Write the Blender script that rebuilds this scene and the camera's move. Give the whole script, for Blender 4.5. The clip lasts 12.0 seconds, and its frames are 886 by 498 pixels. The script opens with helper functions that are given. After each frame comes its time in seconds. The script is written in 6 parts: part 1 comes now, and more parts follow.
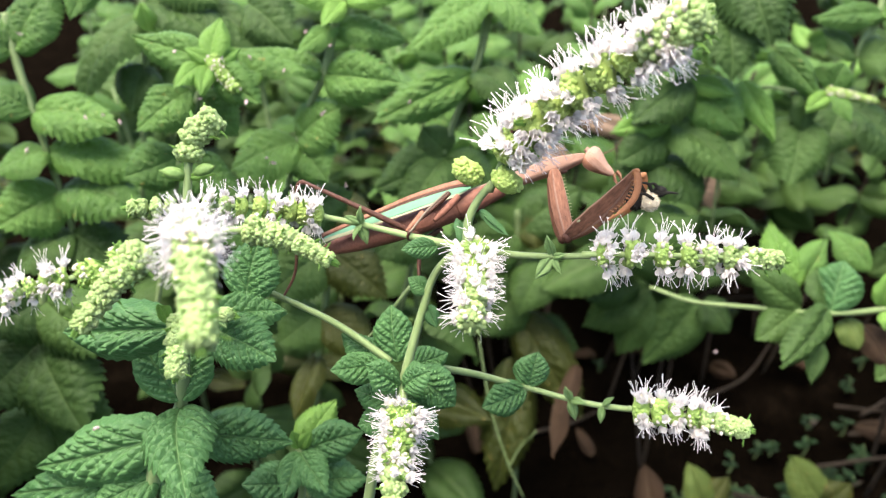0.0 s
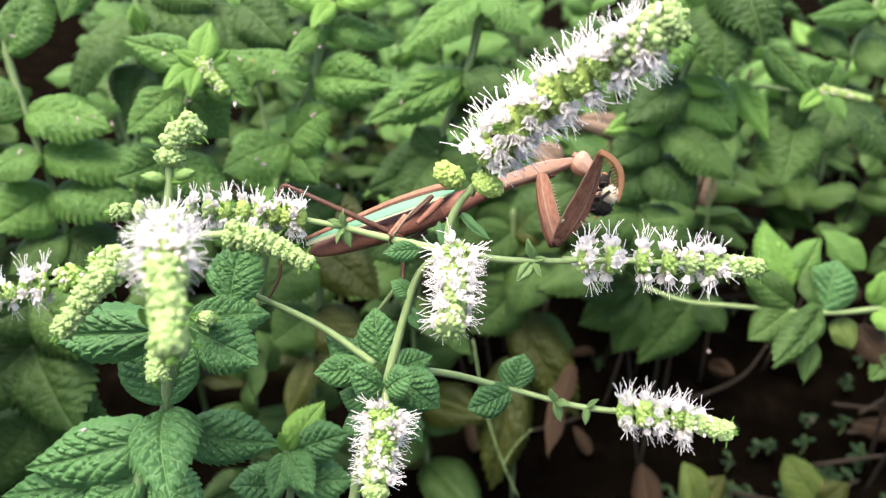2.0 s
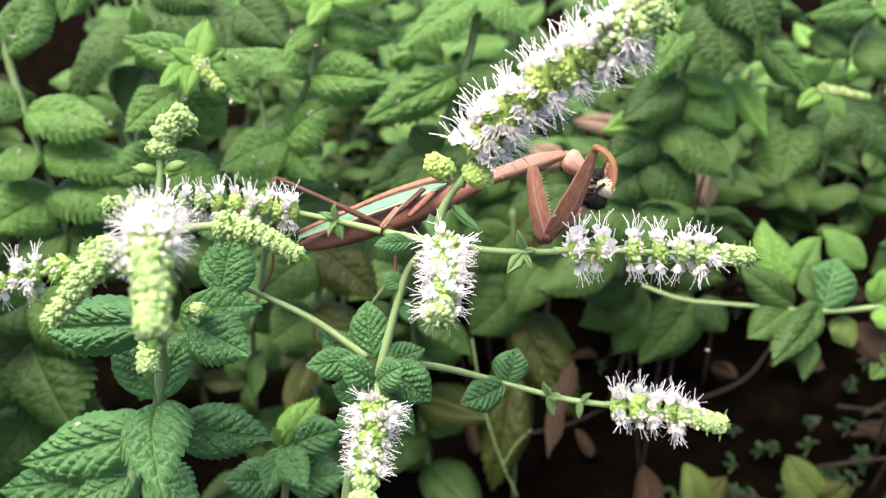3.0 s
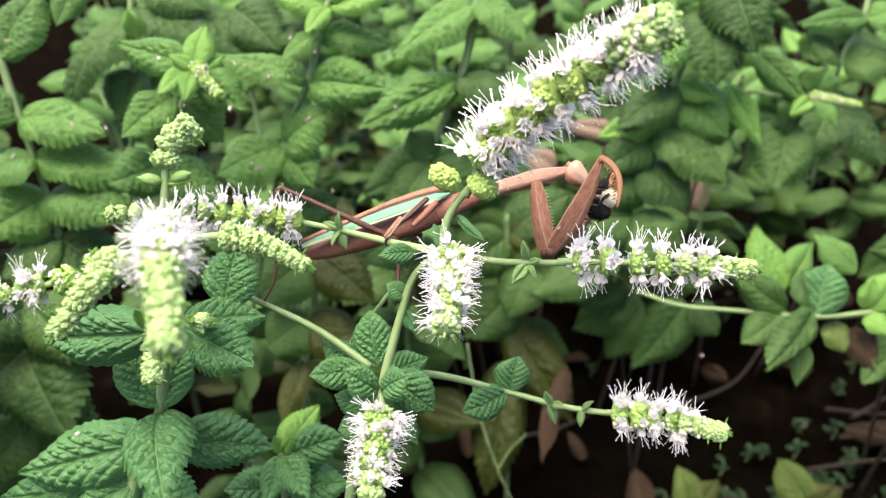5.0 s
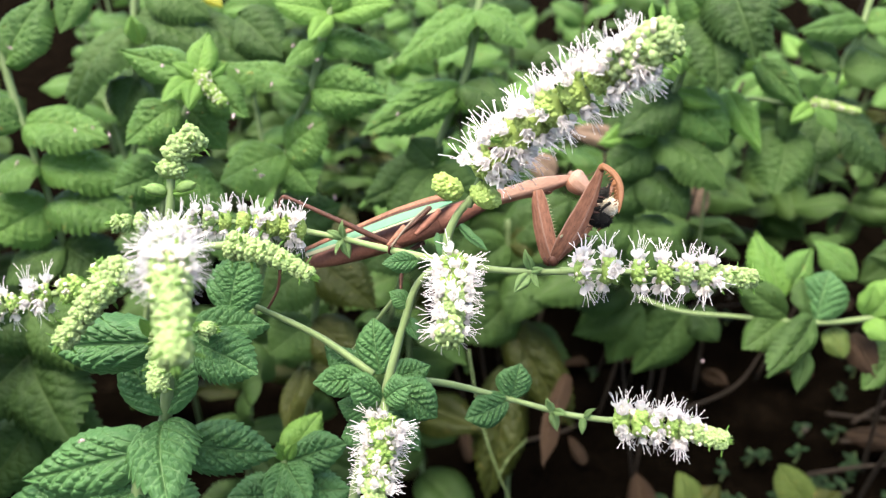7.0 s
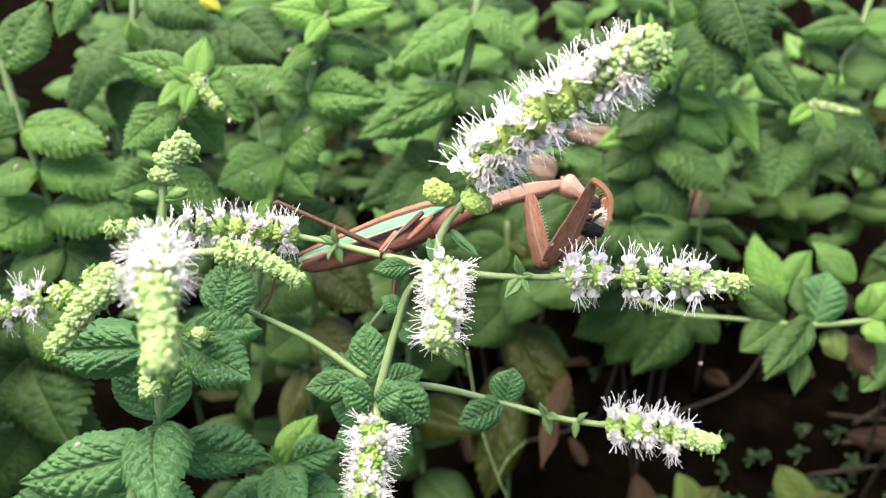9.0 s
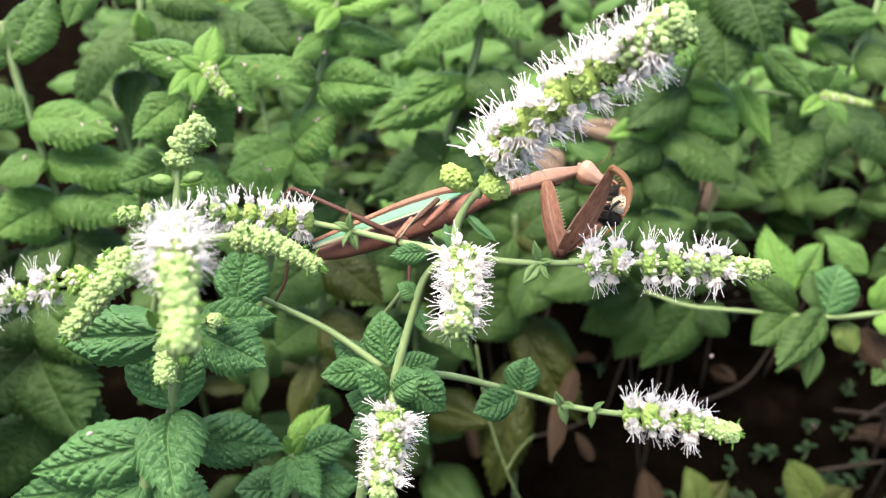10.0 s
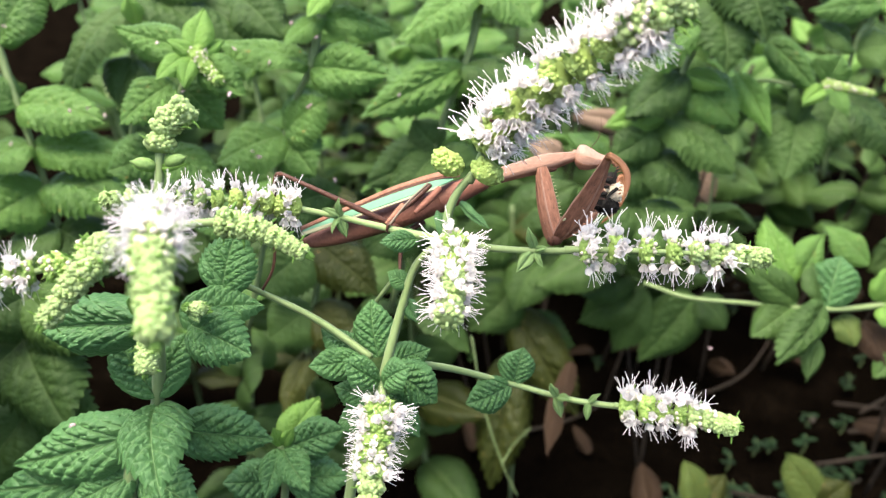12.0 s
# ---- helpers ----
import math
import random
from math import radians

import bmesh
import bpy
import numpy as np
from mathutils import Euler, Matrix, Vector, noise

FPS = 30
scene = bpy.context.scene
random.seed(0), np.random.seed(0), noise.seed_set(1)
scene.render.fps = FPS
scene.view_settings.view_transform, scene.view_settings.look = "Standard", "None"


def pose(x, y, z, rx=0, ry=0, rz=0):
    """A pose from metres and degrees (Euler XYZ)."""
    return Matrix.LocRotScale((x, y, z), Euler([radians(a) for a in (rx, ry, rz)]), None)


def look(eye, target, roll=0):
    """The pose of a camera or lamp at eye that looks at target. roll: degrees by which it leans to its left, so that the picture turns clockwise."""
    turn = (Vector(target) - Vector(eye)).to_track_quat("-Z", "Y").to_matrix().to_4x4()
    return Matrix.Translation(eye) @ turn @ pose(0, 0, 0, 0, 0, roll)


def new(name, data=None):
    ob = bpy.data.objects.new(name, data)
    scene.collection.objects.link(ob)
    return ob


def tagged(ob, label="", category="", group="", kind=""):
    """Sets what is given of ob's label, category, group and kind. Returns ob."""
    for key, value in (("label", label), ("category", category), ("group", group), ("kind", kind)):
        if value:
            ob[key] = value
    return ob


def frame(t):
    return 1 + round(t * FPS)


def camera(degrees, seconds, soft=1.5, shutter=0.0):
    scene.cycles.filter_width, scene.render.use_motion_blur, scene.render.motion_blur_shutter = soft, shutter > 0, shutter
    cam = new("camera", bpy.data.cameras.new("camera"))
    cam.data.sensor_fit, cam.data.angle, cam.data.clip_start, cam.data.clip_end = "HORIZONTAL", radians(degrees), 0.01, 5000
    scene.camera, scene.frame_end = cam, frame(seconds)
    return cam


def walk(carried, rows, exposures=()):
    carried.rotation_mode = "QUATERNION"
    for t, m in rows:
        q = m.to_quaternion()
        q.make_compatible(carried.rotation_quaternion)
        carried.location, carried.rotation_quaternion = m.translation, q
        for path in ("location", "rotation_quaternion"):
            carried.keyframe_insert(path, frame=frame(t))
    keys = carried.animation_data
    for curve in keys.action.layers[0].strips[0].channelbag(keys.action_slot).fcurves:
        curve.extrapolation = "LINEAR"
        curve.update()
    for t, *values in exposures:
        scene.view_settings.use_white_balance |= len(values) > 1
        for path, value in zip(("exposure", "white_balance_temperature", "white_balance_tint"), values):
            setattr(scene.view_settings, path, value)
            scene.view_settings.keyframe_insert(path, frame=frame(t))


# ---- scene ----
cam = camera(62, 12.0, soft=1.3)
PATH = [
    (0, pose(-0.00721, 0.00227, 0.50029, 64.435, -0.325, 0.062)),
    (0.5, pose(-0.00819, 0.00240, 0.50158, 64.318, -0.349, -0.117)),
    (1, pose(-0.00816, 0.00177, 0.50206, 64.434, -0.391, -0.259)),
    (1.5, pose(-0.00275, 0.00165, 0.50156, 64.465, -0.102, 0.163)),
    (2, pose(-0.00071, 0.00259, 0.50233, 64.177, -0.090, 0.305)),
    (2.5, pose(-0.00226, 0.00261, 0.50238, 64.145, -0.143, 0.175)),
    (3, pose(0.00359, 0.00058, 0.49866, 64.662, 0.205, 0.643)),
    (5, pose(-0.00137, 0.00114, 0.50132, 64.738, -0.270, -0.202)),
    (5.5, pose(-0.00000, 0.00000, 0.50000, 65.000, 0.000, 0.000)),
    (6, pose(-0.00039, 0.00155, 0.50387, 64.566, -0.147, 0.026)),
    (6.5, pose(-0.00217, 0.00080, 0.50364, 64.809, -0.358, -0.178)),
    (7, pose(-0.00216, 0.00051, 0.50352, 64.972, -0.291, -0.174)),
    (9, pose(0.00168, 0.00061, 0.50564, 64.886, -0.108, 0.122)),
    (9.5, pose(-0.00009, -0.00016, 0.50381, 64.933, 0.010, 0.244)),
    (10, pose(-0.00290, 0.00119, 0.50125, 64.779, -0.048, 0.216)),
    (10.5, pose(-0.00180, 0.00490, 0.50010, 64.175, -0.064, 0.399)),
    (11, pose(0.00125, 0.00810, 0.49645, 63.974, -0.041, 0.557)),
    (11.5, pose(0.00031, 0.00750, 0.49525, 64.175, -0.139, 0.314)),
    (12, pose(-0.00065, 0.00631, 0.49689, 64.254, -0.215, 0.233)),
]
walk(cam, PATH, exposures=[(0.0, 1.87), (12.0, 1.87)])
cam.data.dof.use_dof = True
cam.data.dof.focus_distance = 0.213
cam.data.dof.aperture_fstop = 13.2

# ---------------------------------------------------------------- light
world = bpy.data.worlds.new("sky")
scene.world = world
world.use_nodes = True
wn = world.node_tree.nodes
sky = wn.new("ShaderNodeTexSky")
sky.sky_type = "NISHITA"
sky.sun_disc = False
sky.sun_elevation = radians(72)
sky.sun_rotation = radians(228)
sky.air_density = 1.0
sky.dust_density = 4.0
wn["Background"].inputs["Strength"].default_value = 0.135
world.node_tree.links.new(sky.outputs["Color"], wn["Background"].inputs["Color"])
sun = new("sun", bpy.data.lights.new("sun", "SUN"))
sun.data.energy, sun.data.angle, sun.data.color = 2.75, radians(50), (1.0, 0.93, 0.77)
sun.matrix_world = look((-0.40, -0.36, 1.7), (0, 0, 0))


# ---------------------------------------------------------------- materials
def nodes_of(name):
    m = bpy.data.materials.new(name)
    m.use_nodes = True
    nt = m.node_tree
    return m, nt, nt.nodes["Principled BSDF"], nt.nodes["Material Output"]


def ramp(nt, fac, stops):
    r = nt.nodes.new("ShaderNodeValToRGB")
    while len(r.color_ramp.elements) < len(stops):
        r.color_ramp.elements.new(0.5)
    for e, (p, c) in zip(r.color_ramp.elements, stops):
        e.position, e.color = p, (*c, 1)
    nt.links.new(fac, r.inputs["Fac"])
    return r.outputs["Color"]


def mixed(nt, fac, a, b, kind="MIX"):
    m = nt.nodes.new("ShaderNodeMix")
    m.data_type, m.blend_type = "RGBA", kind
    for sock, v in ((m.inputs[0], fac), (m.inputs[6], a), (m.inputs[7], b)):
        if isinstance(v, bpy.types.NodeSocket):
            nt.links.new(v, sock)
        else:
            sock.default_value = v if isinstance(v, (int, float)) else (*v, 1)
    return m.outputs[2]


def noise_of(nt, vec, scale, detail=4.0, rough=0.6):
    n = nt.nodes.new("ShaderNodeTexNoise")
    n.inputs["Scale"].default_value, n.inputs["Detail"].default_value = scale, detail
    n.inputs["Roughness"].default_value = rough
    if vec is not None:
        nt.links.new(vec, n.inputs["Vector"])
    return n.outputs["Fac"]


def bumped(nt, shader, height, strength, distance):
    b = nt.nodes.new("ShaderNodeBump")
    b.inputs["Strength"].default_value, b.inputs["Distance"].default_value = strength, distance
    nt.links.new(height, b.inputs["Height"])
    nt.links.new(b.outputs["Normal"], shader.inputs["Normal"])
    return b.outputs["Normal"]


def leaf_material(name, dark, light, vein, spots=(0.32, 0.2, 0.06), spotty=0.0, through_it=0.3, fine=0.3, rough=0.42, gloss=0.2):
    """Mint leaf: blade colour varied leaf by leaf and in blotches, paler veins, fine net of veins in relief."""
    m, nt, p, out = nodes_of(name)
    info = nt.nodes.new("ShaderNodeObjectInfo")
    uv = nt.nodes.new("ShaderNodeUVMap")
    geo = nt.nodes.new("ShaderNodeNewGeometry")
    att = nt.nodes.new("ShaderNodeAttribute")
    att.attribute_name = "vein"
    blotch = noise_of(nt, geo.outputs["Position"], 110, 5, 0.65)
    grain = noise_of(nt, geo.outputs["Position"], 1400, 4)
    add = nt.nodes.new("ShaderNodeMath")
    add.operation = "MULTIPLY_ADD"
    nt.links.new(info.outputs["Random"], add.inputs[0])
    add.inputs[1].default_value = 0.6
    nt.links.new(blotch, add.inputs[2])
    base = ramp(nt, add.outputs[0], [(0.3, dark), (0.95, light)])
    base = mixed(nt, 0.25, base, ramp(nt, grain, [(0.3, dark), (0.7, light)]))
    vmul = nt.nodes.new("ShaderNodeMath")
    vmul.operation = "MULTIPLY"
    nt.links.new(att.outputs["Fac"], vmul.inputs[0])
    vmul.inputs[1].default_value = 0.65
    base = mixed(nt, vmul.outputs[0], base, vein)
    if spotty:
        sp = noise_of(nt, geo.outputs["Position"], 260, 5, 0.7)
        mask = ramp(nt, sp, [(0.66 - spotty, (0, 0, 0)), (0.72 - spotty, (1, 1, 1))])
        base = mixed(nt, mask, base, spots)
    nt.links.new(base, p.inputs["Base Color"])
    p.inputs["Roughness"].default_value = rough
    p.inputs["Specular IOR Level"].default_value = gloss
    vor = nt.nodes.new("ShaderNodeTexVoronoi")
    vor.feature = "DISTANCE_TO_EDGE"
    vor.inputs["Scale"].default_value = 24
    nt.links.new(uv.outputs["UV"], vor.inputs["Vector"])
    flat = ramp(nt, vor.outputs["Distance"], [(0.0, (0, 0, 0)), (0.07, (0.55, 0.55, 0.55)), (0.35, (1, 1, 1))])
    normal = bumped(nt, p, mixed(nt, 0.35, flat, grain), fine, 0.0012)
    tr = nt.nodes.new("ShaderNodeBsdfTranslucent")
    nt.links.new(mixed(nt, 0.5, base, light), tr.inputs["Color"])
    nt.links.new(normal, tr.inputs["Normal"])
    mx = nt.nodes.new("ShaderNodeMixShader")
    mx.inputs[0].default_value = through_it
    nt.links.new(p.outputs[0], mx.inputs[1])
    nt.links.new(tr.outputs[0], mx.inputs[2])
    nt.links.new(mx.outputs[0], out.inputs["Surface"])
    return m


def tissue(name, a, b, rough=0.5, scale=600, through_it=0.0, relief=0.2, distance=0.0003, spread=0.5, sheen=0.0, stretch=None, grain=0.4):
    """Plain living or earthy surface of two colours, with grain in relief and a shift from piece to piece."""
    m, nt, p, out = nodes_of(name)
    info = nt.nodes.new("ShaderNodeObjectInfo")
    geo = nt.nodes.new("ShaderNodeNewGeometry")
    co = nt.nodes.new("ShaderNodeTexCoord")
    vec = co.outputs["Object"]
    if stretch:
        mp = nt.nodes.new("ShaderNodeMapping")
        mp.inputs["Scale"].default_value = stretch
        nt.links.new(vec, mp.inputs["Vector"])
        vec = mp.outputs["Vector"]
    n1, n2 = noise_of(nt, vec, scale, 4), noise_of(nt, vec, scale * 0.12, 3)
    s = nt.nodes.new("ShaderNodeMath")
    s.operation = "MULTIPLY_ADD"
    nt.links.new(geo.outputs["Random Per Island"], s.inputs[0])
    s.inputs[1].default_value = spread
    nt.links.new(n2, s.inputs[2])
    fac = mixed(nt, grain, s.outputs[0], n1)
    base = ramp(nt, fac, [(0.3, a), (0.75, b)])
    hs = nt.nodes.new("ShaderNodeHueSaturation")
    mr = nt.nodes.new("ShaderNodeMapRange")
    mr.inputs["To Min"].default_value, mr.inputs["To Max"].default_value = 0.85, 1.12
    nt.links.new(info.outputs["Random"], mr.inputs["Value"])
    nt.links.new(mr.outputs[0], hs.inputs["Value"])
    nt.links.new(base, hs.inputs["Color"])
    base = hs.outputs["Color"]
    nt.links.new(base, p.inputs["Base Color"])
    p.inputs["Roughness"].default_value = rough
    p.inputs["Specular IOR Level"].default_value = 0.22
    p.inputs["Sheen Weight"].default_value = sheen
    normal = bumped(nt, p, n1, relief, distance)
    if through_it:
        tr = nt.nodes.new("ShaderNodeBsdfTranslucent")
        nt.links.new(base, tr.inputs["Color"])
        mx = nt.nodes.new("ShaderNodeMixShader")
        mx.inputs[0].default_value = through_it
        nt.links.new(p.outputs[0], mx.inputs[1])
        nt.links.new(tr.outputs[0], mx.inputs[2])
        nt.links.new(mx.outputs[0], out.inputs["Surface"])
    return m


LEAF = leaf_material("mint_leaf", (0.028, 0.082, 0.029), (0.076, 0.172, 0.056), (0.16, 0.26, 0.11), fine=0.3, rough=0.42, gloss=0.26, through_it=0.22)
LEAF_MID = leaf_material("mint_leaf_mid", (0.028, 0.073, 0.015), (0.104, 0.208, 0.044), (0.14, 0.22, 0.07), spotty=0.01, fine=0.5, rough=0.48, gloss=0.26, through_it=0.3)
# Darker, duller copy of the mint leaf, with the canopy's shade in its colour.
LEAF_SHADED = leaf_material("mint_leaf_shaded", (0.012, 0.030, 0.008), (0.064, 0.120, 0.030), (0.092, 0.145, 0.05), spotty=0.0, fine=0.3, rough=0.5, gloss=0.16, through_it=0.32)
LEAF_YOUNG = leaf_material("young_mint_leaf", (0.072, 0.17, 0.030), (0.165, 0.30, 0.062), (0.22, 0.34, 0.11), through_it=0.35, fine=0.35)
LEAF_GOLD = leaf_material("yellow_leaf", (0.25, 0.26, 0.02), (0.40, 0.38, 0.05), (0.4, 0.4, 0.1), through_it=0.35)
LEAF_PALE = leaf_material("olive_mint_leaf", (0.030, 0.058, 0.012), (0.105, 0.145, 0.034), (0.16, 0.19, 0.06), spotty=0.02, rough=0.5)
LEAF_BRACT = leaf_material("pale_leaflet", (0.095, 0.175, 0.055), (0.21, 0.32, 0.125), (0.30, 0.40, 0.20), through_it=0.3, fine=0.4)
# Yellowing leaf, darkened further so the lower bed's shade is in its colour.
LEAF_OLD_SHADED = leaf_material("yellowing_shaded_leaf", (0.016, 0.028, 0.005), (0.052, 0.060, 0.012), (0.09, 0.10, 0.035), spotty=0.03)
# Seedling green darkened: the deep shade over the soil is put into this colour.
LEAF_WEED_SHADED = leaf_material("shaded_weed_leaf", (0.008, 0.022, 0.008), (0.022, 0.050, 0.018), (0.03, 0.06, 0.03))
# Dry leaf browns, darkened to carry the shade low in the bed.
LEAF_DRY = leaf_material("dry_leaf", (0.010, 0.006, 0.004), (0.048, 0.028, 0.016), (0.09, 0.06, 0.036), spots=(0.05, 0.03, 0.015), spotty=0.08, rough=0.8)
LEAF_TAN = leaf_material("pale_dead_leaf", (0.10, 0.066, 0.048), (0.24, 0.165, 0.12), (0.26, 0.19, 0.14), spots=(0.06, 0.04, 0.03), spotty=0.06, rough=0.8)
STEM = tissue("mint_stem", (0.095, 0.152, 0.045), (0.18, 0.245, 0.10), 0.55, 500, relief=0.3, stretch=(1, 1, 0.15), sheen=0.08)
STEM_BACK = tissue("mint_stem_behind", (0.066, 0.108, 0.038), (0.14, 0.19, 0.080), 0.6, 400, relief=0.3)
# Near-black twig brown with ground shade put in, used for living stems too.
STEM_DRY_SHADED = tissue("dry_twig_shaded", (0.007, 0.005, 0.0035), (0.028, 0.020, 0.014), 0.85, 500, relief=0.6)
BUD = tissue("bud_green", (0.225, 0.36, 0.07), (0.39, 0.54, 0.17), 0.55, 900, through_it=0.35, relief=0.2)
BUD_PALE = tissue("bud_pale", (0.325, 0.465, 0.15), (0.51, 0.64, 0.30), 0.6, 900, through_it=0.5, relief=0.2)
PETAL = tissue("petal", (0.82, 0.74, 0.75), (0.89, 0.85, 0.84), 0.6, 1200, through_it=0.68, relief=0.1)
STAMEN = tissue("stamen", (0.78, 0.69, 0.71), (0.90, 0.85, 0.86), 0.5, 1500, through_it=0.2)
CHITIN = tissue("brown_chitin", (0.082, 0.031, 0.018), (0.305, 0.143, 0.090), 0.68, 700, relief=0.55, distance=0.0003, stretch=(1.8, 0.45, 1.8), grain=0.7)
CHITIN_BODY = tissue("red_brown_chitin", (0.085, 0.031, 0.020), (0.225, 0.092, 0.062), 0.6, 700, relief=0.6, distance=0.0004, stretch=(1.6, 0.5, 1.6), grain=0.6)
CHITIN_LIGHT = tissue("light_brown_chitin", (0.13, 0.063, 0.045), (0.32, 0.185, 0.135), 0.7, 900, relief=0.5, distance=0.0003, stretch=(1.6, 0.5, 1.6), grain=0.55)
CHITIN_DARK = tissue("dark_brown_chitin", (0.034, 0.014, 0.010), (0.105, 0.045, 0.030), 0.45, 700, relief=0.7, distance=0.0004, stretch=(2, 0.3, 2), grain=0.75)
CHITIN_PALE = tissue("tan_chitin", (0.155, 0.078, 0.058), (0.30, 0.180, 0.138), 0.6, 900, relief=0.4, distance=0.0003, grain=0.5)
CHITIN_OCHRE = tissue("ochre_chitin", (0.12, 0.045, 0.018), (0.24, 0.105, 0.045), 0.55, 900, relief=0.4, distance=0.0003, grain=0.5)
WING_GREEN = tissue("wing_green", (0.08, 0.21, 0.12), (0.125, 0.27, 0.165), 0.65, 500, relief=0.15)
LEG_GREY = tissue("grey_brown_chitin", (0.07, 0.05, 0.035), (0.17, 0.13, 0.095), 0.6, 700, relief=0.4, distance=0.0003)
EYE = tissue("mantis_eye", (0.20, 0.12, 0.085), (0.33, 0.22, 0.16), 0.35, 500, relief=0.05)
WING_CREAM = tissue("wing_cream", (0.22, 0.22, 0.12), (0.32, 0.31, 0.19), 0.5, 500, relief=0.15)
FUZZ_PALE = tissue("pale_fuzz", (0.34, 0.27, 0.18), (0.56, 0.49, 0.37), 0.8, 900, relief=0.3, sheen=0.5)
FUZZ_BLACK = tissue("black_fuzz", (0.002, 0.002, 0.002), (0.009, 0.008, 0.007), 0.95, 900, relief=0.3)
GLASSY = tissue("insect_wing", (0.20, 0.15, 0.10), (0.34, 0.27, 0.2), 0.25, 600, through_it=0.6)


def soil_material():
    m, nt, p, out = nodes_of("soil")
    geo = nt.nodes.new("ShaderNodeNewGeometry")
    a, b = noise_of(nt, geo.outputs["Position"], 18, 6), noise_of(nt, geo.outputs["Position"], 260, 6, 0.7)
    # Darker than moist soil: the deep shade under the bed is painted in.
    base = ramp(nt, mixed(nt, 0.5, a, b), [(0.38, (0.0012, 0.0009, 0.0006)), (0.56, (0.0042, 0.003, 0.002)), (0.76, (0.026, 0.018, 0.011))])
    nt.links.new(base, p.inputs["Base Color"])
    p.inputs["Roughness"].default_value = 0.95
    p.inputs["Specular IOR Level"].default_value = 0.0
    bumped(nt, p, b, 0.9, 0.006)
    return m


SOIL = soil_material()
PEBBLE = tissue("pebble", (0.02, 0.016, 0.013), (0.06, 0.05, 0.04), 0.8, 300, relief=0.4, distance=0.001)

# ---------------------------------------------------------------- building helpers
WORLD_OF = {}


def mesh_of(name, verts, faces, mat, smooth=True):
    me = bpy.data.meshes.new(name)
    me.from_pydata([tuple(map(float, v)) for v in verts], [], faces)
    if smooth:
        me.polygons.foreach_set("use_smooth", [True] * len(me.polygons))
    for one in mat if isinstance(mat, (list, tuple)) else [mat]:
        me.materials.append(one)
    return me


def put(name, me, parent=None, m=None, label=""):
    """An object of the mesh (or an Empty) under a parent, at the world pose m."""
    ob = new(name, me)
    m = m or Matrix()
    if parent is not None:
        ob.parent = parent
        ob.matrix_basis = WORLD_OF[parent.name].inverted() @ m
    else:
        ob.matrix_basis = m
    WORLD_OF[ob.name] = m
    if label:
        tagged(ob, label)
    return ob


def thing(name, at, label, category, group=""):
    return tagged(put(name, None, None, Matrix.Translation(at)), label, category, group)


def smooth_line(points, per=8):
    """A smooth line through the points, with an even step."""
    p = np.array([2 * np.array(points[0], float) - points[1], *points, 2 * np.array(points[-1], float) - points[-2]], float)
    out = []
    for i in range(1, len(p) - 2):
        for k in range(per):
            t = k / per
            a, b, c, d = p[i - 1 : i + 3]
            out.append(0.5 * (2 * b + (c - a) * t + (2 * a - 5 * b + 4 * c - d) * t * t + (3 * b - a - 3 * c + d) * t**3))
    out.append(p[-2])
    return np.array(out)


def tube(line, radii, sides=8, square=0.0, verts=None, faces=None, flat=1.0, up=(0.2, -0.6, 0.75)):
    """Rings round a line; radii along it; square > 0 gives a mint stem's blunt four corners; flat squeezes it across `up`."""
    verts, faces = ([] if verts is None else verts), ([] if faces is None else faces)
    line = np.array(line, float)
    n, start = len(line), len(verts)
    radii = np.interp(np.linspace(0, 1, n), np.linspace(0, 1, len(np.atleast_1d(radii))), np.atleast_1d(radii))
    tan = np.gradient(line, axis=0)
    tan /= np.linalg.norm(tan, axis=1)[:, None] + 1e-12
    u = np.array(up, float)
    for i in range(n):
        a = np.cross(tan[i], u)
        if np.linalg.norm(a) < 1e-3:
            a = np.cross(tan[i], (1.0, 0.1, 0.0))
        a /= np.linalg.norm(a)
        b = np.cross(a, tan[i])
        for k in range(sides):
            t = 2 * math.pi * k / sides
            r = radii[i] * (1 + square * math.cos(4 * t))
            verts.append(line[i] + r * (math.cos(t) * a + flat * math.sin(t) * b))
    for i in range(n - 1):
        for k in range(sides):
            j = (k + 1) % sides
            faces.append((start + i * sides + k, start + i * sides + j, start + (i + 1) * sides + j, start + (i + 1) * sides + k))
    faces.append(tuple(start + k for k in reversed(range(sides))))
    faces.append(tuple(start + (n - 1) * sides + k for k in range(sides)))
    return verts, faces


def stem(plant, points, radii, mat=None, name="stem", knots=True):
    line = smooth_line(points, 10)
    n = len(line)
    rad = np.interp(np.linspace(0, 1, n), np.linspace(0, 1, len(radii)), radii)
    if knots:
        rad = rad * (1 + 0.06 * np.sin(np.linspace(0, 7, n)) + 0.05 * np.random.rand(n))
    v, f = tube(line, rad * 0.88, 8, 0.1)
    return put(name, mesh_of(name, v, f, mat or STEM), plant)


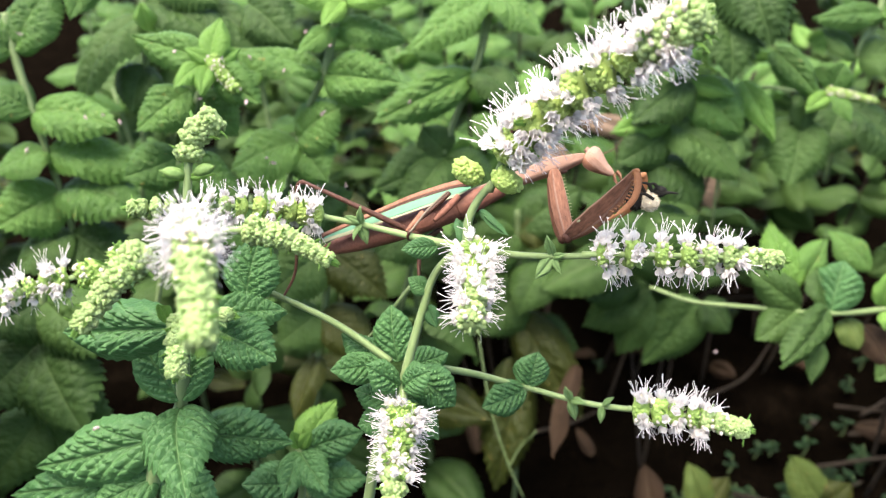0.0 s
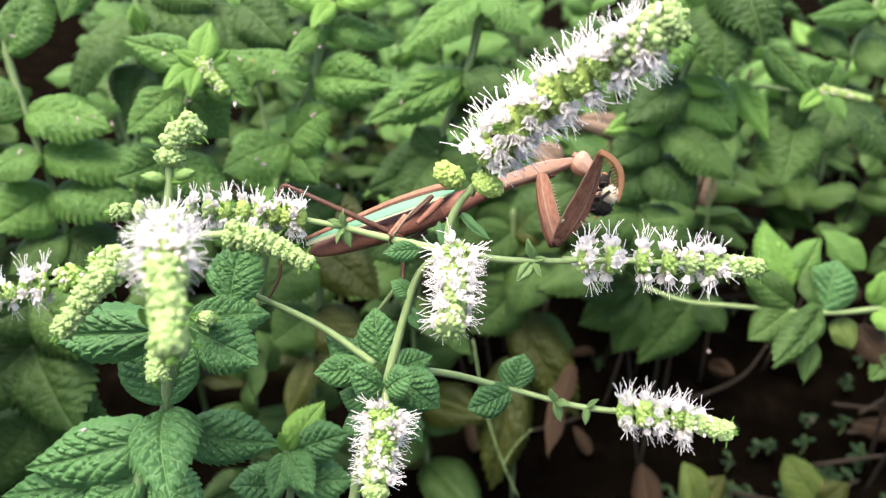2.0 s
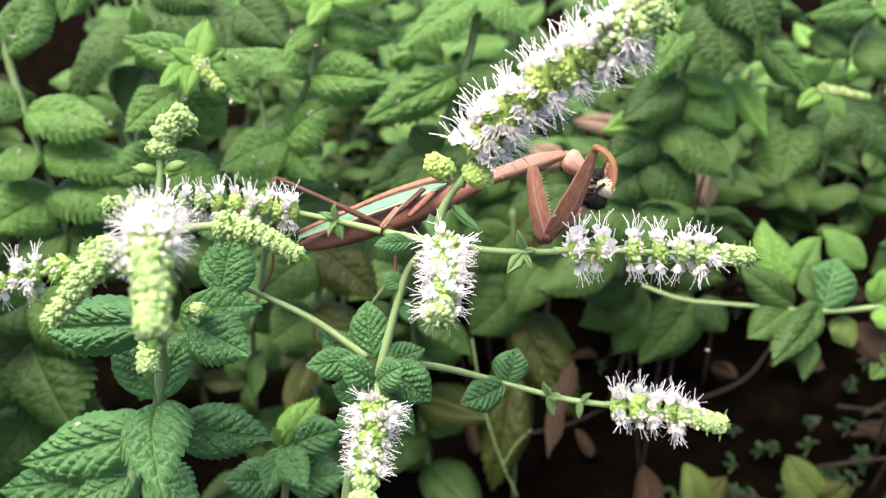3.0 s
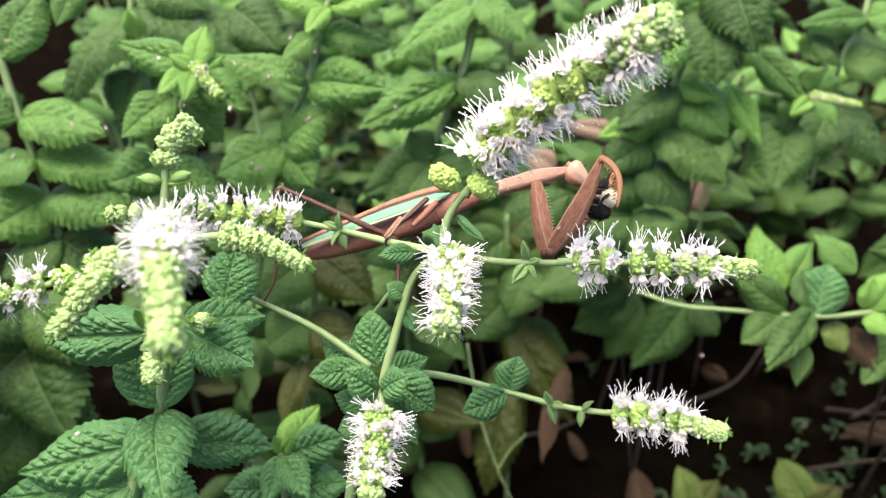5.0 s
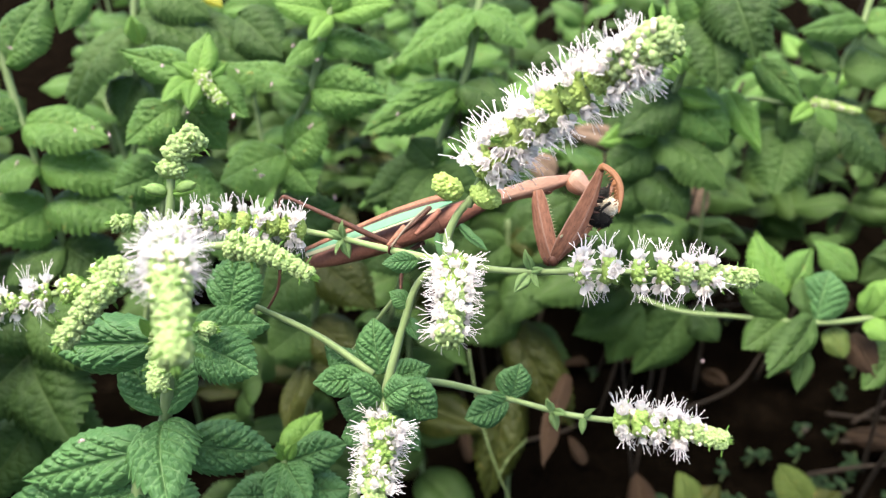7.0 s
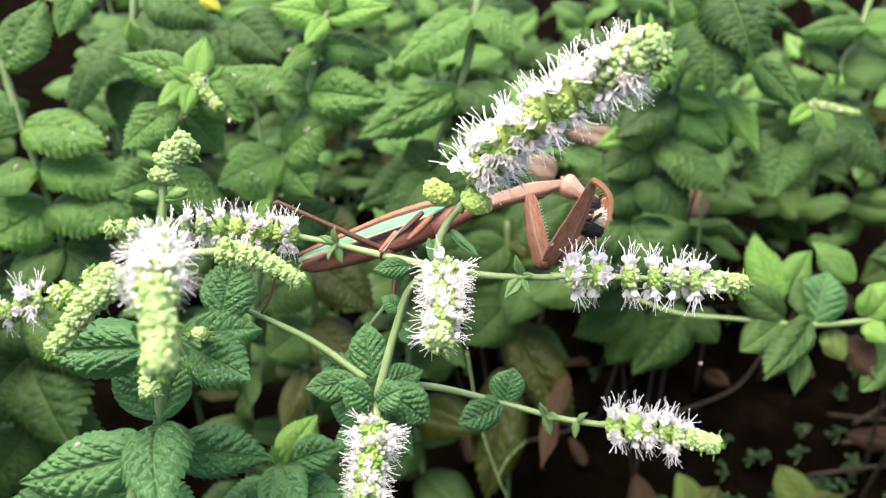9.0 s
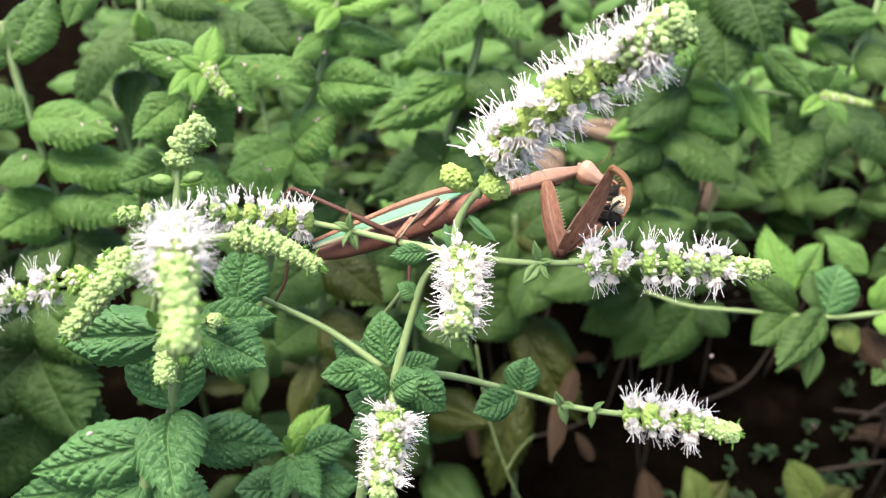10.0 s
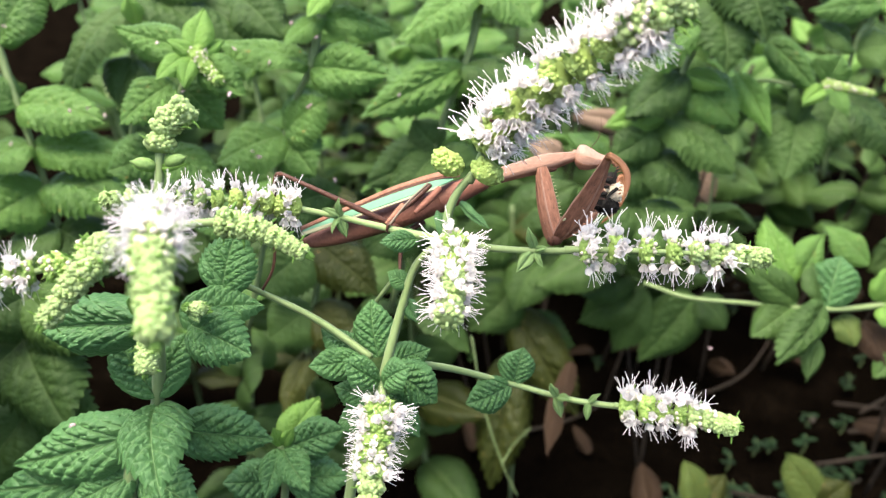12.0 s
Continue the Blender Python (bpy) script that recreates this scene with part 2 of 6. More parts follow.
def leaf_mesh(name, teeth=13, arch=0.08, fold=0.25, quilt=0.022, wave=0.02, broad=0.72, seed=0, nu=31, per=6, bite=1.0, cells=1.0, ribs=7.0):
    """Unit mint leaf along +Y: an ovate blade with forward-pointing teeth, sunken midrib, side veins that arch forward,
    and the blade puffed up between them, in cells where `cells` is high."""
    rng = np.random.default_rng(seed)
    nv = teeth * per + 1
    verts, vein, uvs = [], [], []
    ph, jit = rng.random(8) * 6, rng.uniform(-0.5, 0.5, (60, 14))
    for i in range(nv):
        t = i / (nv - 1)
        w = 0.5 * math.sin(math.pi * t**broad) ** (0.5 + 0.42 * t) if 0 < t < 1 else 0.0
        w = max(w, 0.012)
        saw = (i % per) / (per - 1)
        for j in range(nu):
            s = -1 + 2 * j / (nu - 1)
            a, side = abs(s), 1 if s > 0 else 0
            u = a * w
            tooth = bite * (0.10 * saw - 0.04) * max(0.0, (a - 0.8) / 0.2) ** 1.5 * min(1.0, t * 7) * min(1.0, (1 - t) * 9)
            x = s * w * (1 + tooth)
            # strips between the side veins
            q = ribs * (t - 0.62 * u - 0.35 * u * u) + 0.45 * side + 0.06 * math.sin(11 * u + ph[side])
            p = q - math.floor(q)
            strip = 1 - abs(2 * p - 1) ** 2.2
            # cells: the gap between the nearest two of a loose lattice of centres
            near = []
            if cells:
                gx, gy = u / 0.17, t / 0.082
                for di in (-1, 0, 1):
                    for dj in (-1, 0, 1):
                        m, n = math.floor(gy) + di, math.floor(gx) + dj
                        one = jit[(m + 3 + 25 * side) % 60]
                        near.append(math.hypot(gy - (m + 0.5 + 0.95 * one[n % 7]), gx - (n + 0.5 * (m % 2) + 0.95 * one[(n + 5) % 7 + 7])))
                near.sort()
            gap = min(1.0, (near[1] - near[0]) / 0.6) if near else 1.0
            puff = gap * (2 - gap)
            mid = min(1.0, (a * w) / 0.035)
            rim = 1 - a**6
            height = strip * (1 - 0.55 * cells) + 0.55 * cells * puff * (0.4 + 0.6 * strip)
            z = quilt * height * mid * rim * (0.3 + 0.7 * w * 2)
            z += fold * abs(x) * (1 - 1.1 * a * a) + arch * 4 * t * (1 - t)
            z += wave * math.sin(7 * t + ph[2 + side]) * a * a + 0.5 * wave * math.sin(15 * t + ph[4 + side]) * a**3
            z -= 0.16 * a**4 * w
            x += 0.05 * math.sin(2.4 * t + ph[6]) * t
            verts.append((x, t + 0.028 * saw * a**8 * min(1.0, t * 6) * bite, z))
            rib = max(0.0, 1 - u / 0.016)
            vein.append(max(rib, 0.42 * max(0.0, 1 - min(p, 1 - p) / 0.085) * min(1.0, 1.6 - 1.3 * a)))
            uvs.append((s * w + 0.5, t))
    faces = [(i * nu + j, i * nu + j + 1, (i + 1) * nu + j + 1, (i + 1) * nu + j) for i in range(nv - 1) for j in range(nu - 1)]
    me = mesh_of(name, verts, faces, [])
    me.attributes.new("vein", "FLOAT", "POINT").data.foreach_set("value", vein)
    layer = me.uv_layers.new(name="UVMap")
    layer.data.foreach_set("uv", [c for loop in me.loops for c in uvs[loop.vertex_index]])
    return me


LEAF_SHAPES = {}
# arch, fold, where it is broadest, teeth, depth of the quilting
LEAF_KINDS = [
    (0.08, 0.30, 0.72, 12, 0.050), (0.12, 0.25, 0.78, 12, 0.048), (0.15, 0.45, 0.70, 11, 0.050), (0.05, 0.55, 0.75, 11, 0.046),
    (-0.06, 0.3, 0.80, 9, 0.055), (0.20, 0.3, 0.74, 12, 0.048), (0.10, 0.2, 0.92, 9, 0.058)]


def leaf_shape(kind, mat, coarse):
    key = (kind, mat.name, coarse)
    if key not in LEAF_SHAPES:
        arch, fold, broad, teeth, quilt = LEAF_KINDS[kind]
        if coarse:
            me = leaf_mesh("leaf", teeth, arch, fold, quilt * 0.48, 0.06, broad, kind, 15, 4, 0.8, 0.0, 6.0)
        elif mat is LEAF:
            me = leaf_mesh("leaf", teeth, arch, fold, quilt * 1.45, 0.04, broad, kind, 91, 12, 0.55 if kind in (4, 6) else 1.0, 1.0, 6.5)
        else:
            me = leaf_mesh("leaf", teeth + 2, arch, fold, quilt * (0.85 if mat is LEAF_MID else 0.62), 0.06, broad, kind, 51, 7, 1.3, 1.35, 6.0)
        me.materials.append(mat)
        LEAF_SHAPES[key] = me
    return LEAF_SHAPES[key]


def leaf(plant, base, tip, width, tilt=0, kind=0, mat=None, name="leaf", facing=(0.05, -0.72, 0.69), label="", coarse=False):
    """One leaf from base to tip; tilt turns its face about its own length."""
    base, tip = Vector(base), Vector(tip)
    y = (tip - base).normalized()
    z = Vector(facing)
    z = (z - z.dot(y) * y).normalized()
    if mat is LEAF_MID or mat is LEAF_SHADED:
        width *= 1.14
        tilt += 24 * math.sin(917 * base.x + 613 * tip.z + 401 * tip.x)
    z = Matrix.Rotation(radians(tilt), 3, y) @ z
    x = y.cross(z)
    length = (tip - base).length
    m = Matrix((x * width, y * length, z * (0.5 * length + 0.5 * width))).transposed().to_4x4()
    m.translation = base
    return put(name, leaf_shape(kind, mat or LEAF, coarse), plant, m, label)


# ---------------------------------------------------------------- flowers
def ball(verts, faces, centre, way, r_long, r_side, rings=4, sides=6, point=1.0):
    """A bud: an egg along `way` at centre."""
    way = np.array(way, float) / np.linalg.norm(way)
    a = np.cross(way, (0.3, 0.5, 0.81))
    a /= np.linalg.norm(a)
    b = np.cross(way, a)
    start = len(verts)
    verts.append(np.array(centre) - way * r_long)
    for i in range(1, rings):
        t = math.pi * i / rings
        for k in range(sides):
            q = 2 * math.pi * (k + 0.5 * i) / sides
            verts.append(np.array(centre) - way * r_long * math.cos(t) + r_side * math.sin(t) * (math.cos(q) * a + math.sin(q) * b))
    verts.append(np.array(centre) + way * r_long * point)
    last = len(verts) - 1
    for k in range(sides):
        j = (k + 1) % sides
        faces.append((start, start + 1 + j, start + 1 + k))
        for i in range(rings - 2):
            o = start + 1 + i * sides
            faces.append((o + k, o + j, o + sides + j, o + sides + k))
        faces.append((last - sides + k, last - sides + j, last))


def whorl_mesh(seed, mat, count=34, pale=0.0, spiky=0.0, sharp=(1.0, 1.5)):
    """Unit ring of buds round +Z: radius about 1."""
    rng = np.random.default_rng(seed)
    verts, faces, mats = [], [], []
    ball(verts, faces, (0, 0, 0.1), (0, 0, 1), 0.66, 0.88, 6, 12)
    mats.extend([0] * len(faces))
    for i in range(count):
        # spread over a squat ball, open at the poles
        h = -0.75 + 1.5 * (i + 0.5) / count
        q = i * 2.39996 + rng.normal(0, 0.15)
        r = math.sqrt(1 - h * h)
        d = np.array([r * math.cos(q), r * math.sin(q), 0.9 * h + 0.25])
        size = rng.uniform(0.2, 0.28) * math.sqrt(34 / count) * 1.15
        swollen = rng.random() < pale
        if swollen:
            ball(verts, faces, d * rng.uniform(0.8, 1.0), d, size * 0.9, size * 0.85, 5, 8)
        else:
            ball(verts, faces, d * rng.uniform(0.66, 0.82) * (1, 1, 0.8), d + rng.normal(0, 0.15, 3), size * 1.3, size * rng.uniform(0.8, 1.1), 5, 7, rng.uniform(*sharp))
        mats.extend([int(swollen)] * (len(faces) - len(mats)))
        if rng.random() < spiky:
            tip = d * 1.25
            s = len(verts)
            side = np.cross(d, (0, 0, 1.0))
            side = side / (np.linalg.norm(side) + 1e-9) * 0.06
            verts.extend([d * 0.85 + side, d * 0.85 - side, tip])
            faces.append((s, s + 1, s + 2))
            mats.append(0)
    me = mesh_of("bud_whorl", verts, faces, [mat, PETAL_BUD])
    me.polygons.foreach_set("material_index", mats)
    return me


PETAL_BUD = tissue("unopened_petal", (0.50, 0.48, 0.34), (0.74, 0.66, 0.60), 0.5, 900, through_it=0.3, relief=0.1)
WHORLS = [whorl_mesh(k, BUD, 70, 0.16, 0.7) for k in range(3)]
BUD_MID = tissue("bud_yellow_green", (0.31, 0.44, 0.085), (0.49, 0.62, 0.20), 0.55, 900, through_it=0.4, relief=0.2)
BUD_LEAFY = tissue("leafy_bud", (0.08, 0.15, 0.04), (0.19, 0.30, 0.09), 0.55, 700, through_it=0.15, relief=0.8, distance=0.0006, grain=0.7)
WHORLS_FINE = [whorl_mesh(k + 3, BUD_MID, 130, sharp=(0.85, 1.1)) for k in range(3)]
WHORLS_PALE = [whorl_mesh(k + 7, BUD_PALE, 62, 0.0, 0.1, (0.8, 1.0)) for k in range(3)]
WHORLS_BUDDED = [whorl_mesh(k + 11, BUD_PALE, 56, 0.1, 0.15, (0.8, 1.0)) for k in range(3)]


def floret_mesh(seed, lean=0.0):
    """A mint flower along +Z, 1 unit = 1 mm: calyx, short tube, four lobes and four long stamens."""
    rng = np.random.default_rng(seed)
    verts, faces, mats = [], [], []

    def paint(k):
        mats.extend([k] * (len(faces) - len(mats)))

    rings = [(0.0, 0.5), (1.0, 0.85), (1.8, 0.8)]
    tube([(0, 0, z) for z, _ in rings], [r for _, r in rings], 6, 0, verts, faces, up=(0, 1, 0.01))
    paint(1)
    # the corolla: a short funnel with four round lobes
    tube([(0, 0, 1.5), (0, 0, 2.4), (0.05, 0, 3.2)], [0.55, 0.8, 1.2], 8, 0, verts, faces, up=(0, 1, 0.01))
    for k in range(4):
        q = math.pi / 2 * k + rng.normal(0, 0.2)
        c, s = math.cos(q), math.sin(q)
        o = len(verts)
        long, out_by = rng.uniform(0.8, 1.3), rng.uniform(0.2, 0.65)
        rows = ((0.95, 2.9, 0.55), (1.15, 3.3, 0.85), (1.15 + 0.45 * long * out_by, 3.3 + 0.5 * long, 0.98), (1.15 + 0.85 * long * out_by, 3.3 + 0.85 * long, 0.82), (1.1 + 1.15 * long * out_by, 3.3 + long, 0.4))
        for r, z, wide in rows:
            for e in (-1, -0.5, 0, 0.5, 1):
                verts.append(np.array([c * r - s * wide * e, s * r + c * wide * e, z - 0.25 * e * e]))
        for i in range(4):
            for j in range(4):
                faces.append((o + i * 5 + j, o + i * 5 + j + 1, o + i * 5 + j + 6, o + i * 5 + j + 5))
    paint(0)
    for k in range(4):
        q = 1.571 * k + rng.normal(0, 0.35)
        c, s = math.cos(q), math.sin(q)
        reach = rng.uniform(2.8, 4.6)
        sp = rng.uniform(0.1, 0.55)
        a, b, d = (0.3 * c, 0.3 * s, 2.6), ((0.4 + sp * 1.4) * c, (0.4 + sp * 1.4) * s, 3.6 + reach * 0.5), ((0.5 + sp * reach) * c, (0.5 + sp * reach) * s, 3.6 + reach)
        tube([a, b, d], [0.105, 0.085, 0.07], 3, 0, verts, faces, up=(0.1, 1, 0.05))
        ball(verts, faces, d, (c, s, 0.4), 0.21, 0.15, 3, 4)
    paint(2)
    me = mesh_of("floret", verts, faces, [PETAL, BUD, STAMEN])
    me.polygons.foreach_set("material_index", mats)
    return me


FLORETS = [floret_mesh(k) for k in range(5)]
PETAL_OLD = tissue("withered_petal", (0.30, 0.18, 0.20), (0.55, 0.42, 0.44), 0.7, 1200, through_it=0.2, relief=0.2)
WITHERED = [floret_mesh(k + 20) for k in range(3)]
for one in WITHERED:
    one.materials[0] = one.materials[1] = one.materials[2] = PETAL_OLD


def turned(way, spin=0.0):
    """Rotation that takes +Z to `way`."""
    return (Vector(way).to_track_quat("Z", "Y").to_matrix() @ Matrix.Rotation(spin, 3, "Z")).to_4x4()


def flower_spike(plant, points, whorls, radius, bloom=(0.0, 0.7), per=11, seed=0, lean=0.25, pale_from=0.6, bract=True, label="", stem_r=0.00095, floret_size=1.0, growth=(1.0, 0.5), fine=False, shy=0.6, open_from=0.3):
    """A mint spike along the points: a rachis, whorls of green buds, and open florets on the whorls within `bloom`."""
    rng = np.random.default_rng(seed)
    line = smooth_line(points, 12)
    v, f = tube(line, [stem_r, stem_r * 0.8, stem_r * 0.4], 6, 0.1)
    spike = put("flower_spike", mesh_of("rachis", v, f, STEM), plant, None, label)
    for k, at in enumerate(whorls):
        i = at * (len(line) - 1)
        i0 = min(int(i), len(line) - 2)
        c = Vector(line[i0] + (line[i0 + 1] - line[i0]) * (i - i0))
        way = Vector(line[i0 + 1] - line[i0]).normalized()
        r = radius * (growth[0] + (growth[1] - growth[0]) * at) * rng.uniform(0.92, 1.08)
        open_here = bloom[0] <= at <= bloom[1]
        core = r * (0.92 if open_here else 1.0)
        pool = WHORLS_BUDDED if bloom[1] - 0.14 < at < bloom[1] + 0.12 else WHORLS_PALE if at > pale_from else WHORLS_FINE if fine else WHORLS
        spin = Matrix.Rotation(rng.random() * 6.28, 4, "Z")
        put("bud_whorl", pool[k % 3], spike, Matrix.Translation(c) @ turned(way) @ spin @ Matrix.Diagonal((core, core, core * 0.9, 1)))
        for j in range(2 if bract else 0):
            out = Matrix.Rotation(j * math.pi + 1.57 * k + rng.normal(0, 0.3), 3, way) @ way.orthogonal().normalized()
            at0 = c + out * core * 0.5
            leaf(spike, at0, at0 + (out + way * rng.uniform(0.2, 0.9)).normalized() * core * rng.uniform(0.8, 1.3), core * 0.34, 0, 3, LEAF_YOUNG, "bract", facing=way, coarse=True)
        if not open_here:
            continue
        side = way.orthogonal().normalized()
        for j in range(per):
            q = 2 * math.pi * (j + rng.uniform(-0.35, 0.35)) / per
            out = Matrix.Rotation(q, 3, way) @ side
            # on the open side many are still in bud
            if out.dot(Vector((0.1, -0.9, 0.42))) > open_from and rng.random() < shy:
                continue
            up = rng.uniform(-0.25, 0.4) + lean
            w = (out + up * way).normalized()
            size = 0.001 * rng.uniform(0.8, 1.12) * floret_size * (0.8 + 0.2 * (1 - at))
            start = c + w * (r * 0.42) + way * rng.uniform(-0.25, 0.25) * r
            put("floret", FLORETS[int(rng.integers(5))], spike, Matrix.Translation(start) @ turned(w, rng.random() * 6) @ Matrix.Diagonal((size, size, size, 1)))
    # the closed tip
    tip, way = Vector(line[-1]), Vector(line[-1] - line[-3]).normalized()
    if bract:
        for j in range(5):
            q = Matrix.Rotation(j * 1.256 + seed, 3, way) @ way.orthogonal().normalized()
            leaf(spike, tip - way * radius * 0.5 + q * radius * 0.2, tip + way * radius * 0.55 + q * radius * 0.12, radius * 0.3, 0, 0, LEAF_YOUNG, "bract", facing=q)
    return spike


def leaflets(plant, at, size, ways, mat=None):
    """A few small folded leaves round a node."""
    at = Vector(at)
    for k, w in enumerate(ways):
        w = Vector(w)
        long = size * 0.98 * w.length
        leaf(plant, at, at + w.normalized() * long, long * (0.40 + 0.06 * (k % 3)), (k * 53) % 80 - 40, (3, 2, 3, 5)[k % 4], mat or LEAF_BRACT)


# ---------------------------------------------------------------- ground
def make_ground():
    n = 90
    axis = np.sign(np.linspace(-1, 1, n)) * (np.abs(np.linspace(-1, 1, n)) ** 5 * 60 + np.abs(np.linspace(-1, 1, n)) * 1.2)
    verts = []
    for y in axis:
        for x in axis:
            d = min(1, 1.5 / (0.3 + math.hypot(x, y)))
            verts.append((x, y + 0.6, d * (0.03 * noise.noise((x * 4, y * 4, 0)) + 0.012 * noise.noise((x * 19, y * 19, 3)))))
    faces = [(j * n + i, j * n + i + 1, (j + 1) * n + i + 1, (j + 1) * n + i) for j in range(n - 1) for i in range(n - 1)]
    tagged(put("ground", mesh_of("ground", verts, faces, SOIL)), "dark moist garden soil, shade under the mint bed put into its colour", "ground", kind="structure")


make_ground()

# ---------------------------------------------------------------- the mint in front, with the mantis on it
plant = thing("mint_plant", (-0.0270, 0.1872, 0.0000), "tall flowering mint with branching white flower spikes", "mint", "mint plants")
stem(plant, [(-0.0567, 0.1859, 0.1178), (-0.0333, 0.1846, 0.3042), (-0.0241, 0.1910, 0.3535), (-0.0193, 0.1876, 0.3651)], (0.0019, 0.0016), STEM)
stem(plant, [(-0.0193, 0.1874, 0.3648), (-0.0162, 0.1912, 0.3763), (-0.0130, 0.1947, 0.3874), (-0.0088, 0.1971, 0.3997), (-0.0002, 0.1955, 0.4094)], (0.0014, 0.0012), STEM)
stem(plant, [(-0.0002, 0.1954, 0.4091), (0.0005, 0.1976, 0.4162), (0.0031, 0.1991, 0.4218), (0.0071, 0.1998, 0.4267)], (0.0013, 0.0012), STEM)
LEVEL_STEM = stem(plant, [(-0.0005, 0.1952, 0.4086), (0.0108, 0.1921, 0.4079), (0.0221, 0.1908, 0.4076), (0.0349, 0.1899, 0.4080)], (0.0012, 0.0010), STEM)
stem(plant, [(0.0002, 0.1952, 0.4086), (-0.0143, 0.2022, 0.4083), (-0.0322, 0.2094, 0.4095), (-0.0446, 0.2113, 0.4113)], (0.0013, 0.0010), STEM)
stem(plant, [(-0.0189, 0.1896, 0.3671), (-0.0124, 0.1965, 0.3653), (0.0011, 0.2069, 0.3568), (0.0229, 0.2129, 0.3462), (0.0417, 0.2059, 0.3452), (0.0584, 0.1991, 0.3473)], (0.0014, 0.0010), STEM)
stem(plant, [(-0.0195, 0.1874, 0.3648), (-0.0187, 0.1817, 0.3644), (-0.0185, 0.1740, 0.3645)], (0.0016, 0.0014), STEM)
stem(plant, [(-0.0229, 0.1949, 0.3691), (-0.0405, 0.2033, 0.3775), (-0.0587, 0.2086, 0.3842), (-0.0704, 0.2090, 0.3898)], (0.0012, 0.0010), STEM)
# the great leaning spike
S = flower_spike(plant, [(0.0063, 0.1992, 0.4244), (0.0121, 0.1967, 0.4391), (0.0247, 0.1869, 0.4551), (0.0397, 0.1779, 0.4687), (0.0493, 0.1717, 0.4765)], [0.21, 0.28, 0.36, 0.44, 0.52, 0.60, 0.68, 0.76, 0.83, 0.88, 0.925, 0.965, 0.99], 0.0068, (0.16, 0.86), 20, 3, 0.2, 0.8, fine=True, label="long leaning spike in full white bloom", growth=(1.0, 0.8), floret_size=1.3, shy=0.66, open_from=0.42)
for at, r, k in (((-0.0003, 0.2021, 0.4287), 0.0054, 0), ((0.0105, 0.1965, 0.4281), 0.0052, 1)):
    put("bud_whorl", WHORLS_FINE[k], S, Matrix.Translation(at) @ turned((0.5, 0.1, 0.8)) @ Matrix.Diagonal((r, r, r, 1)))
# the level spike on the mantis's side
LEVEL_SPIKE = flower_spike(plant, [(0.0325, 0.1901, 0.4084), (0.0510, 0.1890, 0.4086), (0.0714, 0.1878, 0.4082), (0.0877, 0.1864, 0.4077)], [0.107, 0.252, 0.392, 0.508, 0.608, 0.70, 0.762, 0.821, 0.875, 0.926, 0.97], 0.0048, (0.0, 0.72), 12, 11, 0.05, 0.7, shy=0.55, label="level flower spike with open whorls", growth=(1.0, 0.62), floret_size=1.24)
# the hanging spike
flower_spike(plant, [(0.0021, 0.1922, 0.4106), (0.0019, 0.1801, 0.4059), (-0.0000, 0.1620, 0.4003)], [0.06, 0.22, 0.38, 0.54, 0.68, 0.80, 0.89], 0.0050, (0.0, 0.86), 15, 23, 0.0, 0.5, label="short nodding flower spike", growth=(1.0, 0.8), bract=False)
# the low outer spike
flower_spike(plant, [(0.0546, 0.1994, 0.3480), (0.0717, 0.1927, 0.3503), (0.0882, 0.1862, 0.3504)], [0.10, 0.26, 0.40, 0.54, 0.66, 0.77, 0.86, 0.93, 0.98], 0.0052, (0.0, 0.74), 12, 31, 0.05, 0.62, label="outer flower spike with a green tip", growth=(1.0, 0.68), floret_size=1.18)
# the low front spike
flower_spike(plant, [(-0.0180, 0.1759, 0.3661), (-0.0191, 0.1650, 0.3617), (-0.0205, 0.1473, 0.3498)], [0.05, 0.16, 0.27, 0.38, 0.49, 0.60, 0.70, 0.79, 0.88, 0.96], 0.0050, (0.0, 0.75), 13, 41, 0.0, 0.8, shy=0.5, label="front flower spike pointing down", growth=(1.0, 0.8))
# the far spike behind the neighbour's flowers
flower_spike(plant, [(-0.0432, 0.2113, 0.4112), (-0.0579, 0.2094, 0.4144), (-0.0772, 0.2061, 0.4167), (-0.0989, 0.2020, 0.4173)], [0.05, 0.14, 0.23, 0.32, 0.41, 0.5, 0.58, 0.66, 0.74, 0.82, 0.88, 0.94, 0.98], 0.0046, (0.0, 0.68), 11, 53, 0.05, 0.7, fine=True, label="long level spike half in bloom", growth=(1.0, 0.6))
leaf(plant, (-0.0256, 0.1946, 0.3683), (-0.0409, 0.1886, 0.3698), 0.0105, 0, 6, LEAF)
leaf(plant, (-0.0200, 0.1858, 0.3660), (-0.0292, 0.1793, 0.3782), 0.0108, 10, 6, LEAF)
leaf(plant, (-0.0185, 0.1849, 0.3666), (-0.0103, 0.1803, 0.3756), 0.0108, -10, 6, LEAF)
leaf(plant, (-0.0246, 0.1987, 0.3676), (-0.0397, 0.2053, 0.3724), 0.0117, 20, 4, LEAF)
leaf(plant, (-0.0208, 0.1966, 0.3679), (-0.0233, 0.2059, 0.3830), 0.0133, -10, 6, LEAF)
leaf(plant, (-0.0166, 0.1921, 0.3678), (-0.0028, 0.1891, 0.3567), 0.0140, 20, 6, LEAF)
leaf(plant, (-0.0169, 0.1959, 0.3663), (-0.0051, 0.2013, 0.3685), 0.0105, 0, 4, LEAF)
leaf(plant, (-0.0224, 0.1927, 0.3549), (-0.0347, 0.1942, 0.3581), 0.0101, 0, 1, LEAF)
leaf(plant, (-0.0183, 0.1915, 0.3571), (-0.0081, 0.1830, 0.3483), 0.0110, 0, 2, LEAF)
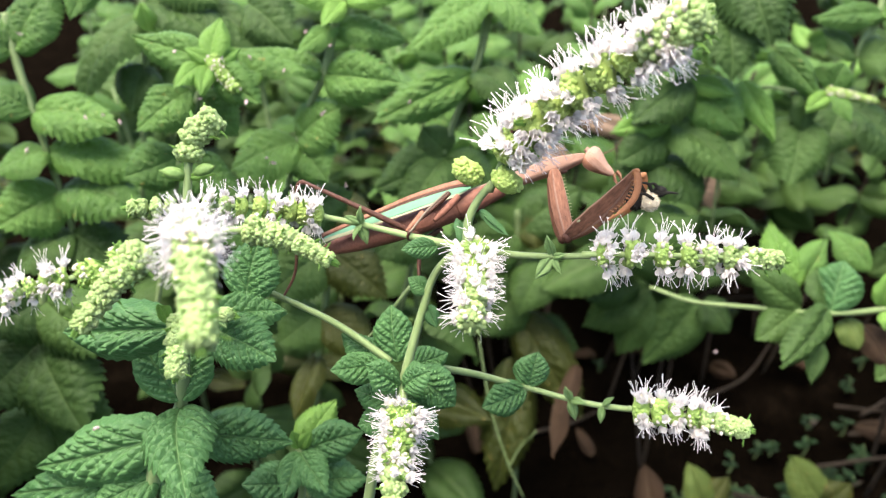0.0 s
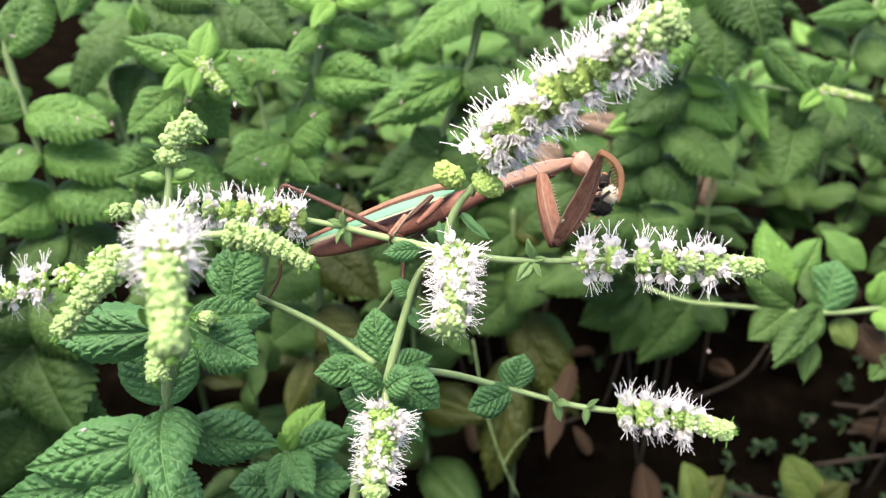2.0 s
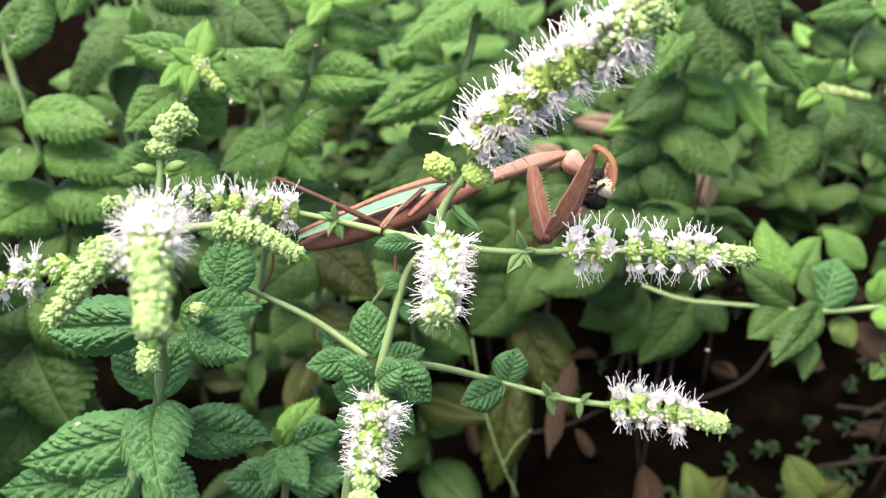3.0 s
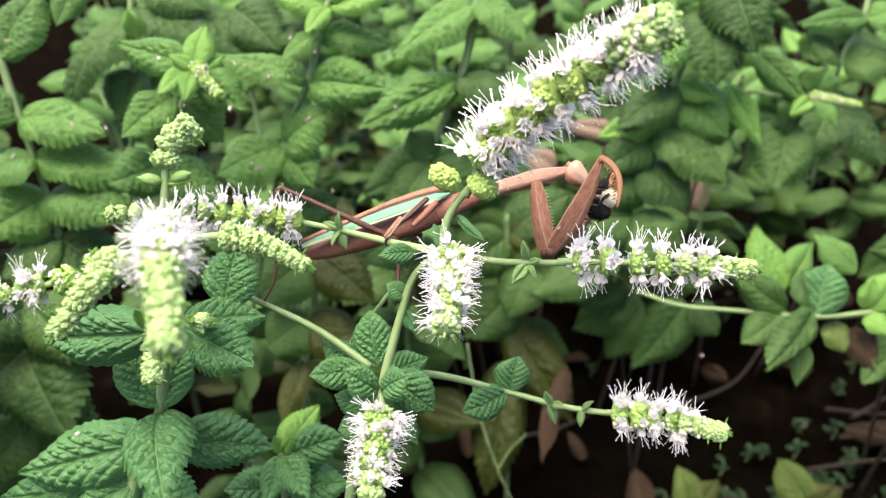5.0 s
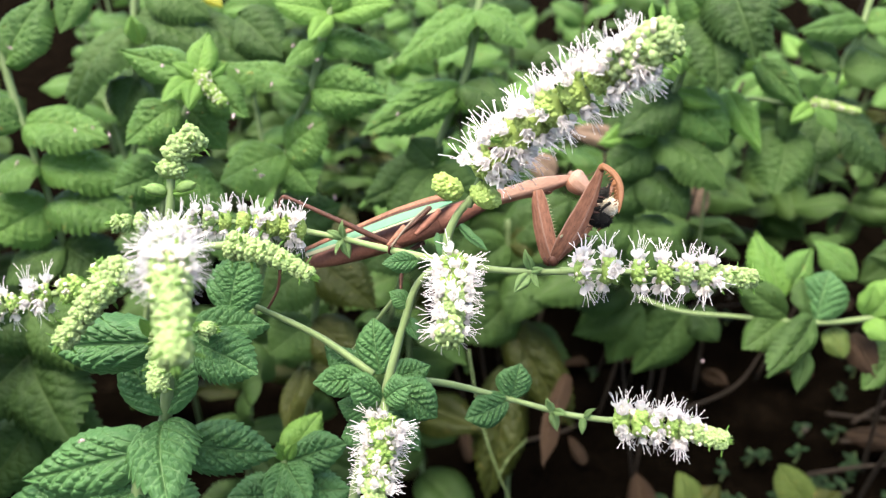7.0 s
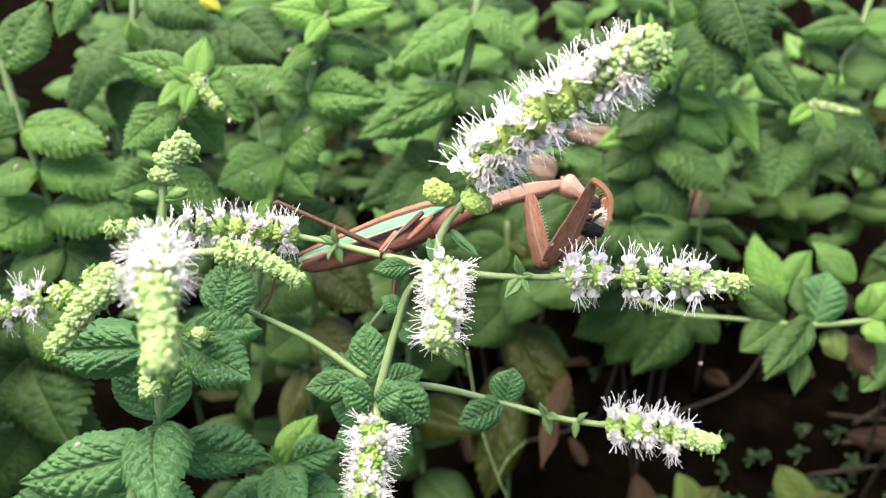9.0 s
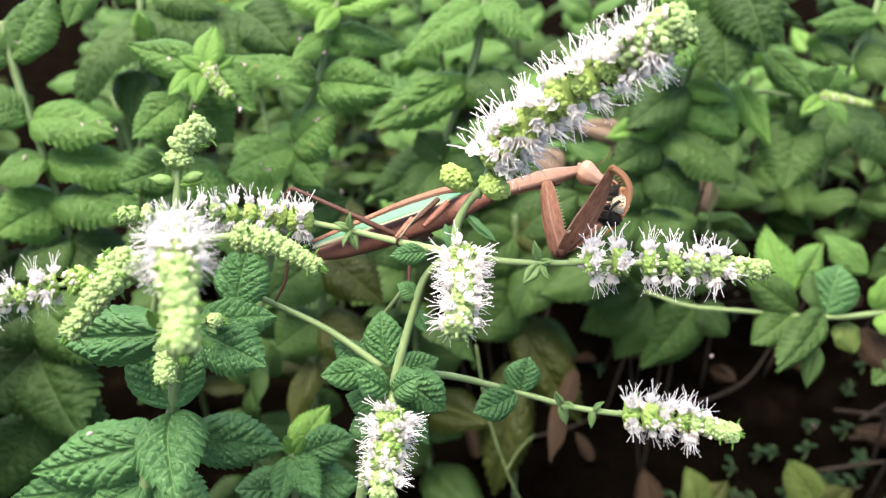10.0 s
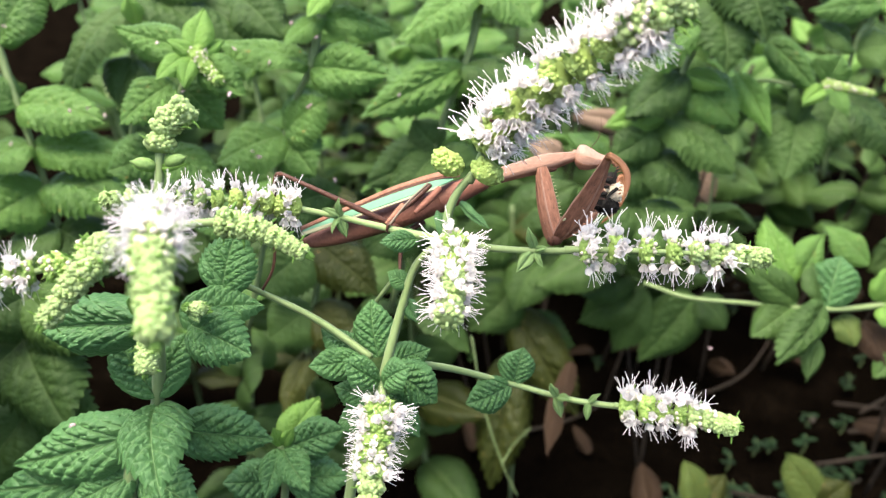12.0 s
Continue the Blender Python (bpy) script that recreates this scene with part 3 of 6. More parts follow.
leaf(plant, (-0.0235, 0.1923, 0.3492), (-0.0338, 0.1927, 0.3454), 0.0110, 0, 1, LEAF)
leaf(plant, (0.0221, 0.2129, 0.3460), (0.0068, 0.2051, 0.3436), 0.0125, -15, 6, LEAF)
leaf(plant, (0.0228, 0.2138, 0.3457), (0.0262, 0.2174, 0.3582), 0.0131, 10, 6, LEAF)
leaf(plant, (-0.0087, 0.1984, 0.4073), (-0.0189, 0.1951, 0.4074), 0.0067, 0, 1, LEAF)
leaf(plant, (-0.0118, 0.2031, 0.4055), (-0.0076, 0.2055, 0.4059), 0.0059, 0, 4, LEAF)
leaf(plant, (-0.0000, 0.1978, 0.4083), (-0.0027, 0.2047, 0.4137), 0.0054, 40, 3, LEAF)
leaf(plant, (0.0036, 0.2002, 0.4182), (0.0116, 0.1939, 0.4128), 0.0030, 60, 3, LEAF)
leaf(plant, (-0.0113, 0.1973, 0.3930), (-0.0174, 0.1970, 0.3971), 0.0062, 0, 1, LEAF)
leaf(plant, (-0.0119, 0.1963, 0.3887), (-0.0089, 0.1926, 0.3829), 0.0052, 20, 3, LEAF)
leaflets(plant, (0.0243, 0.1907, 0.4078), 0.0072, [(-0.3, -0.1, 1), (0.45, -0.4, 0.3), (-0.7, -0.4, -0.75), (0.3, -0.5, -0.5)])
leaflets(plant, (-0.0321, 0.2090, 0.4099), 0.0066, [(0.05, -0.3, 1), (-0.7, -0.3, 0.5), (0.3, -0.3, -0.95), (-0.3, -0.6, -0.6)])
leaflets(plant, (0.0371, 0.2076, 0.3453), 0.0075, [(-0.35, -0.3, 0.9), (0.25, -0.3, -0.95), (0.5, -0.7, 0.3)])
leaflets(plant, (0.0470, 0.2034, 0.3459), 0.0062, [(0.5, -0.3, 0.8), (-0.1, -0.5, -0.8)])

# ---------------------------------------------------------------- the mint beside it, with crossing spikes
plant = thing("mint_plant", (-0.1046, 0.1935, 0.0000), "flowering mint with a nodding spike and broad quilted leaves", "mint", "mint plants")
stem(plant, [(-0.1502, 0.1859, 0.1178), (-0.1067, 0.1924, 0.3117), (-0.1015, 0.1943, 0.3275), (-0.0914, 0.1952, 0.3507)], (0.0026, 0.0022), STEM)
stem(plant, [(-0.0914, 0.1952, 0.3507), (-0.0863, 0.1912, 0.3705), (-0.0828, 0.1883, 0.3904), (-0.0772, 0.1834, 0.4129)], (0.0021, 0.0016), STEM)
stem(plant, [(-0.0772, 0.1834, 0.4129), (-0.0761, 0.1886, 0.4276), (-0.0758, 0.1928, 0.4367)], (0.0014, 0.0011), STEM)
stem(plant, [(-0.0772, 0.1840, 0.4143), (-0.0682, 0.1831, 0.4182), (-0.0579, 0.1826, 0.4196)], (0.0015, 0.0013), STEM)
stem(plant, [(-0.0779, 0.1830, 0.4097), (-0.0810, 0.1792, 0.4158), (-0.0854, 0.1738, 0.4172)], (0.0015, 0.0013), STEM)
stem(plant, [(-0.0772, 0.1840, 0.4143), (-0.0734, 0.1775, 0.4239), (-0.0695, 0.1672, 0.4280)], (0.0018, 0.0015), STEM)
flower_spike(plant, [(-0.0696, 0.1682, 0.4280), (-0.0574, 0.1360, 0.4372), (-0.0522, 0.1210, 0.4349), (-0.0497, 0.1125, 0.4286)], [0.08, 0.25, 0.38, 0.48, 0.56, 0.64, 0.72, 0.79, 0.86, 0.92, 0.97], 0.0050, (0.0, 0.46), 19, 61, 0.0, 0.4, shy=0.2, label="nodding spike, white above and green buds below", growth=(1.0, 0.62))
flower_spike(plant, [(-0.0599, 0.1827, 0.4197), (-0.0478, 0.1806, 0.4176), (-0.0365, 0.1773, 0.4128)], [0.06, 0.17, 0.28, 0.40, 0.50, 0.60, 0.70, 0.79, 0.87, 0.95], 0.0045, (2, 3), 0, 67, pale_from=0, label="spike of closed green buds", growth=(1.0, 0.55))
flower_spike(plant, [(-0.0854, 0.1738, 0.4172), (-0.0957, 0.1674, 0.4141), (-0.1063, 0.1625, 0.4132), (-0.1164, 0.1574, 0.4116)], [0.12, 0.30, 0.37, 0.52, 0.62, 0.72, 0.82, 0.92], 0.0042, (0.5, 0.95), 6, 71, 0.0, 2, label="side spike with sparse open flowers")
flower_spike(plant, [(-0.0844, 0.1738, 0.4172), (-0.0897, 0.1660, 0.4124), (-0.0962, 0.1571, 0.4040)], [0.04, 0.14, 0.26, 0.37, 0.48, 0.60, 0.70, 0.80, 0.89, 0.96], 0.0052, (2, 3), 0, 73, pale_from=0, label="spike of closed green buds", growth=(1.0, 0.55))
flower_spike(plant, [(-0.0758, 0.1918, 0.4346), (-0.0758, 0.1930, 0.4371), (-0.0744, 0.1950, 0.4415), (-0.0696, 0.1969, 0.4454)], [0.30, 0.60, 0.74, 0.87, 0.97], 0.0042, (2, 3), 0, 79, pale_from=0, label="upright spike of pale closed buds", growth=(0.95, 1.0))
flower_spike(plant, [(-0.0783, 0.1788, 0.3959), (-0.0779, 0.1706, 0.3927), (-0.0772, 0.1632, 0.3863)], [0.2, 0.38, 0.54, 0.68, 0.8, 0.9, 0.97], 0.0046, (2, 3), 0, 83, pale_from=0, label="small drooping spike of green buds", growth=(1.0, 0.6))
leaf(plant, (-0.1016, 0.1955, 0.3373), (-0.1482, 0.2043, 0.3181), 0.0230, -6, 0, LEAF)
leaf(plant, (-0.0905, 0.1934, 0.3516), (-0.0817, 0.1630, 0.3431), 0.0229, 0, 5, LEAF)
leaf(plant, (-0.0879, 0.1966, 0.3395), (-0.0579, 0.1999, 0.3324), 0.0187, 12, 0, LEAF)
leaf(plant, (-0.0901, 0.1929, 0.3552), (-0.1039, 0.2020, 0.3725), 0.0145, 12, 6, LEAF)
leaf(plant, (-0.0894, 0.1929, 0.3552), (-0.0803, 0.2023, 0.3731), 0.0127, -12, 6, LEAF)
leaf(plant, (-0.0855, 0.1833, 0.3880), (-0.1232, 0.1952, 0.3800), 0.0178, -14, 3, LEAF)
leaf(plant, (-0.0767, 0.1885, 0.3883), (-0.0539, 0.1944, 0.3868), 0.0169, -20, 3, LEAF)
leaf(plant, (-0.0723, 0.1845, 0.3869), (-0.0538, 0.1760, 0.3818), 0.0170, 8, 0, LEAF)
leaf(plant, (-0.0663, 0.1962, 0.3907), (-0.0619, 0.2070, 0.4067), 0.0173, 0, 0, LEAF)
leaf(plant, (-0.1033, 0.1935, 0.3233), (-0.1253, 0.1890, 0.3138), 0.0172, 0, 0, LEAF)
leaf(plant, (-0.1064, 0.2012, 0.3163), (-0.1622, 0.2056, 0.3021), 0.0223, 0, 1, LEAF)
leaf(plant, (-0.1034, 0.1973, 0.3198), (-0.0809, 0.1890, 0.3138), 0.0174, 0, 1, LEAF)
leaf(plant, (-0.1023, 0.1983, 0.3337), (-0.1164, 0.2100, 0.3352), 0.0117, 0, 1, LEAF)
leaf(plant, (-0.0832, 0.1791, 0.3920), (-0.0834, 0.1745, 0.4010), 0.0041, 0, 4, LEAF_YOUNG)
leaf(plant, (-0.0901, 0.1704, 0.4159), (-0.0882, 0.1709, 0.4217), 0.0032, 0, 2, LEAF_YOUNG)
leaf(plant, (-0.0889, 0.1722, 0.4150), (-0.0862, 0.1725, 0.4204), 0.0029, 30, 2, LEAF_YOUNG)
for at, way, k in (((-0.0794, 0.1898, 0.4327), (-1.0, -0.1, 0.25), 0), ((-0.0715, 0.1902, 0.4334), (1.0, -0.1, 0.4), 1)):
    v, f = [], []
    ball(v, f, at, way, 0.0029, 0.0018, 9, 12, 1.4)
    put("bud", mesh_of("bud", v, f, BUD_LEAFY), plant, None, "plump closed side bud")
leaf(plant, (-0.0763, 0.1904, 0.4315), (-0.0825, 0.1892, 0.4326), 0.0028, 0, 3, LEAF_YOUNG)
leaf(plant, (-0.0757, 0.1904, 0.4315), (-0.0681, 0.1894, 0.4328), 0.0028, 0, 3, LEAF_YOUNG)
leaf(plant, (-0.0738, 0.1840, 0.3929), (-0.0627, 0.1774, 0.3953), 0.0048, 0, 6, LEAF_YOUNG)
put("bud_whorl", WHORLS_PALE[2], plant, Matrix.Translation((-0.0672, 0.1776, 0.3961)) @ turned((0.9, -0.3, 0.25)) @ Matrix.Diagonal((0.0022, 0.0022, 0.0038, 1)))
leaflets(plant, (-0.0693, 0.1784, 0.3952), 0.0055, [(0.6, -0.5, 0.5), (0.8, -0.5, 0.0), (0.6, -0.7, -0.3), (0.2, -0.8, 0.4)])

# ---------------------------------------------------------------- the mint bed behind
plant = thing("mint_plant", (-0.1335, 0.3194, 0.0000), "leafy mint shoot with a fresh pale crown", "mint", "mint plants")
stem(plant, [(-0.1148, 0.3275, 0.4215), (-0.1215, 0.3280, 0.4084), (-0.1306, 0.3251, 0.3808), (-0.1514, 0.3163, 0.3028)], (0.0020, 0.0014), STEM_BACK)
stem(plant, [(-0.1071, 0.3248, 0.4346), (-0.1148, 0.3275, 0.4215)], (0.0014, 0.0012), STEM_BACK)
leaf(plant, (-0.1104, 0.3265, 0.4360), (-0.1444, 0.3377, 0.4433), 0.0155, 0, 0, LEAF_MID)
leaf(plant, (-0.1087, 0.3265, 0.4360), (-0.1044, 0.3370, 0.4512), 0.0139, 0, 0, LEAF_YOUNG)
leaf(plant, (-0.1108, 0.3248, 0.4346), (-0.1196, 0.3102, 0.4269), 0.0107, 0, 1, LEAF_YOUNG)
leaf(plant, (-0.1059, 0.3248, 0.4346), (-0.1180, 0.3233, 0.4409), 0.0074, 0, 1, LEAF_YOUNG)
leaf(plant, (-0.1040, 0.3258, 0.4319), (-0.0858, 0.3134, 0.4197), 0.0162, 0, 2, LEAF_MID)
leaf(plant, (-0.1077, 0.3223, 0.4339), (-0.1086, 0.3089, 0.4243), 0.0097, 0, 2, LEAF_YOUNG)
leaf(plant, (-0.1065, 0.3268, 0.4342), (-0.0965, 0.3335, 0.4391), 0.0085, 0, 3, LEAF_YOUNG)
leaf(plant, (-0.1208, 0.3318, 0.4213), (-0.1413, 0.3178, 0.4054), 0.0198, 10, 1, LEAF_MID)
leaf(plant, (-0.1183, 0.3369, 0.4179), (-0.1015, 0.3340, 0.4000), 0.0184, 0, 1, LEAF_MID)
leaf(plant, (-0.1293, 0.3296, 0.3904), (-0.1522, 0.3204, 0.3825), 0.0210, 0, 1, LEAF_MID)
leaf(plant, (-0.1293, 0.3296, 0.3904), (-0.1030, 0.3264, 0.3718), 0.0213, 0, 1, LEAF_MID)
flower_spike(plant, [(-0.1059, 0.3235, 0.4366), (-0.1025, 0.3182, 0.4323), (-0.0943, 0.3119, 0.4260)], [0.05, 0.18, 0.31, 0.44, 0.57, 0.70, 0.83, 0.94], 0.0040, (2, 3), 0, 91, pale_from=2, growth=(1.0, 0.6), label="small budding spike")

plant = thing("mint_plant", (-0.0871, 0.3523, 0.0000), "tall mint shoot with paired toothed leaves", "mint", "mint plants")
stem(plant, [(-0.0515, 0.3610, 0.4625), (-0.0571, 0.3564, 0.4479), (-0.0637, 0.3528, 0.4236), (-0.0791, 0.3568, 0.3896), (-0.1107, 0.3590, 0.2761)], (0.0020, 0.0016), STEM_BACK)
leaf(plant, (-0.0543, 0.3598, 0.4576), (-0.0788, 0.3534, 0.4628), 0.0162, 0, 0, LEAF_YOUNG)
leaf(plant, (-0.0525, 0.3596, 0.4571), (-0.0235, 0.3574, 0.4619), 0.0157, 0, 0, LEAF_YOUNG)
leaf(plant, (-0.0531, 0.3593, 0.4589), (-0.0472, 0.3580, 0.4750), 0.0156, 0, 0, LEAF_YOUNG)
leaf(plant, (-0.0535, 0.3571, 0.4567), (-0.0612, 0.3439, 0.4472), 0.0104, 0, 1, LEAF_YOUNG)
leaf(plant, (-0.0567, 0.3563, 0.4453), (-0.0740, 0.3446, 0.4345), 0.0116, 0, 1, LEAF_MID)
leaf(plant, (-0.0582, 0.3571, 0.4447), (-0.0259, 0.3681, 0.4376), 0.0168, 0, 1, LEAF_MID)
leaf(plant, (-0.0637, 0.3531, 0.4243), (-0.1068, 0.3554, 0.4340), 0.0204, 5, 0, LEAF_MID)
leaf(plant, (-0.0631, 0.3528, 0.4236), (-0.0259, 0.3441, 0.4215), 0.0230, -8, 2, LEAF_MID)
leaf(plant, (-0.0787, 0.3553, 0.3913), (-0.0545, 0.3463, 0.4097), 0.0254, 0, 0, LEAF_MID)
leaf(plant, (-0.0791, 0.3568, 0.3896), (-0.1093, 0.3406, 0.3786), 0.0269, 0, 1, LEAF_MID)
leaf(plant, (-0.0783, 0.3568, 0.3896), (-0.0618, 0.3392, 0.3756), 0.0224, 0, 1, LEAF_MID)
leaf(plant, (-0.0914, 0.3494, 0.3502), (-0.0550, 0.3650, 0.3598), 0.0266, 0, 1, LEAF_SHADED)
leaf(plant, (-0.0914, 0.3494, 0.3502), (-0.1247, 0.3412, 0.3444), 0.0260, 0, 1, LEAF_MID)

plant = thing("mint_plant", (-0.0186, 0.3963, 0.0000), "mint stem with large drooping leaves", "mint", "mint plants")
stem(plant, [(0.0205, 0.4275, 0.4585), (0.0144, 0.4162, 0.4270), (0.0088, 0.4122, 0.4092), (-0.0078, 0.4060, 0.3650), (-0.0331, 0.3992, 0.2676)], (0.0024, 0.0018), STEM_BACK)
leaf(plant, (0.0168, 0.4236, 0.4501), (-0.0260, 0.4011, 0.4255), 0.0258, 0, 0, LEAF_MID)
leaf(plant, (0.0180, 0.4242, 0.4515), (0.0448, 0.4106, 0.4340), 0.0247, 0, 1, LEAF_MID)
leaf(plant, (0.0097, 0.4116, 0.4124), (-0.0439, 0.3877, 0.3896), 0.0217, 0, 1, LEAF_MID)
leaf(plant, (0.0097, 0.4116, 0.4124), (0.0356, 0.3950, 0.4007), 0.0248, 0, 2, LEAF_SHADED)
leaf(plant, (-0.0046, 0.4067, 0.3664), (-0.0442, 0.3890, 0.3523), 0.0270, 0, 0, LEAF_SHADED)
leaf(plant, (-0.0046, 0.4067, 0.3664), (-0.0188, 0.4038, 0.3840), 0.0212, 0, 0, LEAF_SHADED)
leaf(plant, (-0.0046, 0.4060, 0.3650), (-0.0295, 0.3770, 0.3384), 0.0269, 0, 5, LEAF_SHADED)
leaf(plant, (-0.0078, 0.4046, 0.3620), (0.0250, 0.4024, 0.3455), 0.0275, 0, 1, LEAF_SHADED)
leaf(plant, (-0.0148, 0.4046, 0.3266), (-0.0475, 0.3857, 0.3096), 0.0300, 0, 1, LEAF_SHADED)

plant = thing("mint_plant", (-0.2170, 0.3645, 0.0000), "mint stem with broad spotted leaves", "mint", "mint plants")
stem(plant, [(-0.2300, 0.3917, 0.4455), (-0.2260, 0.3845, 0.4255), (-0.2190, 0.3765, 0.3988), (-0.2135, 0.3713, 0.3781), (-0.2066, 0.3652, 0.3368), (-0.2089, 0.3676, 0.2708)], (0.0022, 0.0017), STEM_BACK)
leaf(plant, (-0.2266, 0.3854, 0.4273), (-0.2071, 0.4057, 0.4590), 0.0264, 0, 0, LEAF_MID)
leaf(plant, (-0.2272, 0.3851, 0.4268), (-0.2422, 0.3810, 0.4415), 0.0230, 0, 0, LEAF_MID)
leaf(plant, (-0.2184, 0.3763, 0.3983), (-0.1721, 0.3677, 0.3941), 0.0280, 0, 1, LEAF_MID)
leaf(plant, (-0.2190, 0.3765, 0.3988), (-0.2368, 0.3725, 0.4116), 0.0215, 0, 1, LEAF_MID)
leaf(plant, (-0.2135, 0.3716, 0.3789), (-0.2339, 0.3543, 0.3725), 0.0263, 0, 0, LEAF_MID)
leaf(plant, (-0.2129, 0.3713, 0.3781), (-0.1611, 0.3745, 0.3685), 0.0264, 0, 1, LEAF_MID)
leaf(plant, (-0.2101, 0.3696, 0.3580), (-0.2372, 0.3515, 0.3429), 0.0299, 0, 1, LEAF_MID)
leaf(plant, (-0.2101, 0.3696, 0.3580), (-0.1626, 0.3586, 0.3463), 0.0301, 0, 5, LEAF_MID)
leaf(plant, (-0.2060, 0.3646, 0.3354), (-0.2313, 0.3460, 0.3192), 0.0303, 0, 1, LEAF_SHADED)
leaf(plant, (-0.2060, 0.3646, 0.3354), (-0.1744, 0.3549, 0.3146), 0.0294, 0, 1, LEAF_SHADED)
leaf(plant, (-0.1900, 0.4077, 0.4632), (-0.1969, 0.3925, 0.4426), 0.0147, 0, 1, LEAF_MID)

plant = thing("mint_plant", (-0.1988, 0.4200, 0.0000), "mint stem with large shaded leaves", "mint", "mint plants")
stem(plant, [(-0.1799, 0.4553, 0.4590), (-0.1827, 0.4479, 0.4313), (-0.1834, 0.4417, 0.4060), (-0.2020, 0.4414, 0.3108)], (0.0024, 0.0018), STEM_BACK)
leaf(plant, (-0.1819, 0.4449, 0.4365), (-0.2105, 0.4128, 0.3913), 0.0300, 0, 5, LEAF_SHADED)
leaf(plant, (-0.1793, 0.4483, 0.4440), (-0.1331, 0.4386, 0.4231), 0.0303, 0, 1, LEAF_SHADED)
leaf(plant, (-0.1834, 0.4431, 0.4091), (-0.1875, 0.4212, 0.3858), 0.0233, 0, 2, LEAF_SHADED)
leaf(plant, (-0.1720, 0.4553, 0.4590), (-0.1364, 0.4483, 0.4440), 0.0297, 0, 1, LEAF_SHADED)
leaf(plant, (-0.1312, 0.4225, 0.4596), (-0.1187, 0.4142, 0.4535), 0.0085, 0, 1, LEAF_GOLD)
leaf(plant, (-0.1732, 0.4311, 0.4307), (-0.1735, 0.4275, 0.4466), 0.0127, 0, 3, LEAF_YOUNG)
leaf(plant, (-0.1531, 0.4588, 0.4427), (-0.1059, 0.4431, 0.4091), 0.0337, 0, 1, LEAF_SHADED)
leaf(plant, (-0.1227, 0.4588, 0.4427), (-0.0936, 0.4386, 0.4231), 0.0300, 0, 1, LEAF_SHADED)

plant = thing("mint_plant", (0.1288, 0.4404, 0.0000), "mint stem with dark crinkled leaves", "mint", "mint plants")
stem(plant, [(0.1569, 0.4553, 0.4590), (0.1516, 0.4485, 0.4396), (0.1392, 0.4422, 0.4025), (0.1280, 0.4383, 0.3751), (0.1173, 0.4436, 0.2682)], (0.0024, 0.0018), STEM_BACK)
stem(plant, [(0.1344, 0.4401, 0.3956), (0.1167, 0.4377, 0.3975), (0.0970, 0.4331, 0.3996)], (0.0013, 0.0011), STEM_BACK)
leaf(plant, (0.1536, 0.4483, 0.4440), (0.1520, 0.4152, 0.4085), 0.0356, 10, 5, LEAF_SHADED)
leaf(plant, (0.1568, 0.4490, 0.4502), (0.1886, 0.4311, 0.4307), 0.0292, 0, 1, LEAF_SHADED)
leaf(plant, (0.1510, 0.4476, 0.4378), (0.1178, 0.4202, 0.4074), 0.0235, 0, 2, LEAF_MID)
leaf(plant, (0.1629, 0.4461, 0.4628), (0.1695, 0.4131, 0.4276), 0.0348, 0, 5, LEAF_SHADED)
leaf(plant, (0.1519, 0.4497, 0.4470), (0.1339, 0.4461, 0.4628), 0.0195, 0, 0, LEAF_MID)
leaf(plant, (0.1403, 0.4402, 0.4030), (0.1618, 0.4263, 0.3968), 0.0153, 0, 3, LEAF_YOUNG)
leaf(plant, (0.1386, 0.4395, 0.4015), (0.1041, 0.4191, 0.3813), 0.0267, 0, 1, LEAF_SHADED)
leaf(plant, (0.1419, 0.4438, 0.3988), (0.1706, 0.4274, 0.3755), 0.0285, 0, 1, LEAF_MID)
leaf(plant, (0.1308, 0.4388, 0.3810), (0.0931, 0.4274, 0.3755), 0.0204, 0, 3, LEAF_YOUNG)
leaf(plant, (0.1297, 0.4393, 0.3773), (0.1689, 0.4160, 0.3510), 0.0327, 0, 1, LEAF_SHADED)
leaf(plant, (0.1280, 0.4371, 0.3726), (0.0981, 0.4189, 0.3571), 0.0286, 0, 1, LEAF_SHADED)
leaf(plant, (0.1241, 0.4346, 0.3554), (0.1469, 0.4167, 0.3289), 0.0333, 0, 5, LEAF_SHADED)
leaf(plant, (0.1241, 0.4332, 0.3523), (0.0952, 0.4196, 0.3351), 0.0312, 0, 1, LEAF_SHADED)
leaf(plant, (0.1185, 0.4260, 0.3251), (0.1381, 0.4081, 0.2985), 0.0337, 0, 5, LEAF_SHADED)
leaf(plant, (0.1202, 0.4252, 0.3235), (0.0779, 0.4138, 0.3226), 0.0314, 0, 1, LEAF_SHADED)
leaflets(plant, (0.0970, 0.4331, 0.3996), 0.012, [(-0.8, -0.3, 0.3), (-0.7, -0.3, -0.4), (-0.2, -0.6, 0.6)])

plant = thing("mint_plant", (0.2415, 0.4580, 0.0000), "mint shoot with a small budding spike", "mint", "mint plants")
stem(plant, [(0.2239, 0.4391, 0.3958), (0.2033, 0.4427, 0.3963), (0.1857, 0.4502, 0.3959), (0.1751, 0.4627, 0.3800), (0.1777, 0.4613, 0.2589)], (0.0015, 0.0012), STEM_BACK)
leaf(plant, (0.1745, 0.4503, 0.4008), (0.1887, 0.4232, 0.3712), 0.0191, 0, 3, LEAF_YOUNG)
leaf(plant, (0.1926, 0.4562, 0.4183), (0.2158, 0.4357, 0.3932), 0.0177, 0, 0, LEAF_MID)
leaf(plant, (0.2222, 0.4397, 0.3970), (0.2296, 0.4425, 0.4126), 0.0236, 0, 6, LEAF_MID)
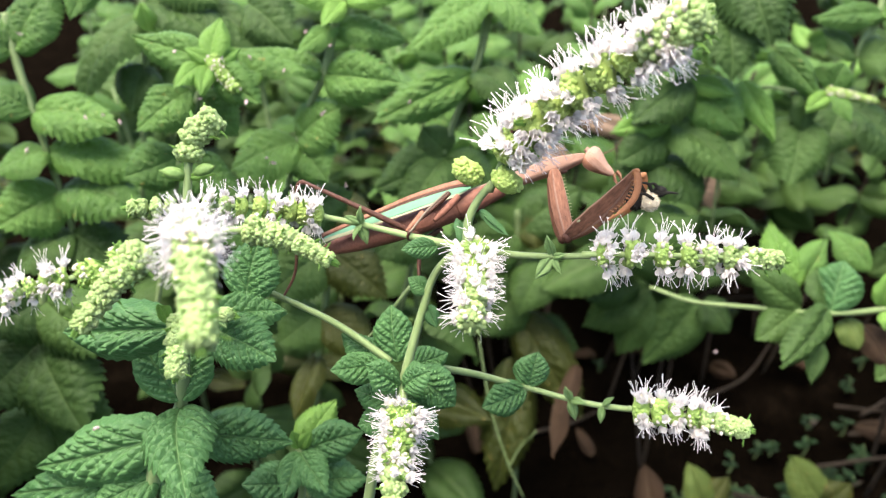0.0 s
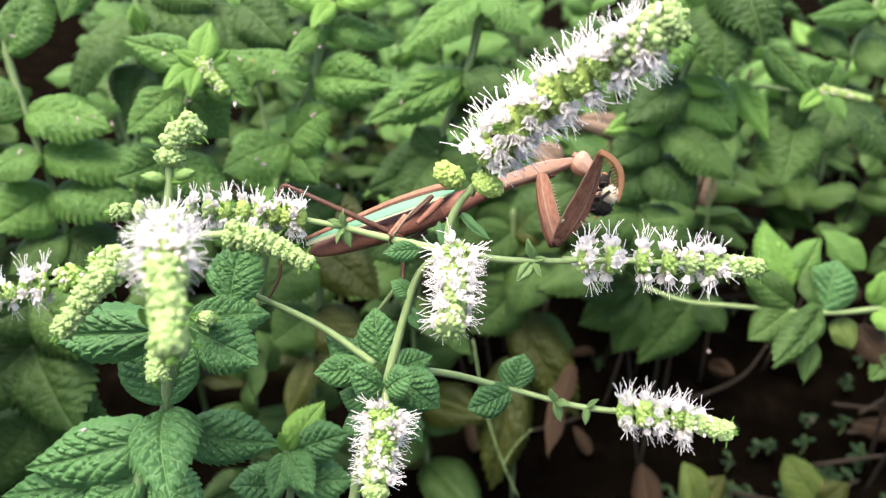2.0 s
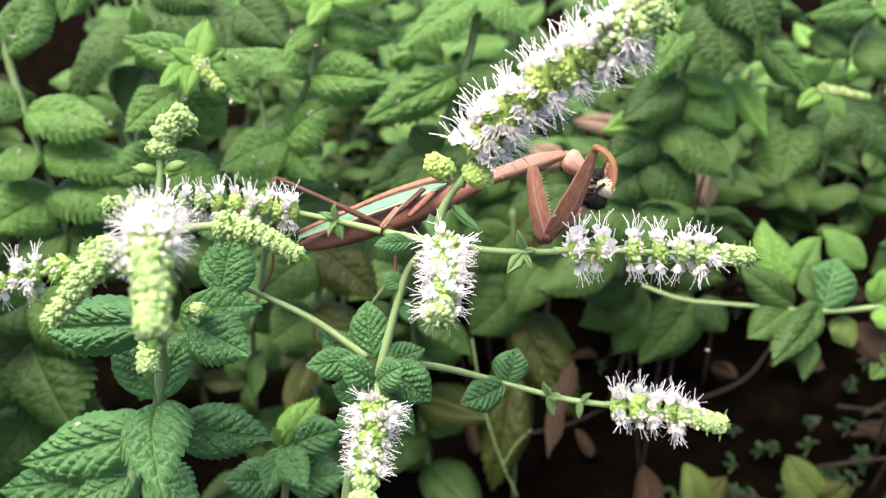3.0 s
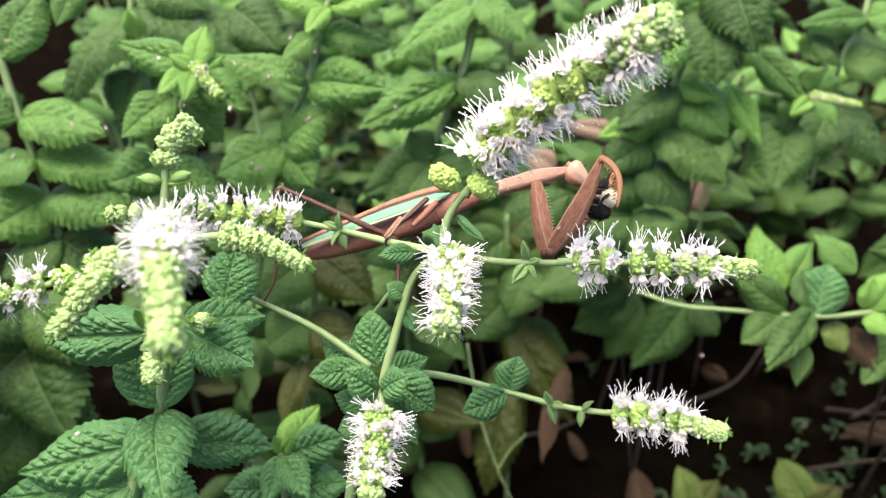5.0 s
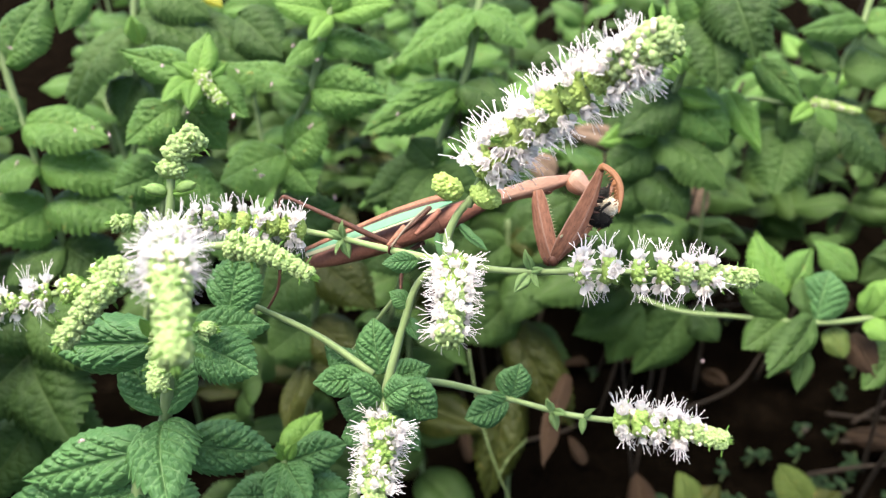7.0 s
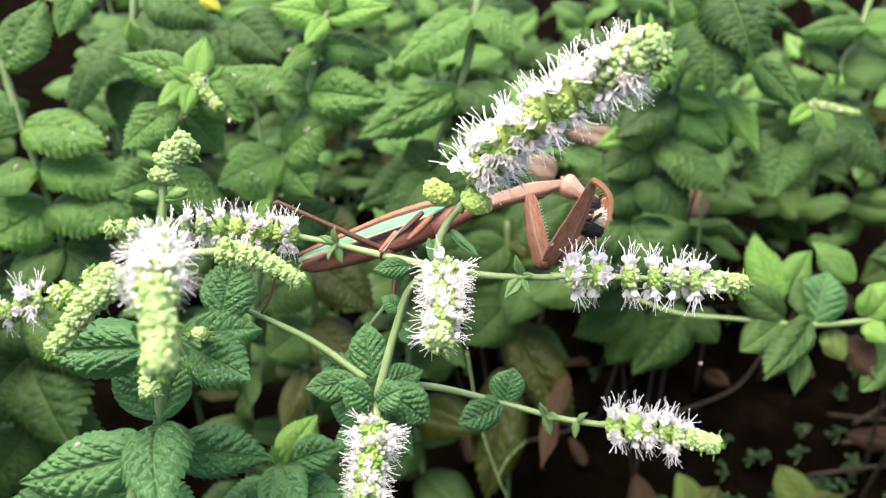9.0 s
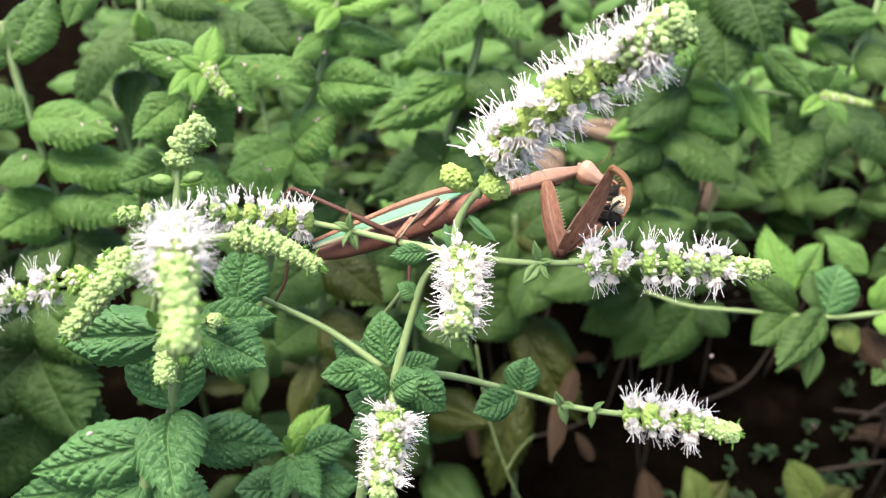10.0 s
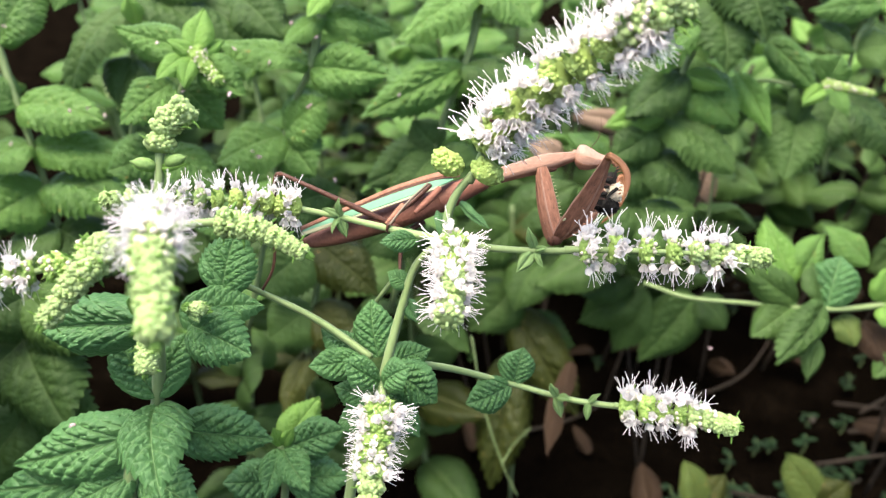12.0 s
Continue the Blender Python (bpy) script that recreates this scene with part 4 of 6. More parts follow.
leaf(plant, (0.2239, 0.4387, 0.3949), (0.2332, 0.4255, 0.3808), 0.0135, 0, 2, LEAF_MID)
leaf(plant, (0.2222, 0.4387, 0.3949), (0.2058, 0.4285, 0.3872), 0.0114, 0, 2, LEAF_YOUNG)
leaf(plant, (0.2115, 0.4454, 0.3950), (0.2107, 0.4371, 0.3726), 0.0206, 0, 1, LEAF_SHADED)
leaf(plant, (0.2131, 0.4457, 0.3791), (0.1992, 0.4186, 0.3447), 0.0345, 0, 0, LEAF_SHADED)
leaf(plant, (0.1784, 0.4528, 0.3826), (0.1520, 0.4390, 0.3649), 0.0245, 0, 1, LEAF_SHADED)
flower_spike(plant, [(0.2204, 0.4387, 0.3972), (0.2344, 0.4360, 0.3952), (0.2491, 0.4331, 0.3925)], [0.04, 0.13, 0.22, 0.31, 0.40, 0.49, 0.58, 0.67, 0.76, 0.85, 0.94], 0.0037, (2, 3), 0, 97, pale_from=2, growth=(1.0, 0.55), label="small budding spike")

plant = thing("mint_plant", (0.3330, 0.4968, 0.0000), "mint stem with paired broad leaves", "mint", "mint plants")
stem(plant, [(0.2741, 0.4961, 0.4519), (0.2679, 0.4891, 0.4250), (0.2597, 0.4865, 0.4075), (0.2614, 0.4900, 0.3203)], (0.0022, 0.0018), STEM_BACK)
leaf(plant, (0.2717, 0.4903, 0.4346), (0.2238, 0.4812, 0.4317), 0.0180, 0, 0, LEAF_MID)
leaf(plant, (0.2717, 0.4903, 0.4346), (0.2979, 0.4848, 0.4395), 0.0215, 0, 0, LEAF_MID)
leaf(plant, (0.2597, 0.4865, 0.4075), (0.2315, 0.4891, 0.4250), 0.0220, 0, 1, LEAF_SHADED)
leaf(plant, (0.2616, 0.4865, 0.4075), (0.2898, 0.4814, 0.4085), 0.0293, 0, 1, LEAF_SHADED)
leaf(plant, (0.2576, 0.4839, 0.3783), (0.2884, 0.4585, 0.3475), 0.0372, 0, 1, LEAF_SHADED)
leaf(plant, (0.2557, 0.4823, 0.3749), (0.2340, 0.4601, 0.3508), 0.0312, 0, 5, LEAF_SHADED)

plant = thing("mint_plant", (0.3127, 0.4015, 0.0000), "sprawling mint shoot with fresh paired leaves", "mint", "mint plants")
stem(plant, [(0.2821, 0.3773, 0.2917), (0.2462, 0.3699, 0.2876), (0.2122, 0.3662, 0.2868), (0.1681, 0.3703, 0.2885), (0.1387, 0.3759, 0.2887), (0.1167, 0.3882, 0.2914)], (0.0018, 0.0013), STEM_BACK)
leaf(plant, (0.2036, 0.3521, 0.2982), (0.1682, 0.3216, 0.2806), 0.0185, 0, 0, LEAF_SHADED)
leaf(plant, (0.2039, 0.3533, 0.2776), (0.1920, 0.3301, 0.2636), 0.0110, 20, 2, LEAF_SHADED)
leaf(plant, (0.2153, 0.3677, 0.2877), (0.2267, 0.3860, 0.3102), 0.0285, -20, 6, LEAF)
leaf(plant, (0.2127, 0.3682, 0.2886), (0.2096, 0.3843, 0.3066), 0.0196, 0, 0, LEAF_SHADED)
leaf(plant, (0.1985, 0.3696, 0.2893), (0.1661, 0.3748, 0.3100), 0.0181, 0, 1, LEAF_SHADED)
leaf(plant, (0.1969, 0.3690, 0.2881), (0.1717, 0.3560, 0.2743), 0.0194, 0, 1, LEAF_SHADED)
leaf(plant, (0.2008, 0.3840, 0.2918), (0.1868, 0.4046, 0.3266), 0.0248, 0, 0, LEAF_YOUNG)
leaf(plant, (0.2058, 0.3868, 0.2979), (0.2212, 0.4003, 0.3174), 0.0181, 0, 0, LEAF_MID)
leaf(plant, (0.2538, 0.4022, 0.2976), (0.2288, 0.4161, 0.3156), 0.0194, 0, 1, LEAF_MID)
leaf(plant, (0.2479, 0.3705, 0.2888), (0.2627, 0.3753, 0.3111), 0.0227, 0, 1, LEAF_YOUNG)
leaf(plant, (0.2462, 0.3695, 0.2867), (0.2534, 0.3587, 0.2801), 0.0162, 0, 1, LEAF_YOUNG)
leaf(plant, (0.2446, 0.3709, 0.2897), (0.2466, 0.3740, 0.3082), 0.0130, 0, 1, LEAF_YOUNG)
leaf(plant, (0.2718, 0.3775, 0.2685), (0.2475, 0.3564, 0.2469), 0.0200, 0, 1, LEAF_SHADED)
leaf(plant, (0.2261, 0.3717, 0.2797), (0.2332, 0.3603, 0.2670), 0.0183, 0, 1, LEAF_PALE)
leaf(plant, (0.2448, 0.3790, 0.2716), (0.2541, 0.3592, 0.2529), 0.0200, 0, 2, LEAF_DRY)
leaf(plant, (0.1840, 0.4816, 0.2304), (0.1479, 0.4765, 0.1787), 0.0351, 25, 0, LEAF_SHADED)
leaf(plant, (0.1861, 0.4811, 0.2292), (0.2048, 0.4664, 0.2127), 0.0252, 0, 1, LEAF_SHADED)
leaf(plant, (0.1517, 0.4956, 0.2300), (0.1332, 0.4946, 0.1720), 0.0343, 40, 1, LEAF_SHADED)
leaf(plant, (0.1517, 0.4965, 0.2319), (0.1062, 0.5042, 0.1923), 0.0343, 40, 1, LEAF_SHADED)
leaf(plant, (0.1408, 0.4993, 0.2378), (0.0912, 0.4825, 0.2323), 0.0298, 0, 1, LEAF_SHADED)

plant = thing("mint_plant", (0.0753, 0.5175, 0.0000), "old mint stem with yellowing hanging leaves", "mint", "mint plants")
stem(plant, [(0.0502, 0.5221, 0.2848), (0.0541, 0.5122, 0.2213), (0.0589, 0.5048, 0.1627), (0.0598, 0.5089, 0.0010)], (0.0022, 0.0018), STEM_BACK)
leaf(plant, (0.0546, 0.5099, 0.2021), (0.1017, 0.4698, 0.1303), 0.0420, 20, 5, LEAF_OLD_SHADED)
leaf(plant, (0.0558, 0.5048, 0.1627), (0.0343, 0.4505, 0.0747), 0.0437, 0, 5, LEAF_OLD_SHADED)
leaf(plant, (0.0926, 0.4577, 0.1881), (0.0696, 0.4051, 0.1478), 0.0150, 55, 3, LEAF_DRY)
leaf(plant, (0.0541, 0.5122, 0.2213), (0.0955, 0.5163, 0.2442), 0.0400, 0, 1, LEAF_SHADED)
leaf(plant, (0.0541, 0.5122, 0.2213), (0.0204, 0.4920, 0.1921), 0.0400, 0, 1, LEAF_SHADED)
leaf(plant, (0.0507, 0.5201, 0.2667), (0.0762, 0.5183, 0.2770), 0.0348, 0, 1, LEAF_OLD_SHADED)
leaf(plant, (0.0507, 0.5201, 0.2667), (0.0978, 0.5293, 0.3004), 0.0391, 0, 1, LEAF_SHADED)
leaf(plant, (0.0507, 0.5201, 0.2667), (0.0070, 0.5037, 0.2455), 0.0391, 0, 1, LEAF_SHADED)
leaf(plant, (0.0580, 0.5126, 0.1794), (0.1020, 0.4985, 0.1776), 0.0364, 0, 1, LEAF_SHADED)
leaf(plant, (0.0718, 0.5037, 0.2455), (0.0492, 0.4787, 0.2203), 0.0342, 0, 5, LEAF_SHADED)

plant = thing("mint_plant", (-0.0842, 0.3409, 0.0000), "shaded mint stem with pale lower leaves", "mint", "mint plants")
stem(plant, [(-0.0721, 0.3889, 0.3403), (-0.0738, 0.3787, 0.2947), (-0.0806, 0.3704, 0.2532), (-0.0934, 0.3637, 0.1441)], (0.0022, 0.0018), STEM_BACK)
leaf(plant, (-0.0721, 0.3794, 0.3199), (-0.1034, 0.3584, 0.2985), 0.0305, 0, 1, LEAF_SHADED)
leaf(plant, (-0.0721, 0.3794, 0.3199), (-0.0394, 0.3628, 0.2961), 0.0307, 0, 5, LEAF_OLD_SHADED)
leaf(plant, (-0.0771, 0.3731, 0.2827), (-0.0990, 0.3605, 0.2675), 0.0295, 0, 1, LEAF_SHADED)
leaf(plant, (-0.0755, 0.3731, 0.2827), (-0.0469, 0.3578, 0.2616), 0.0295, 0, 1, LEAF_OLD_SHADED)
leaf(plant, (-0.0806, 0.3704, 0.2532), (-0.0936, 0.3467, 0.2260), 0.0210, 30, 3, LEAF_OLD_SHADED)
leaf(plant, (-0.0721, 0.3889, 0.3403), (-0.0452, 0.3770, 0.3384), 0.0254, 0, 1, LEAF_OLD_SHADED)
leaf(plant, (-0.0721, 0.3889, 0.3403), (-0.0987, 0.3744, 0.3327), 0.0254, 0, 1, LEAF_SHADED)

plant = thing("mint_plant", (-0.2220, 0.3031, 0.0000), "shaded mint stem with dark lower leaves", "mint", "mint plants")
stem(plant, [(-0.1998, 0.3217, 0.3381), (-0.2067, 0.3139, 0.2976), (-0.2330, 0.3182, 0.1886)], (0.0022, 0.0018), STEM_BACK)
leaf(plant, (-0.2081, 0.3139, 0.2976), (-0.1752, 0.2828, 0.2664), 0.0361, 0, 1, LEAF_SHADED)
leaf(plant, (-0.2081, 0.3139, 0.2976), (-0.2296, 0.2874, 0.2762), 0.0333, 0, 1, LEAF_SHADED)
leaf(plant, (-0.2025, 0.3191, 0.3206), (-0.1639, 0.3031, 0.2981), 0.0306, 0, 5, LEAF_SHADED)
leaf(plant, (-0.2025, 0.3191, 0.3206), (-0.2237, 0.2992, 0.3134), 0.0301, 0, 1, LEAF_SHADED)
leaf(plant, (-0.2109, 0.3076, 0.2605), (-0.1701, 0.3051, 0.2552), 0.0320, 0, 1, LEAF_SHADED)
leaf(plant, (-0.2109, 0.3076, 0.2605), (-0.2337, 0.2827, 0.2308), 0.0316, 0, 1, LEAF_SHADED)

plant = thing("mint_plant", (-0.0653, 0.2215, 0.0000), "young low mint shoot with small bright leaves", "mint", "mint plants")
stem(plant, [(-0.0594, 0.2171, 0.3148), (-0.0592, 0.2167, 0.3021), (-0.0653, 0.2215, 0.2651)], (0.0018, 0.0014), STEM)
leaf(plant, (-0.0588, 0.2173, 0.3152), (-0.0476, 0.2327, 0.3247), 0.0150, 0, 0, LEAF_YOUNG)
leaf(plant, (-0.0584, 0.2176, 0.3136), (-0.0353, 0.2143, 0.3255), 0.0154, 0, 6, LEAF)
leaf(plant, (-0.0592, 0.2168, 0.3143), (-0.0480, 0.2002, 0.3094), 0.0136, 0, 5, LEAF)
leaf(plant, (-0.0592, 0.2165, 0.3137), (-0.0631, 0.1994, 0.3076), 0.0115, 0, 5, LEAF)
leaf(plant, (-0.0599, 0.2173, 0.3152), (-0.0619, 0.2159, 0.3242), 0.0050, 0, 1, LEAF_YOUNG)
leaf(plant, (-0.0590, 0.2165, 0.3159), (-0.0542, 0.2143, 0.3255), 0.0050, 0, 1, LEAF_YOUNG)
leaf(plant, (-0.0614, 0.2158, 0.3002), (-0.0795, 0.2072, 0.3054), 0.0169, 0, 1, LEAF)
leaf(plant, (-0.0588, 0.2158, 0.3002), (-0.0346, 0.2128, 0.3057), 0.0170, 0, 1, LEAF)

plant = thing("mint_plant", (0.2119, 0.4577, 0.0000), "small pale seedling of mint", "mint", "mint plants")
stem(plant, [(0.1923, 0.4243, 0.0848), (0.2060, 0.4429, 0.0301)], (0.0016, 0.0012), STEM_BACK)
leaf(plant, (0.1914, 0.4234, 0.0828), (0.1803, 0.4334, 0.1163), 0.0256, 0, 2, LEAF_PALE)
leaf(plant, (0.1923, 0.4234, 0.0828), (0.2088, 0.4295, 0.1078), 0.0214, 0, 1, LEAF_OLD_SHADED)

plant = thing("mint_plant", (0.2872, 0.4282, 0.0000), "small pale seedling of mint", "mint", "mint plants")
stem(plant, [(0.2614, 0.3948, 0.1163), (0.2815, 0.4134, 0.0615)], (0.0016, 0.0012), STEM_BACK)
leaf(plant, (0.2614, 0.3940, 0.1145), (0.2330, 0.4009, 0.1530), 0.0290, 0, 0, LEAF_PALE)
leaf(plant, (0.2614, 0.3940, 0.1145), (0.2760, 0.3930, 0.1360), 0.0237, 0, 1, LEAF_OLD_SHADED)

weed = plant = thing("grass_stalk", (0.0445, 0.3804, 0.0000), "thin pale green stalk", "grass", "")
stem(plant, [(0.0166, 0.4002, 0.2462), (0.0248, 0.3857, 0.2032), (0.0368, 0.3746, 0.1674), (0.0481, 0.3728, 0.1401)], (0.0007, 0.0006), STEM_BACK)
stem(plant, [(0.0375, 0.3742, 0.1668), (0.0450, 0.3832, 0.1741), (0.0567, 0.3919, 0.1809)], (0.0004, 0.0003), STEM_BACK)
plant = thing("grass_stalk", (-0.0423, 0.2467, 0.0000), "thin pale green stalk", "grass", "")
stem(plant, [(-0.0177, 0.2162, 0.3839), (-0.0247, 0.2169, 0.3737), (-0.0327, 0.2218, 0.3605)], (0.0007, 0.0006), STEM)

# more of the bed further back; the side shoots are unseen, added for shade
def mint_shoot(at, height, seed, bare=0.0):
    rng = np.random.default_rng(seed)
    plant = thing("mint_plant", at, "leafy mint stem filling the bed, side ones unseen and casting shade", "mint", "mint plants")
    lean = rng.normal(0, 0.12, 2)
    top = np.array(at) + (lean[0] * height, lean[1] * height, height)
    mid = (np.array(at) + top) / 2 + (*rng.normal(0, 0.01, 2), 0)
    line = smooth_line([at, mid, top], 10)
    # Bare-footed stems take the dark twig colour to imitate canopy shade.
    stem(plant, [at, mid, top], (0.0019, 0.0014) if bare else (0.0026, 0.0016), STEM_DRY_SHADED if bare else STEM_BACK)
    q = rng.random() * 3
    count = max(4, int(height / 0.042))
    for k in range(count):
        h = 0.18 + 0.8 * k / (count - 1)
        c = line[int(h * (len(line) - 1))]
        if c[2] < bare:
            continue
        q += 1.571 + rng.normal(0, 0.2)
        size = (0.062 if h < 0.85 else 0.04) * rng.uniform(0.75, 1.15)
        for side in (0, math.pi):
            w = np.array([math.cos(q + side), math.sin(q + side), rng.uniform(-0.45, 0.3) if h < 0.9 else 0.6])
            w /= np.linalg.norm(w)
            pick = rng.random()
            # Darker leaf colours low down and on the right imitate canopy shade.
            mat = LEAF_OLD_SHADED if h < 0.4 and pick < 0.35 else LEAF_YOUNG if h > 0.9 and pick < 0.12 else LEAF_MID if h > (0.75 if at[0] < 0.1 else 0.88) else LEAF_SHADED
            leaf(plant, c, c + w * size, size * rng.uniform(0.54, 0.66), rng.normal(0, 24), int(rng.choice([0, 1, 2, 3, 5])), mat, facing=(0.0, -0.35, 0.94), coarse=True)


rng_bed = np.random.default_rng(5)
spots = []
for k in range(4000):
    x, y = rng_bed.uniform(-0.95, 0.95), rng_bed.uniform(0.45, 1.5)
    if -0.62 < x / y < -0.46:
        continue
    if len(spots) > 118:
        break
    if all(math.hypot(x - a, y - b) > 0.062 for a, b in spots):
        spots.append((x, y))
for k, (x, y) in enumerate(spots):
    tall = 0.37 + 0.1 * (y - 0.5) + rng_bed.uniform(-0.06, 0.08)
    if x > 0.08 and k % 4 == 3 or 0.5 < x / y < 0.66 and y < 0.95 or 0.55 < x / y < 0.62 and y < 1.2:
        continue
    # under the taller stems the bed is bare near the soil
    bare = max(0.0, 0.55 - 0.57 * y) if 0.0 < x < 0.5 and y < 0.9 else 0.0
    if 0.36 * y < x < 0.62 * y + 0.1 and y < 1.25:
        bare = max(bare, 0.5 - 0.36 * y)
    mint_shoot((x, y, 0.0), tall, 100 + k, bare)
for k in range(26):
    x, y = rng_bed.uniform(0.02, 0.5), rng_bed.uniform(0.52, 0.95)
    tall = rng_bed.uniform(0.34, 0.44)
    if not 0.53 < x / y < 0.63:
        mint_shoot((x, y, 0.0), tall, 700 + k, max(0.06, 0.55 - 0.57 * y))
# Unseen shoots left of the view, added to shade the lower left leaves.
for k, (x, y) in enumerate(((-0.27, 0.2), (-0.25, 0.27), (-0.30, 0.12), (-0.31, 0.34), (-0.34, 0.24), (-0.36, 0.4))):
    mint_shoot((x, y, 0.0), 0.5, 800 + k)
# Unseen shoots on both sides, added to cut the light from the sides.
for k in range(34):
    side = -1 if k % 2 else 1
    x, y = side * rng_bed.uniform(0.36, 0.95), rng_bed.uniform(-0.15, 0.45)
    mint_shoot((x, y, 0.0), rng_bed.uniform(0.4, 0.56), 500 + k)


# litter on the soil
def litter():
    rng = np.random.default_rng(9)
    for k in range(15):
        x, y = rng.uniform(-0.05, 0.55), rng.uniform(0.45, 0.9)
        w = np.array([rng.normal(), rng.normal(), 0.15])
        w /= np.linalg.norm(w)
        at = np.array([x, y, 0.022])
        size = rng.uniform(0.03, 0.06)
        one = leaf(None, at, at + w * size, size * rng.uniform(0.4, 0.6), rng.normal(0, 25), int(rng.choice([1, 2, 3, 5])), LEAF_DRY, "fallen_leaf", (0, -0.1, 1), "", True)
        tagged(one, "dry brown curled leaf lying on the soil", "leaf", "fallen leaves")
    for k in range(9):
        x, y, q = rng.uniform(0.0, 0.45), rng.uniform(0.48, 0.85), rng.uniform(-0.5, 0.9)
        long = rng.uniform(0.08, 0.22)
        a = np.array([x, y, 0.02])
        c = a + np.array([math.cos(q), math.sin(q) * 0.6, rng.uniform(0, 0.25)]) * long
        v, f = tube(smooth_line([a, (a + c) / 2 + rng.normal(0, 0.008, 3), c], 6), [0.0022, 0.0018, 0.001], 6)
        tagged(put("twig", mesh_of("twig", v, f, STEM_DRY_SHADED)), "thin dry brown twig on the soil", "twig", "twigs")
    for k in range(14):
        x, y = rng.uniform(-0.1, 0.6), rng.uniform(0.5, 1.1)
        v, f = [], []
        r = rng.uniform(0.003, 0.008)
        ball(v, f, (x, y, 0.012), rng.normal(0, 1, 3), r, r * rng.uniform(0.6, 0.9), 5, 7)
        v = [p + rng.normal(0, r * 0.08, 3) for p in v]
        tagged(put("pebble", mesh_of("pebble", v, f, PEBBLE)), "small grey brown pebble in the soil", "stone", "pebbles")


litter()


def seedling(x, y, seed, big=1.0):
    rng = np.random.default_rng(seed)
    plant = thing("seedling", (x, y, 0.0), "tiny weed seedling on the soil, green darkened for shade", "weed", "seedlings")
    top = np.array([x, y, rng.uniform(0.012, 0.024)])
    stem(plant, [(x, y, 0.0), (x + 0.003, y, 0.01), top], (0.001, 0.0007), STEM_BACK)
    for k in range(int(rng.integers(4, 8))):
        q = k * 2.4 + rng.random()
        size = rng.uniform(0.005, 0.010) * big
        c = top - (0, 0, rng.uniform(0, 0.015))
        leaf(plant, c, c + np.array([math.cos(q), math.sin(q), rng.uniform(-0.1, 0.5)]) * size, size * 0.6, 0, int(rng.choice([0, 1, 6])), LEAF_WEED_SHADED, facing=(0, -0.3, 0.95), coarse=True)


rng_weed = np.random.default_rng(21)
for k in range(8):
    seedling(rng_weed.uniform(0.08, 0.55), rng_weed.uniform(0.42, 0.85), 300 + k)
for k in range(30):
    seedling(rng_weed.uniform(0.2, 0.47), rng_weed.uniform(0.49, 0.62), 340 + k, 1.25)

# florets that fell onto the leaves
def fallen(at, seed, big=1.0):
    rng = np.random.default_rng(seed)
    size = 0.00045 * rng.uniform(0.7, 1.2) * big
    w = Vector(rng.normal(0, 1, 3))
    one = put("fallen_floret", WITHERED[seed % 3], None, Matrix.Translation(at) @ turned(w) @ Matrix.Diagonal((size, size, size, 1)))
    tagged(one, "small withered floret fallen on a leaf", "flower", "fallen florets")


fallen((-0.1208, 0.3186, 0.4401), 0)
fallen((-0.0950, 0.3385, 0.4356), 1)
fallen((-0.0800, 0.3431, 0.4288), 2)
fallen((-0.1102, 0.3144, 0.4217), 3)
fallen((-0.0888, 0.3035, 0.4220), 4)
fallen((-0.2167, 0.3799, 0.4368), 5)
fallen((-0.1774, 0.3634, 0.4014), 6)
fallen((-0.1689, 0.3622, 0.3989), 7)
fallen((-0.0619, 0.3417, 0.4092), 8)
fallen((-0.0643, 0.3438, 0.4068), 9)
fallen((-0.0863, 0.3360, 0.3854), 10)
fallen((-0.0920, 0.3381, 0.3875), 11)
fallen((-0.1239, 0.3190, 0.3939), 12)
fallen((-0.1988, 0.3586, 0.3911), 13)
fallen((-0.2132, 0.3543, 0.3866), 14)
fallen((-0.1855, 0.3621, 0.4009), 15)
fallen((-0.0254, 0.3885, 0.4008), 16)
fallen((-0.0589, 0.3725, 0.3618), 17)
fallen((-0.1216, 0.1987, 0.3396), 18, 1.7)
fallen((0.1463, 0.3518, 0.2702), 19)
fallen((-0.0593, 0.3442, 0.4384), 20)
fallen((-0.0700, 0.3447, 0.4441), 21)

def dead_leaf(base, tip, width, tilt, kind, mat=LEAF_TAN):
    tagged(leaf(None, base, tip, width, tilt, kind, mat, "dead_leaf"), "pale dead leaf caught among the stems", "leaf", "dead leaves")


dead_leaf((0.1431, 0.5825, 0.3294), (0.1017, 0.5860, 0.3369), 0.0213, 0, 2)
dead_leaf((0.2023, 0.5813, 0.2983), (0.2163, 0.5674, 0.2686), 0.0300, 10, 1)
dead_leaf((0.0925, 0.5709, 0.3045), (0.0672, 0.5766, 0.3169), 0.0250, 0, 2)


